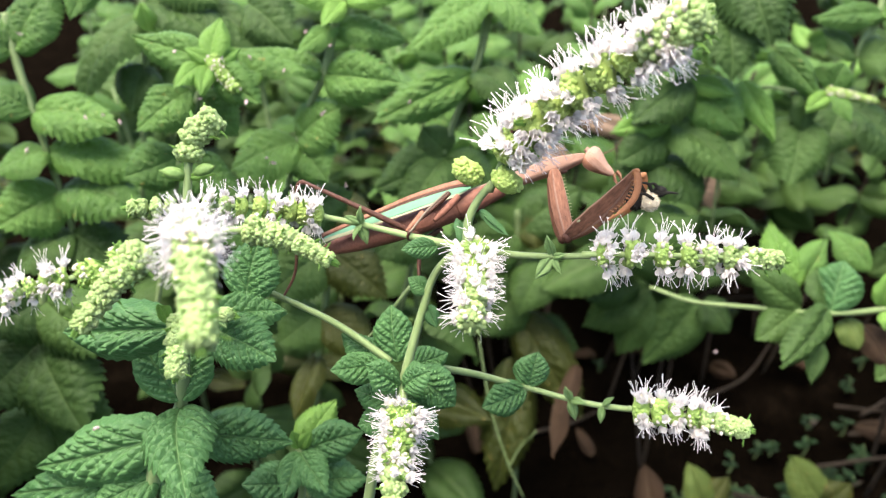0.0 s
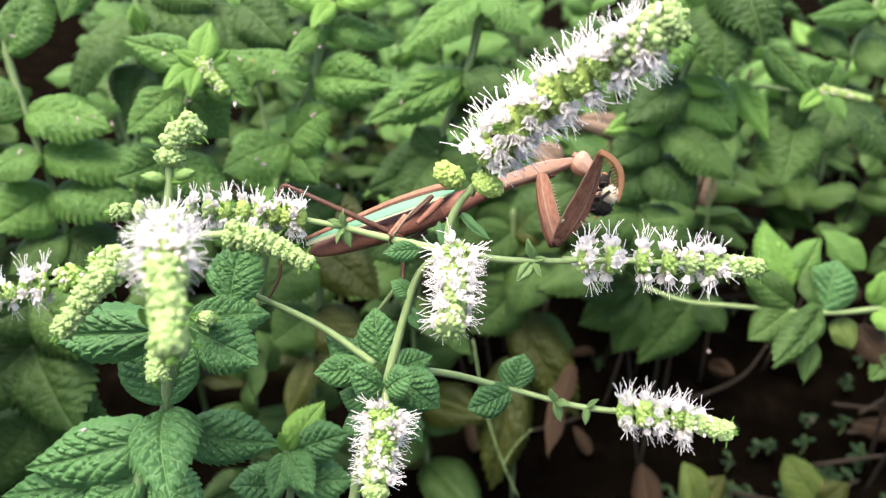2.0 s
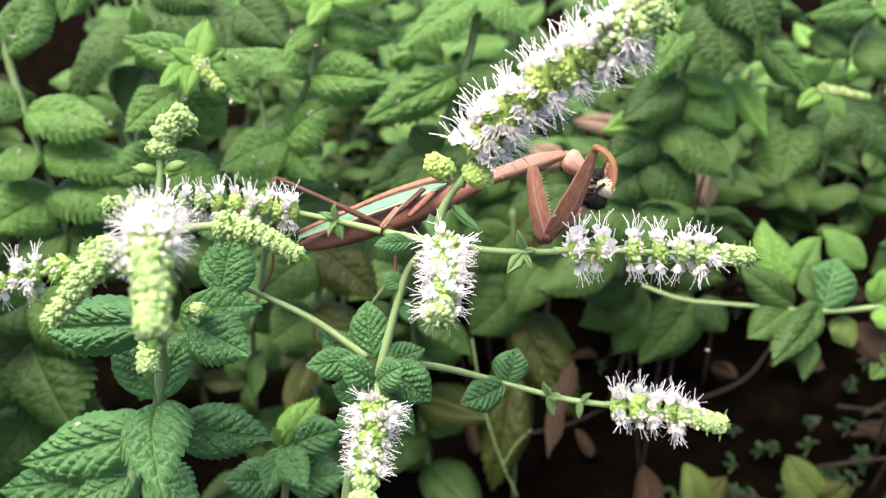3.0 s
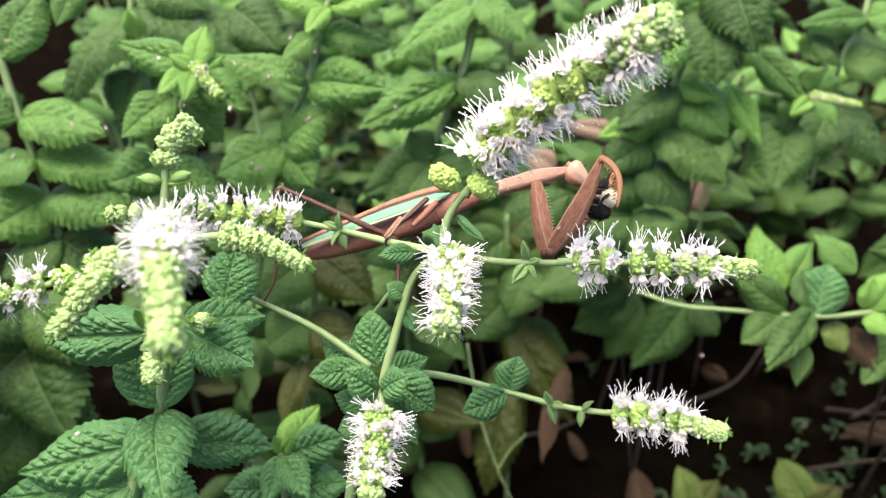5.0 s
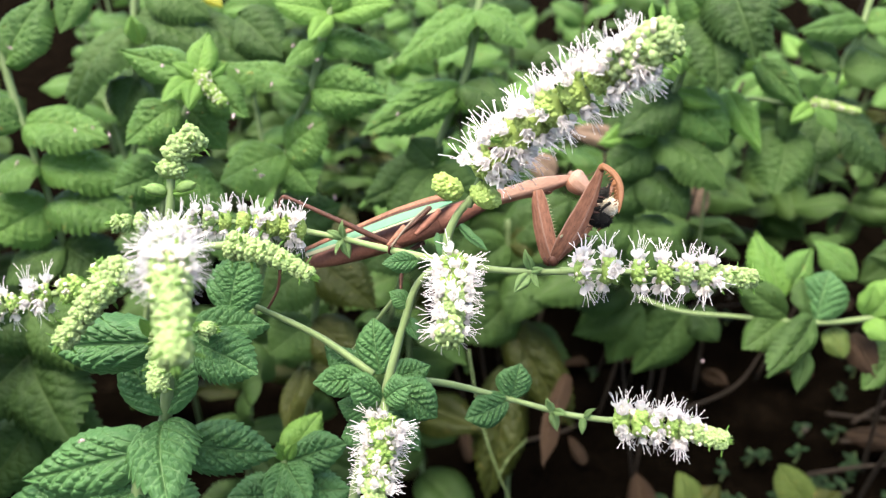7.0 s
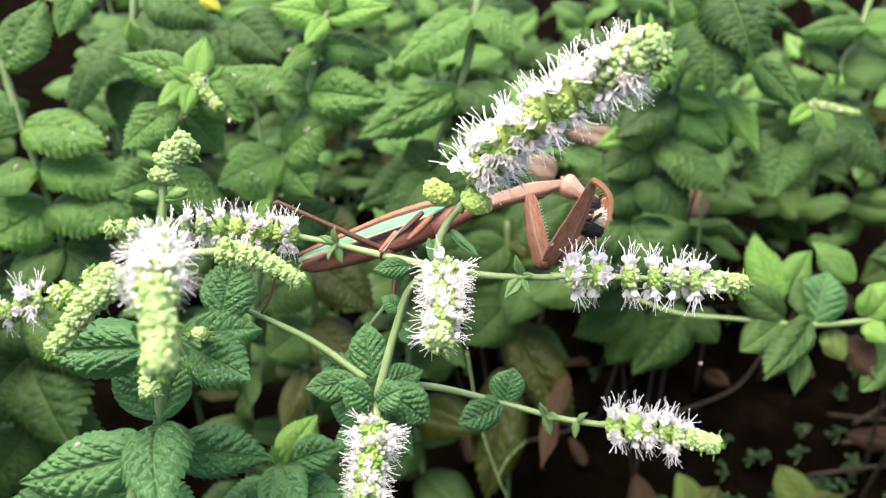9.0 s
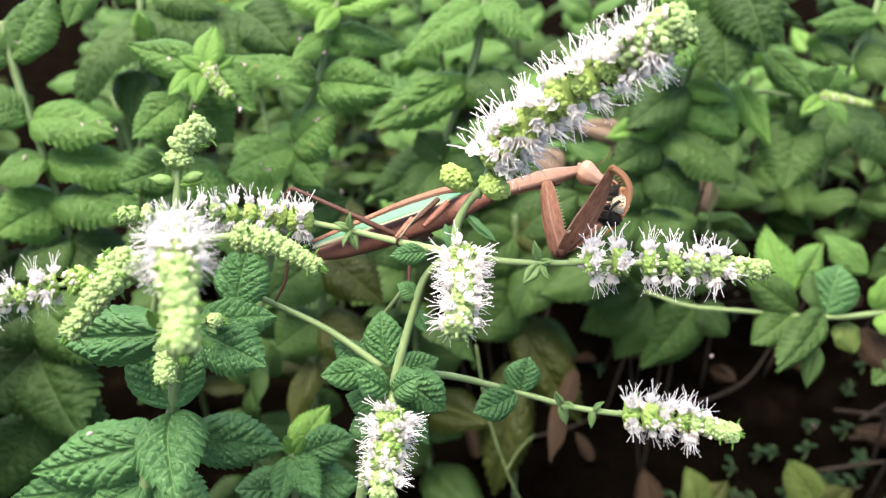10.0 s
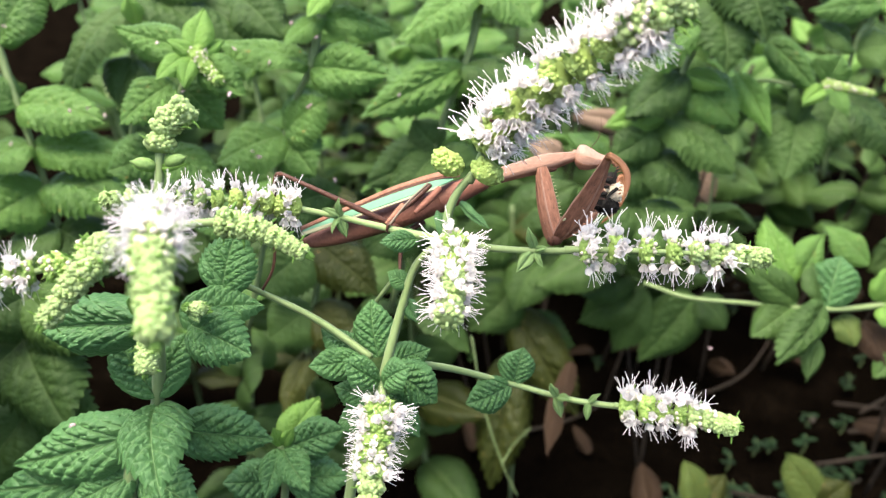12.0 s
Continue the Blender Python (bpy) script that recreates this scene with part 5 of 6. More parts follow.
def small_fly(at):
    fly = thing("small_fly", at, "tiny dark fly sitting among the florets", "fly")
    here = WORLD_OF[fly.name]
    for name, c, r, m in (("abdomen", (0.0006, 0, -0.0004), 0.0007, FUZZ_BLACK), ("thorax", (-0.0004, 0, 0.0002), 0.0006, FUZZ_BLACK), ("head", (-0.0012, 0, 0.0005), 0.00045, CHITIN_DARK)):
        v, fc = [], []
        ball(v, fc, c, (1, 0, -0.5), r * 1.2, r, 5, 8)
        put(name, mesh_of(name, v, fc, m), fly, here)
    for side in (-1, 1):
        v, fc = tube([(-0.0004, side * 0.0004, 0.0006), (0.0006, side * 0.0008, 0.0006), (0.0018, side * 0.0009, 0.0002)], [0.0002, 0.0005, 0.0003], 6, flat=0.1)
        put("wing", mesh_of("wing", v, fc, GLASSY), fly, here)


small_fly((0.0124, 0.1917, 0.4437))



# ---------------------------------------------------------------- the mantis and its prey
MM = 0.001
MANTIS_AT = (-0.0166, 0.2109, 0.4057)
mantis = thing("praying_mantis", MANTIS_AT, "brown praying mantis with green wing stripe, eating a bee", "mantis")


def body_part(name, line, radii, mat, parent, sides=10, flat=1.0, label="", up=(0.0, -0.906, 0.423), spines=()):
    v, f = tube(smooth_line(line, 8), radii, sides, 0.0, flat=flat, up=up)
    for at, way, size in spines:
        spine(v, f, at, way, size)
    return put(name, mesh_of(name, v, f, mat), parent, None, label)


def spine(v, f, at, way, size):
    at, way = np.array(at, float), np.array(way, float)
    way /= np.linalg.norm(way)
    a = np.cross(way, (0.31, 0.2, 0.93))
    a /= np.linalg.norm(a)
    b = np.cross(way, a)
    s = len(v)
    for k in range(4):
        v.append(at + size * 0.2 * (math.cos(1.57 * k) * a + math.sin(1.57 * k) * b))
    v.append(at + way * size)
    f.extend([(s + k, s + (k + 1) % 4, s + 4) for k in range(4)])


# abdomen, wings and hind thorax
body_part("abdomen", [(-0.0455, 0.2167, 0.3980), (-0.0411, 0.2168, 0.3983), (-0.0300, 0.2176, 0.4012), (-0.0154, 0.2196, 0.4055), (0.0011, 0.2223, 0.4111)], [0.6 * MM, 2.2 * MM, 3.1 * MM, 3.6 * MM, 3.9 * MM, 3.9 * MM], CHITIN_BODY, mantis, 12, 0.9)
body_part("thorax", [(-0.0026, 0.2216, 0.4098), (0.0029, 0.2227, 0.4121), (0.0121, 0.2244, 0.4158)], [4.0 * MM, 3.8 * MM, 2.6 * MM], CHITIN_BODY, mantis, 12, 0.9)
def plate(name, top, bottom, bulge, mat, label=""):
    """A folded wing: a thin shell between two edges, bulging outwards, with a back to it."""
    a, b = smooth_line(top, 8), smooth_line(bottom, 8)
    out, n, m = np.array((0.0, -0.906, 0.423)), len(a), 7
    v = []
    for back in (0, 1):
        for i in range(n):
            for k in range(m):
                e = k / (m - 1)
                v.append(a[i] + (b[i] - a[i]) * e + out * (bulge * math.sin(math.pi * e) - back * 0.0005))
    f = []
    for i in range(n - 1):
        for k in range(m - 1):
            q = i * m + k
            f.append((q, q + 1, q + m + 1, q + m))
            f.append((n * m + q, n * m + q + m, n * m + q + m + 1, n * m + q + 1))
        f.append((i * m, (i + 1) * m, n * m + (i + 1) * m, n * m + i * m))
        f.append((i * m + m - 1, n * m + i * m + m - 1, n * m + (i + 1) * m + m - 1, (i + 1) * m + m - 1))
    return put(name, mesh_of(name, v, f, mat), mantis, None, label)


plate("wing", [(0.0041, 0.2254, 0.4184), (-0.0032, 0.2224, 0.4190), (-0.0163, 0.2205, 0.4152), (-0.0272, 0.2185, 0.4109), (-0.0345, 0.2171, 0.4081), (-0.0453, 0.2150, 0.4037)], [(0.0041, 0.2236, 0.4176), (-0.0032, 0.2205, 0.4180), (-0.0162, 0.2187, 0.4144), (-0.0271, 0.2167, 0.4103), (-0.0343, 0.2154, 0.4075), (-0.0450, 0.2133, 0.4031)], 0.0004, CHITIN, "brown folded forewing edge")
plate("wing", [(0.0041, 0.2240, 0.4176), (-0.0034, 0.2208, 0.4181), (-0.0163, 0.2191, 0.4144), (-0.0271, 0.2171, 0.4103), (-0.0344, 0.2158, 0.4076), (-0.0451, 0.2136, 0.4031)], [(0.0041, 0.2234, 0.4172), (-0.0034, 0.2201, 0.4173), (-0.0162, 0.2184, 0.4137), (-0.0271, 0.2165, 0.4097), (-0.0343, 0.2153, 0.4072), (-0.0450, 0.2132, 0.4028)], 0.0001, CHITIN_DARK, "dark brown line along the folded wing")
plate("wing", [(0.0019, 0.2234, 0.4172), (-0.0036, 0.2201, 0.4173), (-0.0162, 0.2184, 0.4137), (-0.0271, 0.2165, 0.4098), (-0.0343, 0.2153, 0.4072), (-0.0443, 0.2134, 0.4033)], [(0.0019, 0.2217, 0.4168), (-0.0036, 0.2178, 0.4157), (-0.0161, 0.2159, 0.4117), (-0.0269, 0.2142, 0.4082), (-0.0341, 0.2132, 0.4061), (-0.0447, 0.2117, 0.4030)], 0.0001, WING_GREEN, "mint-green wing stripe")
plate("wing", [(0.0010, 0.2216, 0.4166), (-0.0039, 0.2179, 0.4158), (-0.0161, 0.2159, 0.4117), (-0.0269, 0.2143, 0.4083), (-0.0341, 0.2133, 0.4063), (-0.0447, 0.2118, 0.4032)], [(0.0010, 0.2210, 0.4162), (-0.0039, 0.2172, 0.4152), (-0.0161, 0.2153, 0.4113), (-0.0269, 0.2136, 0.4078), (-0.0341, 0.2125, 0.4055), (-0.0447, 0.2109, 0.4022)], 0.0001, WING_CREAM, "pale cream wing edge")

# walking legs
body_part("hind_leg", [(-0.0143, 0.2129, 0.4041), (-0.0254, 0.2120, 0.4103), (-0.0391, 0.2128, 0.4168), (-0.0497, 0.2152, 0.4209)], [0.9 * MM, 1.0 * MM, 0.75 * MM, 0.6 * MM], CHITIN_DARK, mantis, 7)
body_part("hind_leg", [(-0.0497, 0.2152, 0.4209), (-0.0514, 0.2160, 0.4201), (-0.0524, 0.2160, 0.4167), (-0.0529, 0.2122, 0.4013), (-0.0539, 0.2100, 0.3919), (-0.0573, 0.2075, 0.3854)], [0.8 * MM, 0.65 * MM, 0.55 * MM, 0.5 * MM, 0.42 * MM], CHITIN_DARK, mantis, 6)
body_part("middle_leg", [(-0.0056, 0.2130, 0.4190), (-0.0118, 0.2090, 0.4142), (-0.0167, 0.2017, 0.4103)], [0.38 * MM, 0.4 * MM, 0.36 * MM, 0.3 * MM], LEG_GREY, mantis, 6)
body_part("middle_leg", [(-0.0021, 0.2156, 0.4164), (-0.0058, 0.2121, 0.4137), (-0.0096, 0.2092, 0.4109)], [0.9 * MM, 1.15 * MM, 1.1 * MM, 0.6 * MM], CHITIN_BODY, mantis, 10)
body_part("middle_leg", [(-0.0049, 0.2161, 0.4174), (-0.0093, 0.2129, 0.4141), (-0.0137, 0.2098, 0.4112)], [0.7 * MM, 0.8 * MM, 0.7 * MM, 0.5 * MM], CHITIN_DARK, mantis, 10)
body_part("middle_leg", [(-0.0130, 0.2110, 0.4126), (-0.0158, 0.2074, 0.4107), (-0.0178, 0.2030, 0.4101)], [1.1 * MM, 0.95 * MM, 0.7 * MM, 0.4 * MM], CHITIN, mantis, 8)
body_part("foot", [(-0.0153, 0.2039, 0.4108), (-0.0170, 0.2025, 0.4101), (-0.0174, 0.2026, 0.4080), (-0.0162, 0.2044, 0.4060)], [0.5 * MM, 0.45 * MM, 0.4 * MM, 0.3 * MM], CHITIN_DARK, mantis, 6)
body_part("hind_leg", [(-0.0072, 0.2208, 0.4033), (-0.0132, 0.2180, 0.3996), (-0.0145, 0.2144, 0.3942), (-0.0145, 0.2099, 0.3893)], [1.0 * MM, 0.8 * MM, 0.7 * MM, 0.4 * MM], CHITIN_DARK, mantis, 6)


# front limbs: each along +Y from its joint, its broad side towards +Z
def limb(name, make, label="", parent=None):
    v, f, mats = [], [], []
    materials = make(v, f, mats)
    mats.extend([0] * (len(f) - len(mats)))
    me = mesh_of(name, v, f, materials)
    me.polygons.foreach_set("material_index", mats)
    me.set_sharp_from_angle(angle=radians(32))
    return put(name, me, parent or mantis, WORLD_OF[(parent or mantis).name].copy(), label)


def blade(v, f, mats, line, half, section, edge_mats):
    """A limb with facets: a many-sided section, its corners slightly rounded, carried along a line; one material for each side."""
    pts, side = [], []
    n = len(section)
    for k in range(n):
        a, b, c = (np.array(section[(k + d) % n], float) for d in (-1, 0, 1))
        pts += [b + (a - b) * 0.1, b + (c - b) * 0.1]
        side += [edge_mats[k], edge_mats[k]]
    start, m = len(v), len(pts)
    for (x, y, z), h in zip(line, half):
        v.extend([np.array([x + p[0] * h, y, z + p[1] * h]) for p in pts])
    for i in range(len(line) - 1):
        for k in range(m):
            q = (k + 1) % m
            f.append((start + i * m + k, start + i * m + q, start + (i + 1) * m + q, start + (i + 1) * m + k))
            mats.append(side[k])
    f.append(tuple(start + k for k in reversed(range(m))))
    f.append(tuple(start + (len(line) - 1) * m + k for k in range(m)))
    mats.extend([0, 0])


def prothorax_shape(v, f, mats):
    n = 30
    ts = np.linspace(-0.12, 1, n)
    line = [(-0.00054 * math.sin(2.6 * max(0, t)) + 0.0005 * max(0, t), 0.0338 * t, 0.00090 * math.sin(3 * t)) for t in ts]
    half = np.interp(ts, [-0.12, 0.2, 0.5, 0.66, 0.78, 0.9, 0.97, 1], [0.00233, 0.00242, 0.00269, 0.00305, 0.00269, 0.00197, 0.00161, 0.00126])
    # Pale top edge is a painted highlight; lower facets carry the underside's shade.
    blade(v, f, mats, line, half, [(-1, 0.0), (-0.82, 0.5), (0.25, 0.66), (0.62, 0.4), (1, -0.1), (0.5, -0.6), (-0.7, -0.55)], [2, 0, 0, 1, 1, 1, 1])
    ball(v, f, (0.00197, 0.0338 * 0.74, 0.00036), (0.3, 1, 0), 0.00215, 0.00108, 6, 9)
    mats.extend([3] * (len(f) - len(mats)))
    for t in np.linspace(0.2, 0.96, 24):
        spine(v, f, (-0.00054 * math.sin(2.6 * t) - np.interp(t, [0, 0.5, 0.66, 0.9, 1], [0.00233, 0.00260, 0.00296, 0.00197, 0.00126]), 0.0338 * t, 0.00054), (-1, 0.1, 0.2), 0.00039)
    mats.extend([0] * (len(f) - len(mats)))
    return [CHITIN_LIGHT, CHITIN, CHITIN_PALE, CHITIN_DARK]


def coxa_shape(v, f, mats):
    L = 0.02296
    ts = np.linspace(0, 1, 18)
    line = [(0.00036 * math.sin(math.pi * t), L * t, 0.0) for t in ts]
    half = np.interp(ts, [0, 0.06, 0.2, 0.5, 0.8, 0.95, 1], [0.00143, 0.00197, 0.00242, 0.00278, 0.00260, 0.00215, 0.00161])
    blade(v, f, mats, line, half, [(-1, 0.0), (-0.86, 0.22), (0.34, 0.50), (0.46, 0.34), (1, -0.15), (0.4, -0.5), (-0.6, -0.35)], [1, 0, 1, 0, 1, 0, 0])
    ball(v, f, (0, L, 0), (0, 1, 0), 0.00197, 0.00179, 6, 9)
    mats.extend([2] * (len(f) - len(mats)))
    for t in np.linspace(0.2, 0.85, 6):
        ball(v, f, (-0.00054 + 0.00027 * math.sin(40 * t), L * t, 0.00093), (0, 1, 0), 0.00016, 0.00011, 4, 5)
    mats.extend([2] * (len(f) - len(mats)))
    for t in np.linspace(0.14, 0.86, 16):
        spine(v, f, (-0.00269 * np.interp(t, [0, 0.2, 0.5, 0.9], [0.6, 0.84, 0.94, 0.76]), L * t, 0), (-1, 0.1, 0.1), 0.00090)
    mats.extend([3] * (len(f) - len(mats)))
    return [CHITIN, CHITIN_LIGHT, CHITIN_DARK, WING_CREAM]


def femur_shape(v, f, mats):
    L = 0.03372
    ts = np.linspace(0, 1, 26)
    line = [(0.00126 * math.sin(math.pi * t), L * t, 0.0) for t in ts]
    half = np.interp(ts, [0, 0.05, 0.2, 0.42, 0.7, 0.9, 1], [0.00143, 0.00215, 0.00305, 0.00332, 0.00251, 0.00143, 0.00099])
    blade(v, f, mats, line, half, [(-1, 0.0), (-0.88, 0.28), (0.45, 0.46), (0.52, 0.36), (0.60, 0.44), (1, 0.12), (0.6, -0.4), (-0.6, -0.4)], [1, 0, 1, 0, 0, 0, 0, 0])
    ball(v, f, (0.00018, L * 0.985, 0), (0, 1, 0), 0.00143, 0.00111, 6, 9)
    mats.extend([4] * (len(f) - len(mats)))
    for k, t in enumerate(np.linspace(0.24, 0.78, 8)):
        ball(v, f, (0.00108 * math.sin(math.pi * t) + 0.00036 * math.sin(9 * k), L * t, 0.00323 * 0.42 * math.sin(math.pi * t) ** 0.5), (0, 1, 0), 0.00022, 0.00013, 4, 5)
    mats.extend([2] * (len(f) - len(mats)))
    for k, t in enumerate(np.linspace(0.2, 0.8, 9)):
        spine(v, f, (0.00126 * math.sin(math.pi * t) + 0.00287 * math.sin(math.pi * t) ** 0.6, L * t, -0.00054), (1, 0.35, 0), 0.00161 * (1 + 0.5 * (k % 2)))
    mats.extend([2] * (len(f) - len(mats)))
    ball(v, f, (-0.00143, L * 0.26, 0.00135), (0.3, 1, 0), 0.00072, 0.00039, 4, 6)
    mats.extend([3] * (len(f) - len(mats)))
    return [CHITIN, CHITIN_LIGHT, CHITIN_DARK, WING_CREAM, CHITIN_OCHRE]


def tibia_shape(v, f, mats):
    L = 0.01578
    ts = np.linspace(0, 1, 16)
    line = [(-0.00269 * math.sin(math.pi * t ** 0.85), L * t, 0.0) for t in ts]
    tube(line, np.interp(ts, [0, 0.1, 0.4, 0.8, 1], [0.00099, 0.00108, 0.00097, 0.00079, 0.00029]), 9, 0, v, f, 0.7, (0, 0, 1))
    for t in np.linspace(0.2, 0.92, 11):
        spine(v, f, (-0.00269 * math.sin(math.pi * t ** 0.85) + 0.00126, L * t, 0), (1, 0.3, 0.1), 0.00143)
    spine(v, f, (0, L * 0.98, 0), (0.5, 1, 0), 0.00287)
    return [CHITIN_OCHRE]


def head_shape(v, f, mats):
    L = 0.0108
    ts = np.linspace(0, 1, 18)
    line = [(0.0007 * math.sin(3 * t) + 0.0006, L * t - 0.0014, 0.0) for t in ts]
    # a wedge: broad and flat between the eyes, keeled in front, narrow at the mouth
    half = np.interp(ts, [0, 0.06, 0.2, 0.4, 0.65, 0.88, 1], [0.0023, 0.0035, 0.0042, 0.0037, 0.0025, 0.0016, 0.0008])
    blade(v, f, mats, line, half, [(-1, -0.1), (-0.8, 0.55), (-0.1, 0.86), (0.6, 0.6), (0.95, 0), (0.5, -0.7), (-0.6, -0.75)], [0, 0, 2, 1, 0, 0, 0])
    tube([(0, -0.00251, 0), (0, 0, 0), (0, 0.00143, 0)], [0.00090, 0.00117, 0.00161], 8, 0, v, f, 1, (0, 0, 1))
    mats.extend([0] * (len(f) - len(mats)))
    for k in (-1, 1):
        tube([(0.00054, L * 0.9, k * 0.00072), (0.00161, L * 1.02, k * 0.00108), (0.00215, L * 1.14, k * 0.00072)], [0.00045, 0.00029, 0.00018], 5, 0, v, f, 1, (0, 0, 1))
        tube([(-0.00072, L * 0.9, k * 0.00054), (-0.00054, L * 1.05, k * 0.00072), (0.00036, L * 1.16, k * 0.00054)], [0.00063, 0.00045, 0.00018], 5, 0, v, f, 1, (0, 0, 1))
    mats.extend([1] * (len(f) - len(mats)))
    return [CHITIN_PALE, CHITIN, CHITIN_LIGHT]


def eye_shape(k):
    def make(v, f, mats):
        ball(v, f, (0.0002, 0.0012, k * 0.0016), (0.25, 1, 0.1), 0.0024, 0.0014, 8, 14)
        return [EYE]
    return make


def feeler_shape(k):
    def make(v, f, mats):
        line = smooth_line([(-0.00200, 0.00250, k * 0.00108), (-0.00650, 0.00460, k * 0.00250), (-0.01200, 0.00359, k * 0.00517)], 8)
        tube(line, [0.00011, 0.00008, 0.00005], 5, 0, v, f, 1, (0, 0, 1))
        return [CHITIN_DARK]
    return make


prothorax = limb("prothorax", prothorax_shape)
coxa = limb("coxa", coxa_shape, "flat toothed foreleg coxa")
femur = limb("femur", femur_shape, "broad grasping foreleg femur")
tibia = limb("tibia", tibia_shape, "curved spined ochre tibia")
far_coxa = limb("coxa", coxa_shape)
far_femur = limb("femur", femur_shape)
far_tibia = limb("tibia", tibia_shape)
head = limb("head", head_shape, "tan triangular head")
for k in (-1, 1):
    limb("eye", eye_shape(k), "pale oval eye", head)
    limb("antenna", feeler_shape(k), "", head)

bee = thing("bumblebee", (0.0506, 0.2191, 0.4162), "black bee with a pale furry thorax in the mantis's grip", "bee")


def fur(v, f, centre, rx, ry, rz, count, long, seed):
    """Short hairs over an egg-shaped body."""
    rng = np.random.default_rng(seed)
    for _ in range(count):
        d = rng.normal(0, 1, 3)
        d /= np.linalg.norm(d)
        at = np.array(centre) + d * (rx, ry, rz) * 0.95
        w = d + rng.normal(0, 0.3, 3)
        w /= np.linalg.norm(w)
        s = len(v)
        side = np.cross(w, rng.normal(0, 1, 3))
        side = side / np.linalg.norm(side) * long * 0.16
        v.extend([at - side, at + side, at + w * long * rng.uniform(0.6, 1.2)])
        f.append((s, s + 1, s + 2))


def bee_part(name, centre, rx, ry, rz, mat, seed, long=0.0009, count=500, label=""):
    def make(v, f, mats):
        ball(v, f, (0, 0, 0), (0, 1, 0), 1.0, 1.0, 8, 12)
        for i, p in enumerate(v):
            v[i] = np.array(centre) + p * (rx, ry, rz)
        fur(v, f, centre, rx, ry, rz, count, long, seed)
        return [mat]
    return limb(name, make, label, bee)


bee_part("abdomen", (-0.00036, -0.00395, 0), 0.00430, 0.00287, 0.00305, FUZZ_BLACK, 1, label="black furry abdomen")
bee_part("thorax", (0.00143, 0.00054, 0.00072), 0.00305, 0.00287, 0.00287, FUZZ_PALE, 2, 0.0009, 700, "pale yellow furry thorax")
bee_part("head", (-0.00108, 0.00395, 0.00072), 0.00179, 0.00233, 0.00215, FUZZ_BLACK, 3, 0.0006, 250)
for k, (a, b, c) in enumerate((((-0.00143, 0.00143, 0.00251), (-0.00395, 0.00036, 0.00359), (-0.00466, -0.00251, 0.00359)), ((-0.00143, -0.00072, 0.00251), (-0.00502, -0.00215, 0.00359), (-0.00933, -0.00251, 0.00359)), ((0.00000, 0.00287, 0.00215), (-0.00036, 0.00610, 0.00215), (0.00036, 0.00933, 0.00179)), ((0.00108, 0.00143, 0.00323), (-0.00072, -0.00072, 0.00395), (-0.00143, -0.00359, 0.00395)), ((-0.00143, 0.00359, 0.00215), (-0.00359, 0.00251, 0.00287), (-0.00395, 0.00072, 0.00287)))):
    limb("leg", lambda v, f, mats: (tube(smooth_line([a, b, c], 6), [0.00057, 0.00050, 0.00022], 6, 0, v, f, 1, (0, 0, 1)), [FUZZ_BLACK])[1], "", bee)


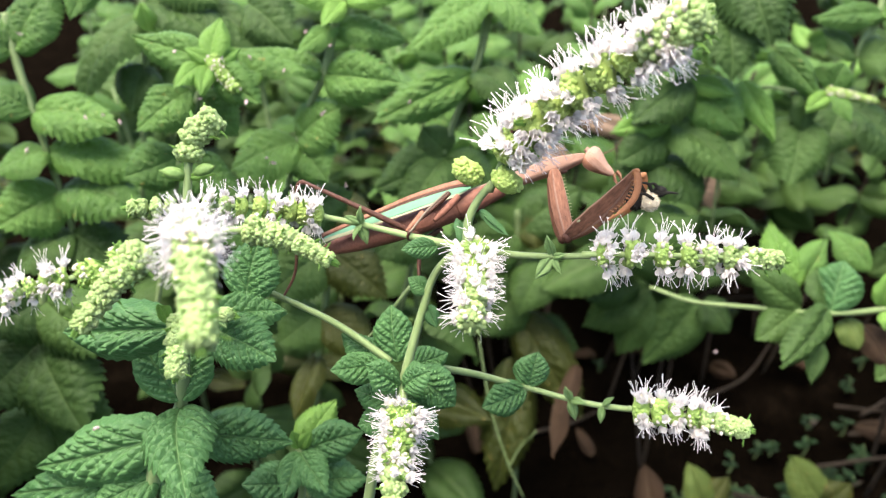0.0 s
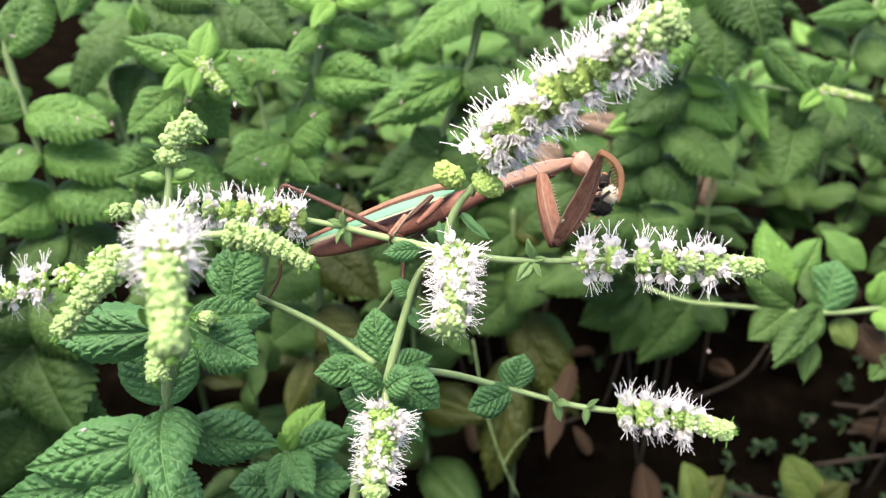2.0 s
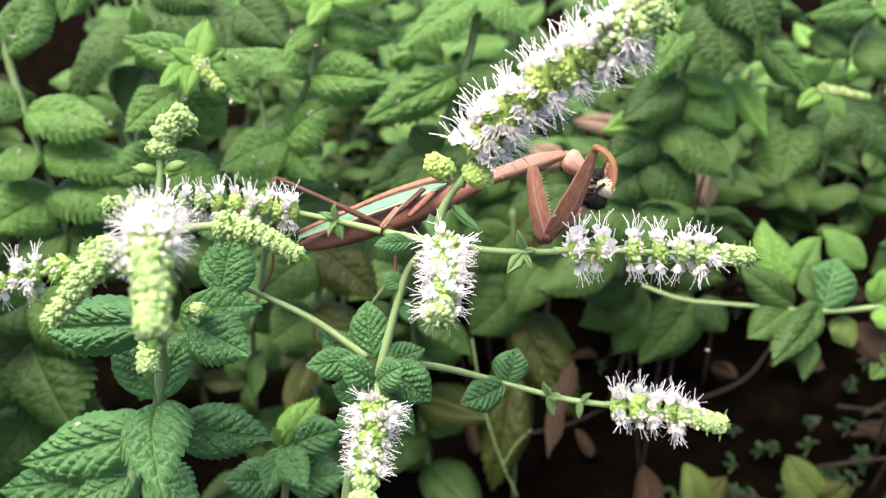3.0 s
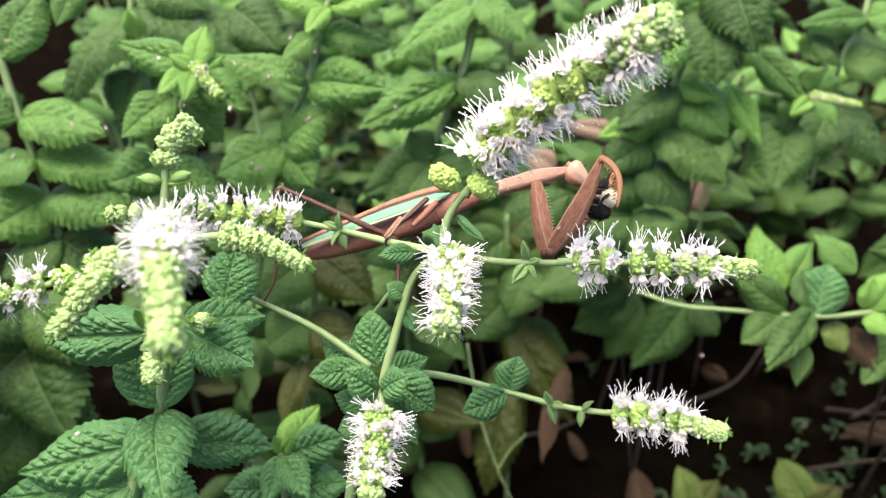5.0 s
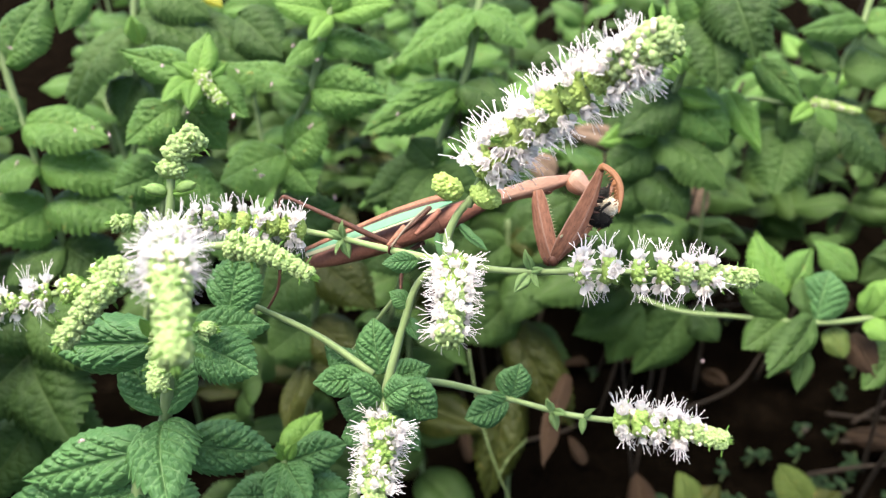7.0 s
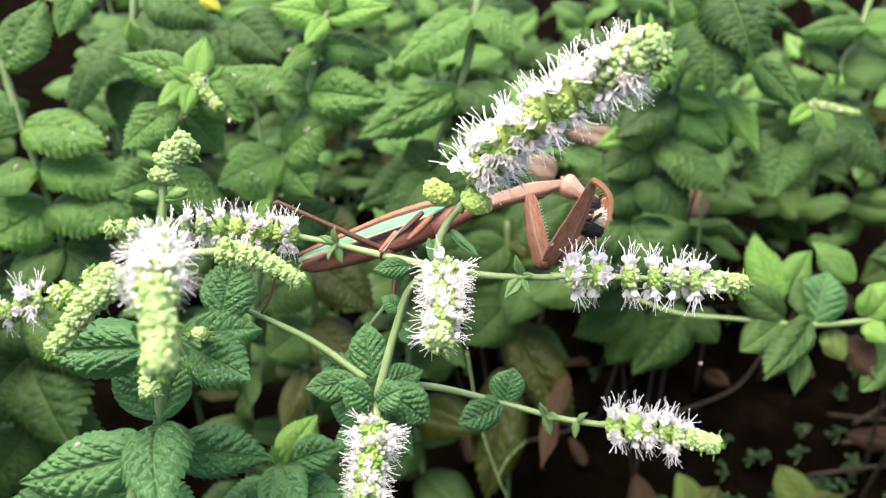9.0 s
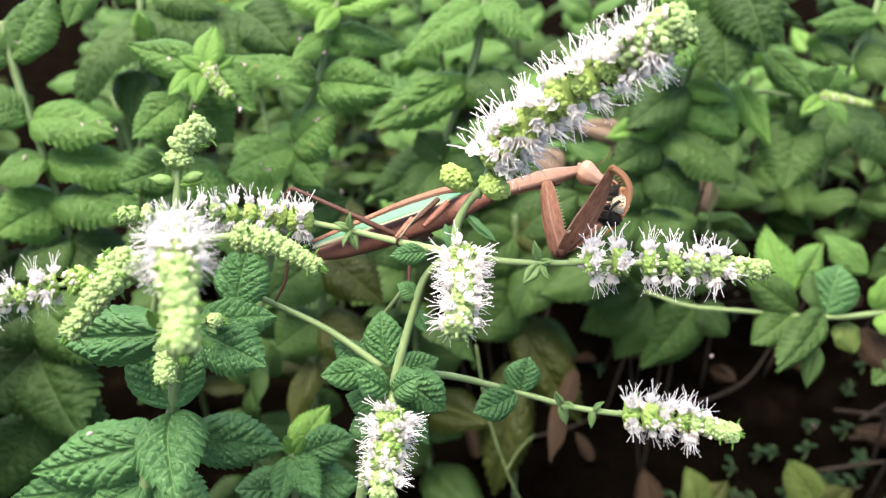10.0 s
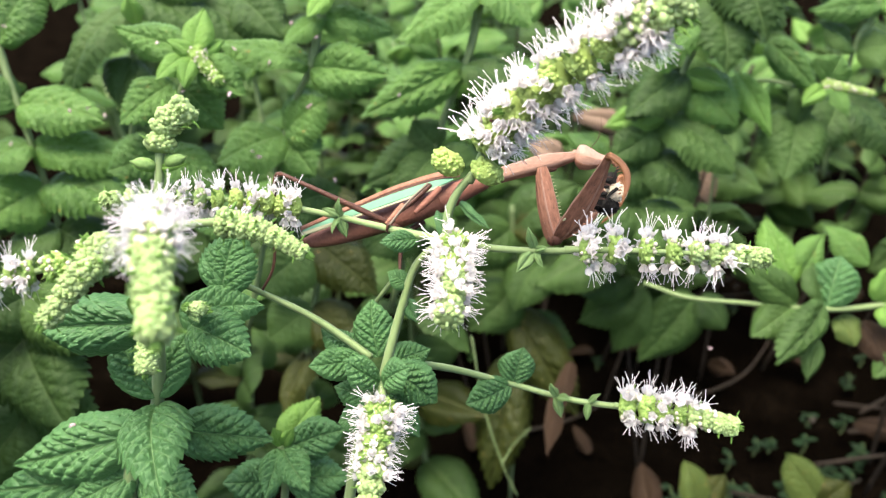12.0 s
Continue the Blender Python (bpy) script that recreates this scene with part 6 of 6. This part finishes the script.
def motions():
    walk(prothorax, [
        (0, pose(0.02305, 0.01305, 0.00905, 39.19, 58.57, -49.72)),
        (0.1, pose(0.02342, 0.01306, 0.00907, 39.61, 58.37, -49.22)),
        (0.2, pose(0.02379, 0.01306, 0.00909, 40.03, 58.18, -48.72)),
        (0.3, pose(0.02379, 0.01307, 0.00910, 40.44, 57.99, -48.23)),
        (0.4, pose(0.02379, 0.01308, 0.00912, 40.84, 57.79, -47.75)),
        (0.5, pose(0.02379, 0.01309, 0.00914, 41.23, 57.59, -47.27)),
        (0.6, pose(0.02397, 0.01309, 0.00914, 41.36, 57.53, -47.12)),
        (0.7, pose(0.02415, 0.01309, 0.00915, 41.49, 57.46, -46.96)),
        (0.8, pose(0.02433, 0.01310, 0.00915, 41.62, 57.39, -46.80)),
        (1, pose(0.02470, 0.01309, 0.00914, 41.24, 57.59, -47.27)),
        (1.3, pose(0.02437, 0.01306, 0.00908, 39.79, 58.29, -49.01)),
        (1.5, pose(0.02415, 0.01304, 0.00904, 38.77, 58.75, -50.23)),
        (2, pose(0.02452, 0.01303, 0.00900, 37.88, 59.13, -51.27)),
        (2.5, pose(0.02433, 0.01297, 0.00889, 34.55, 60.40, -55.18)),
        (3, pose(0.02415, 0.01303, 0.00900, 37.88, 59.13, -51.27)),
        (5, pose(0.02452, 0.01295, 0.00884, 32.99, 60.92, -56.98)),
        (5.5, pose(0.02433, 0.01296, 0.00885, 33.52, 60.75, -56.38)),
        (6.5, pose(0.02433, 0.01296, 0.00885, 33.52, 60.75, -56.38)),
        (7, pose(0.02433, 0.01296, 0.00885, 33.52, 60.75, -56.38)),
        (9, pose(0.02433, 0.01296, 0.00885, 33.52, 60.75, -56.38)),
        (9.5, pose(0.02433, 0.01296, 0.00885, 33.52, 60.75, -56.38)),
        (10, pose(0.02433, 0.01296, 0.00885, 33.52, 60.75, -56.38)),
        (10.5, pose(0.02433, 0.01296, 0.00885, 33.52, 60.75, -56.38)),
        (11, pose(0.02433, 0.01296, 0.00885, 33.52, 60.75, -56.38)),
        (12, pose(0.02433, 0.01296, 0.00885, 33.52, 60.75, -56.38)),
    ])
    walk(coxa, [
        (0, pose(0.04448, 0.01147, 0.01718, -44.39, 7.44, -176.51)),
        (0.1, pose(0.04484, 0.01154, 0.01732, -45.16, 5.70, -177.33)),
        (0.2, pose(0.04520, 0.01160, 0.01746, -41.24, 2.52, -178.82)),
        (0.3, pose(0.04520, 0.01167, 0.01760, -41.26, 2.00, -179.07)),
        (0.4, pose(0.04520, 0.01173, 0.01774, -38.30, 0.18, -179.91)),
        (0.5, pose(0.04520, 0.01180, 0.01789, -37.67, -3.49, 178.37)),
        (0.6, pose(0.04539, 0.01182, 0.01793, -35.65, -4.38, 177.95)),
        (0.7, pose(0.04557, 0.01184, 0.01798, -35.05, -7.68, 176.39)),
        (0.8, pose(0.04575, 0.01187, 0.01803, -34.26, -9.29, 175.63)),
        (1, pose(0.04612, 0.01180, 0.01789, -49.61, 0.96, -179.55)),
        (1.3, pose(0.04579, 0.01156, 0.01738, -63.12, 7.62, -176.42)),
        (1.5, pose(0.04557, 0.01140, 0.01704, -50.47, 8.16, -176.16)),
        (2, pose(0.04593, 0.01127, 0.01675, -44.07, 9.30, -175.62)),
        (2.5, pose(0.04575, 0.01081, 0.01576, -58.64, 10.19, -175.19)),
        (3, pose(0.04557, 0.01127, 0.01675, -63.39, 10.99, -174.81)),
        (5, pose(0.04593, 0.01061, 0.01534, -62.31, 10.01, -175.28)),
        (5.5, pose(0.04575, 0.01068, 0.01548, -62.67, 10.29, -175.14)),
        (6.5, pose(0.04575, 0.01068, 0.01548, -61.54, 11.01, -174.80)),
        (7, pose(0.04575, 0.01068, 0.01548, -61.62, 11.10, -174.75)),
        (9, pose(0.04575, 0.01068, 0.01548, -52.93, 10.47, -175.06)),
        (9.5, pose(0.04575, 0.01068, 0.01548, -55.12, 9.82, -175.37)),
        (10.5, pose(0.04575, 0.01068, 0.01548, -52.38, 9.46, -175.54)),
        (11, pose(0.04575, 0.01068, 0.01548, -52.76, 9.57, -175.49)),
        (12, pose(0.04575, 0.01068, 0.01548, -52.77, 9.53, -175.51)),
    ])
    walk(femur, [
        (0, pose(0.04755, -0.00478, 0.00126, 106.53, 34.57, -18.74)),
        (0.1, pose(0.04721, -0.00456, 0.00112, 106.81, 34.96, -19.03)),
        (0.2, pose(0.04623, -0.00564, 0.00234, 107.48, 25.15, -12.65)),
        (0.3, pose(0.04601, -0.00558, 0.00247, 106.52, 24.58, -12.31)),
        (0.4, pose(0.04528, -0.00628, 0.00352, 103.30, 24.25, -12.13)),
        (0.5, pose(0.04384, -0.00634, 0.00389, 103.48, 25.66, -12.94)),
        (0.6, pose(0.04370, -0.00678, 0.00459, 101.47, 20.47, -10.03)),
        (0.7, pose(0.04263, -0.00680, 0.00492, 103.96, 23.06, -11.45)),
        (0.8, pose(0.04223, -0.00689, 0.00528, 96.49, 22.98, -11.41)),
        (1, pose(0.04652, -0.00307, 0.00041, 91.83, 25.09, -12.61)),
        (1.3, pose(0.04915, 0.00137, -0.00292, 94.45, 22.77, -11.29)),
        (1.5, pose(0.04905, -0.00301, -0.00049, 99.54, 22.45, -11.11)),
        (2, pose(0.04976, -0.00498, 0.00100, 103.17, 17.72, -8.57)),
        (2.5, pose(0.05021, -0.00080, -0.00353, 94.96, 20.37, -9.97)),
        (3, pose(0.05040, 0.00138, -0.00339, 94.09, 21.60, -10.64)),
        (5, pose(0.05033, 0.00027, -0.00468, 81.69, 23.04, -11.44)),
        (5.5, pose(0.05027, 0.00048, -0.00458, 82.39, 22.97, -11.40)),
        (6.5, pose(0.05058, 0.00013, -0.00433, 79.76, 22.04, -10.88)),
        (7, pose(0.05062, 0.00017, -0.00434, 83.90, 21.67, -10.68)),
        (9, pose(0.05026, -0.00282, -0.00253, 100.41, 21.44, -10.55)),
        (9.5, pose(0.05001, -0.00215, -0.00308, 101.06, 22.75, -11.28)),
        (10.5, pose(0.04982, -0.00306, -0.00245, 103.29, 21.52, -10.60)),
        (11, pose(0.04987, -0.00293, -0.00254, 104.80, 21.85, -10.78)),
        (12, pose(0.04985, -0.00293, -0.00254, 104.71, 22.59, -11.18)),
    ])
    walk(tibia, [
        (0, pose(0.06183, -0.01975, 0.02787, -39.46, -27.30, 166.08)),
        (0.1, pose(0.06151, -0.01981, 0.02758, -35.39, -24.72, 167.60)),
        (0.2, pose(0.05735, -0.01852, 0.03145, -15.48, 40.49, -156.54)),
        (0.3, pose(0.05710, -0.01781, 0.03187, -15.86, 44.61, -152.61)),
        (0.4, pose(0.05683, -0.01670, 0.03343, -7.51, 43.83, -153.41)),
        (0.5, pose(0.05591, -0.01718, 0.03344, -40.84, 1.79, -179.16)),
        (0.6, pose(0.05391, -0.01540, 0.03555, 9.72, 56.28, -135.68)),
        (0.7, pose(0.05357, -0.01732, 0.03502, -14.50, 22.55, -168.84)),
        (0.8, pose(0.05429, -0.01322, 0.03612, -26.98, 17.40, -171.60)),
        (1, pose(0.06023, -0.00724, 0.03092, -32.64, 11.13, -174.74)),
        (1.3, pose(0.06139, -0.00374, 0.02808, -44.71, 12.95, -173.84)),
        (1.5, pose(0.06044, -0.01094, 0.03024, -39.28, 10.45, -175.07)),
        (2, pose(0.05850, -0.01406, 0.03227, -27.91, 12.38, -174.13)),
        (2.5, pose(0.06122, -0.00570, 0.02796, -25.80, 11.35, -174.63)),
        (3, pose(0.06212, -0.00326, 0.02788, -28.94, 12.77, -173.93)),
        (5, pose(0.06410, 0.00245, 0.02602, -36.58, 12.44, -174.09)),
        (5.5, pose(0.06394, 0.00228, 0.02619, -35.78, 12.55, -174.04)),
        (6.5, pose(0.06394, 0.00367, 0.02642, -33.85, 14.19, -173.23)),
        (7, pose(0.06345, 0.00139, 0.02682, -31.58, 13.14, -173.75)),
        (9, pose(0.06106, -0.01103, 0.02834, -26.35, 8.38, -176.06)),
        (9.5, pose(0.06129, -0.01099, 0.02744, -25.78, 7.32, -176.57)),
        (10.5, pose(0.06023, -0.01289, 0.02807, -23.72, 6.98, -176.73)),
        (11, pose(0.06018, -0.01366, 0.02772, -22.40, 7.87, -176.30)),
        (12, pose(0.06048, -0.01376, 0.02757, -23.14, 6.87, -176.78)),
    ])
    walk(far_coxa, [
        (0, pose(0.04555, 0.02053, 0.01295, -81.37, 10.63, -174.98)),
        (0.1, pose(0.04592, 0.02060, 0.01309, -80.98, 8.68, -175.92)),
        (0.2, pose(0.04628, 0.02066, 0.01324, -86.33, 6.89, -176.77)),
        (0.3, pose(0.04628, 0.02073, 0.01338, -86.39, 6.36, -177.02)),
        (0.4, pose(0.04628, 0.02080, 0.01352, -90.22, 5.57, -177.39)),
        (0.5, pose(0.04628, 0.02086, 0.01366, -91.89, 1.86, -179.13)),
        (0.6, pose(0.04646, 0.02088, 0.01371, -94.44, 1.69, -179.21)),
        (0.7, pose(0.04664, 0.02091, 0.01375, -95.81, -1.75, 179.18)),
        (0.8, pose(0.04683, 0.02093, 0.01380, -97.00, -3.24, 178.49)),
        (1, pose(0.04719, 0.02086, 0.01366, -76.09, 2.43, -178.87)),
        (1.3, pose(0.04686, 0.02062, 0.01315, -63.65, 5.08, -177.62)),
        (1.5, pose(0.04664, 0.02047, 0.01281, -73.78, 8.48, -176.02)),
        (2, pose(0.04701, 0.02033, 0.01253, -80.07, 11.09, -174.76)),
        (2.5, pose(0.04683, 0.01987, 0.01154, -62.61, 7.88, -176.30)),
        (3, pose(0.04664, 0.02033, 0.01253, -64.07, 7.76, -176.36)),
        (5, pose(0.04701, 0.01968, 0.01111, -62.93, 7.19, -176.63)),
        (5.5, pose(0.04683, 0.01974, 0.01126, -63.31, 7.40, -176.53)),
        (6.5, pose(0.04683, 0.01974, 0.01126, -62.19, 8.25, -176.12)),
        (7, pose(0.04683, 0.01974, 0.01126, -62.27, 8.33, -176.08)),
        (9, pose(0.04683, 0.01974, 0.01126, -62.20, 8.21, -176.14)),
        (9.5, pose(0.04683, 0.01974, 0.01126, -62.71, 7.60, -176.43)),
        (10.5, pose(0.04683, 0.01974, 0.01126, -68.33, 8.82, -175.85)),
        (11, pose(0.04683, 0.01974, 0.01126, -71.35, 8.99, -175.77)),
        (12, pose(0.04683, 0.01974, 0.01126, -71.40, 9.21, -175.66)),
    ])
    walk(far_femur, [
        (0, pose(0.05002, 0.01747, -0.00935, 67.61, 44.07, -26.83)),
        (0.1, pose(0.04958, 0.01725, -0.00932, 46.92, 48.57, -31.90)),
        (0.2, pose(0.04911, 0.01935, -0.00951, 17.42, 54.49, -40.80)),
        (0.3, pose(0.04889, 0.01942, -0.00939, 14.00, 55.61, -42.94)),
        (0.4, pose(0.04850, 0.02099, -0.00933, 7.72, 58.30, -49.02)),
        (0.5, pose(0.04701, 0.02163, -0.00927, 6.61, 60.10, -54.17)),
        (0.6, pose(0.04712, 0.02267, -0.00917, 5.62, 59.05, -51.05)),
        (0.7, pose(0.04598, 0.02324, -0.00907, 15.31, 53.83, -39.63)),
        (0.8, pose(0.04561, 0.02376, -0.00895, 27.45, 48.76, -32.13)),
        (1, pose(0.04824, 0.01536, -0.00860, 42.72, 42.33, -25.14)),
        (1.3, pose(0.04911, 0.01052, -0.00734, 39.10, 40.30, -23.29)),
        (1.5, pose(0.05033, 0.01430, -0.00899, 41.31, 38.09, -21.44)),
        (2, pose(0.05170, 0.01679, -0.00966, 37.42, 35.64, -19.53)),
        (2.5, pose(0.05030, 0.00952, -0.00865, 47.99, 37.72, -21.14)),
        (3, pose(0.05007, 0.01049, -0.00793, 49.90, 37.48, -20.95)),
        (5, pose(0.05018, 0.00940, -0.00917, 69.93, 35.54, -19.46)),
        (5.5, pose(0.05009, 0.00961, -0.00908, 70.03, 35.45, -19.39)),
        (6.5, pose(0.05046, 0.00925, -0.00884, 70.14, 34.00, -18.33)),
        (7, pose(0.05049, 0.00929, -0.00885, 62.16, 35.20, -19.21)),
        (9, pose(0.05044, 0.00925, -0.00884, 40.65, 40.74, -23.69)),
        (9.5, pose(0.05017, 0.00940, -0.00897, 40.26, 42.47, -25.27)),
        (10.5, pose(0.05070, 0.01153, -0.00983, 40.62, 41.76, -24.60)),
        (11, pose(0.05076, 0.01267, -0.01023, 39.09, 42.14, -24.95)),
        (12, pose(0.05085, 0.01270, -0.01022, 39.92, 43.01, -25.78)),
    ])
    walk(far_tibia, [
        (0, pose(0.07517, 0.01914, 0.01305, -83.87, -20.64, 169.88)),
        (0.1, pose(0.07743, 0.02705, 0.00698, -65.23, -26.21, 166.73)),
        (0.2, pose(0.07635, 0.03833, -0.00364, -37.03, -30.58, 164.00)),
        (0.3, pose(0.07611, 0.03878, -0.00478, -34.28, -31.66, 163.29)),
        (0.4, pose(0.07625, 0.03999, -0.00695, -30.30, -35.31, 160.72)),
        (0.5, pose(0.07614, 0.03851, -0.00734, -31.78, -39.31, 157.55)),
        (0.6, pose(0.07499, 0.04156, -0.00747, -28.99, -36.44, 159.86)),
        (0.7, pose(0.07225, 0.04370, -0.00382, -34.15, -28.88, 165.10)),
        (0.8, pose(0.07142, 0.04288, 0.00130, -44.02, -24.35, 167.82)),
        (1, pose(0.07271, 0.03124, 0.00831, -57.14, -18.98, 170.77)),
        (1.3, pose(0.07208, 0.02912, 0.00888, -52.67, -16.42, 172.10)),
        (1.5, pose(0.07237, 0.03285, 0.00853, -54.23, -14.43, 173.11)),
        (2, pose(0.07191, 0.03803, 0.00699, -49.78, -11.46, 174.57)),
        (2.5, pose(0.07273, 0.02503, 0.01116, -60.76, -14.68, 172.98)),
        (3, pose(0.07249, 0.02517, 0.01254, -62.57, -14.56, 173.04)),
        (5, pose(0.07139, 0.01418, 0.01660, -81.28, -12.53, 174.05)),
        (5.5, pose(0.07125, 0.01437, 0.01673, -81.34, -12.44, 174.10)),
        (6.5, pose(0.07089, 0.01455, 0.01745, -80.81, -11.14, 174.73)),
        (7, pose(0.07190, 0.01850, 0.01551, -73.71, -12.60, 174.02)),
        (9, pose(0.07384, 0.02692, 0.00780, -54.40, -17.08, 171.76)),
        (9.5, pose(0.07446, 0.02639, 0.00711, -54.65, -18.88, 170.83)),
        (10.5, pose(0.07465, 0.02871, 0.00655, -54.75, -18.15, 171.20)),
        (11, pose(0.07473, 0.03038, 0.00554, -53.31, -18.38, 171.09)),
        (12, pose(0.07539, 0.02957, 0.00560, -54.51, -19.42, 170.54)),
    ])
    walk(head, [
        (0, pose(0.05686, 0.01628, 0.02091, -48.60, 43.31, -153.93)),
        (0.1, pose(0.05722, 0.01638, 0.02112, -49.07, 42.71, -154.51)),
        (0.2, pose(0.05758, 0.01648, 0.02133, -43.62, 48.95, -147.63)),
        (0.5, pose(0.05757, 0.01677, 0.02197, -48.76, 42.35, -154.85)),
        (0.8, pose(0.05811, 0.01687, 0.02218, -48.32, 42.49, -154.72)),
        (1.2, pose(0.05827, 0.01654, 0.02146, -47.21, 43.89, -153.35)),
        (2, pose(0.05832, 0.01598, 0.02027, -45.97, 45.34, -151.84)),
        (2.5, pose(0.05816, 0.01528, 0.01878, -45.97, 45.34, -151.84)),
        (7, pose(0.05816, 0.01508, 0.01835, -45.97, 45.34, -151.84)),
        (9, pose(0.05816, 0.01508, 0.01835, -41.54, 50.41, -145.68)),
        (9.5, pose(0.05816, 0.01508, 0.01835, -39.89, 52.00, -143.36)),
        (10, pose(0.05816, 0.01508, 0.01835, -39.70, 51.90, -143.51)),
        (10.5, pose(0.05816, 0.01508, 0.01835, -18.48, 62.31, -117.31)),
        (11, pose(0.05816, 0.01508, 0.01835, -12.56, 63.54, -110.49)),
        (12, pose(0.05816, 0.01508, 0.01835, -14.86, 63.09, -113.28)),
    ])
    walk(bee, [
        (0, pose(0.05777, 0.22055, 0.41457, 24.96, 63.75, -70.98)),
        (0.1, pose(0.05826, 0.22011, 0.41394, 20.48, 64.38, -76.51)),
        (0.2, pose(0.05677, 0.22057, 0.41515, -13.35, 63.39, -111.46)),
        (0.3, pose(0.05744, 0.22044, 0.41517, -10.07, 63.83, -108.36)),
        (0.4, pose(0.05577, 0.22043, 0.41541, 15.30, 64.66, -79.97)),
        (0.5, pose(0.05232, 0.22038, 0.41557, 15.86, 64.64, -79.64)),
        (0.6, pose(0.05289, 0.22034, 0.41592, 20.05, 64.21, -74.84)),
        (0.7, pose(0.04897, 0.22093, 0.41754, 28.68, 63.05, -66.54)),
        (0.8, pose(0.04784, 0.22178, 0.41974, 70.54, 14.12, -6.74)),
        (1, pose(0.05035, 0.21994, 0.41682, 70.84, 7.99, -3.75)),
        (1.3, pose(0.04986, 0.21961, 0.41528, 71.05, 8.48, -3.99)),
        (1.5, pose(0.04968, 0.21982, 0.41518, 70.56, 14.57, -6.96)),
        (2, pose(0.04919, 0.22099, 0.41597, 70.35, 11.86, -5.62)),
        (2.5, pose(0.04957, 0.21842, 0.41590, 64.30, 12.96, -6.16)),
        (3, pose(0.04957, 0.21869, 0.41648, 64.30, 12.96, -6.16)),
        (5, pose(0.05021, 0.21865, 0.41639, 64.30, 12.96, -6.16)),
        (5.5, pose(0.05011, 0.21869, 0.41648, 64.30, 12.96, -6.16)),
        (6.5, pose(0.05000, 0.21883, 0.41677, 64.30, 12.96, -6.16)),
        (7, pose(0.05000, 0.21874, 0.41658, 64.30, 12.96, -6.16)),
        (9, pose(0.04989, 0.21797, 0.41493, 64.30, 12.96, -6.16)),
        (9.5, pose(0.05011, 0.21779, 0.41454, 64.30, 12.96, -6.16)),
        (10.5, pose(0.04989, 0.21783, 0.41463, 64.30, 12.96, -6.16)),
        (11, pose(0.04978, 0.21774, 0.41444, 64.30, 12.96, -6.16)),
        (12, pose(0.05011, 0.21770, 0.41434, 64.30, 12.96, -6.16)),
    ])
    # the level spike nods while the mantis stirs
    pivot = Vector((-0.0005, 0.1952, 0.4086))
    for part in (LEVEL_STEM, LEVEL_SPIKE):
        rows = []
        for t, turn in ((0, -0.93), (0.5, -0.72), (1, -0.1), (1.5, -0.4), (2, 0), (2.5, 0), (3, -0.35), (5, 0), (12, 0)):
            swing = Matrix.Translation(pivot) @ Matrix.Rotation(radians(turn), 4, Vector((0, 0.906, -0.423))) @ Matrix.Translation(-pivot)
            rows.append((t, WORLD_OF[part.parent.name].inverted() @ swing))
        walk(part, rows)


motions()
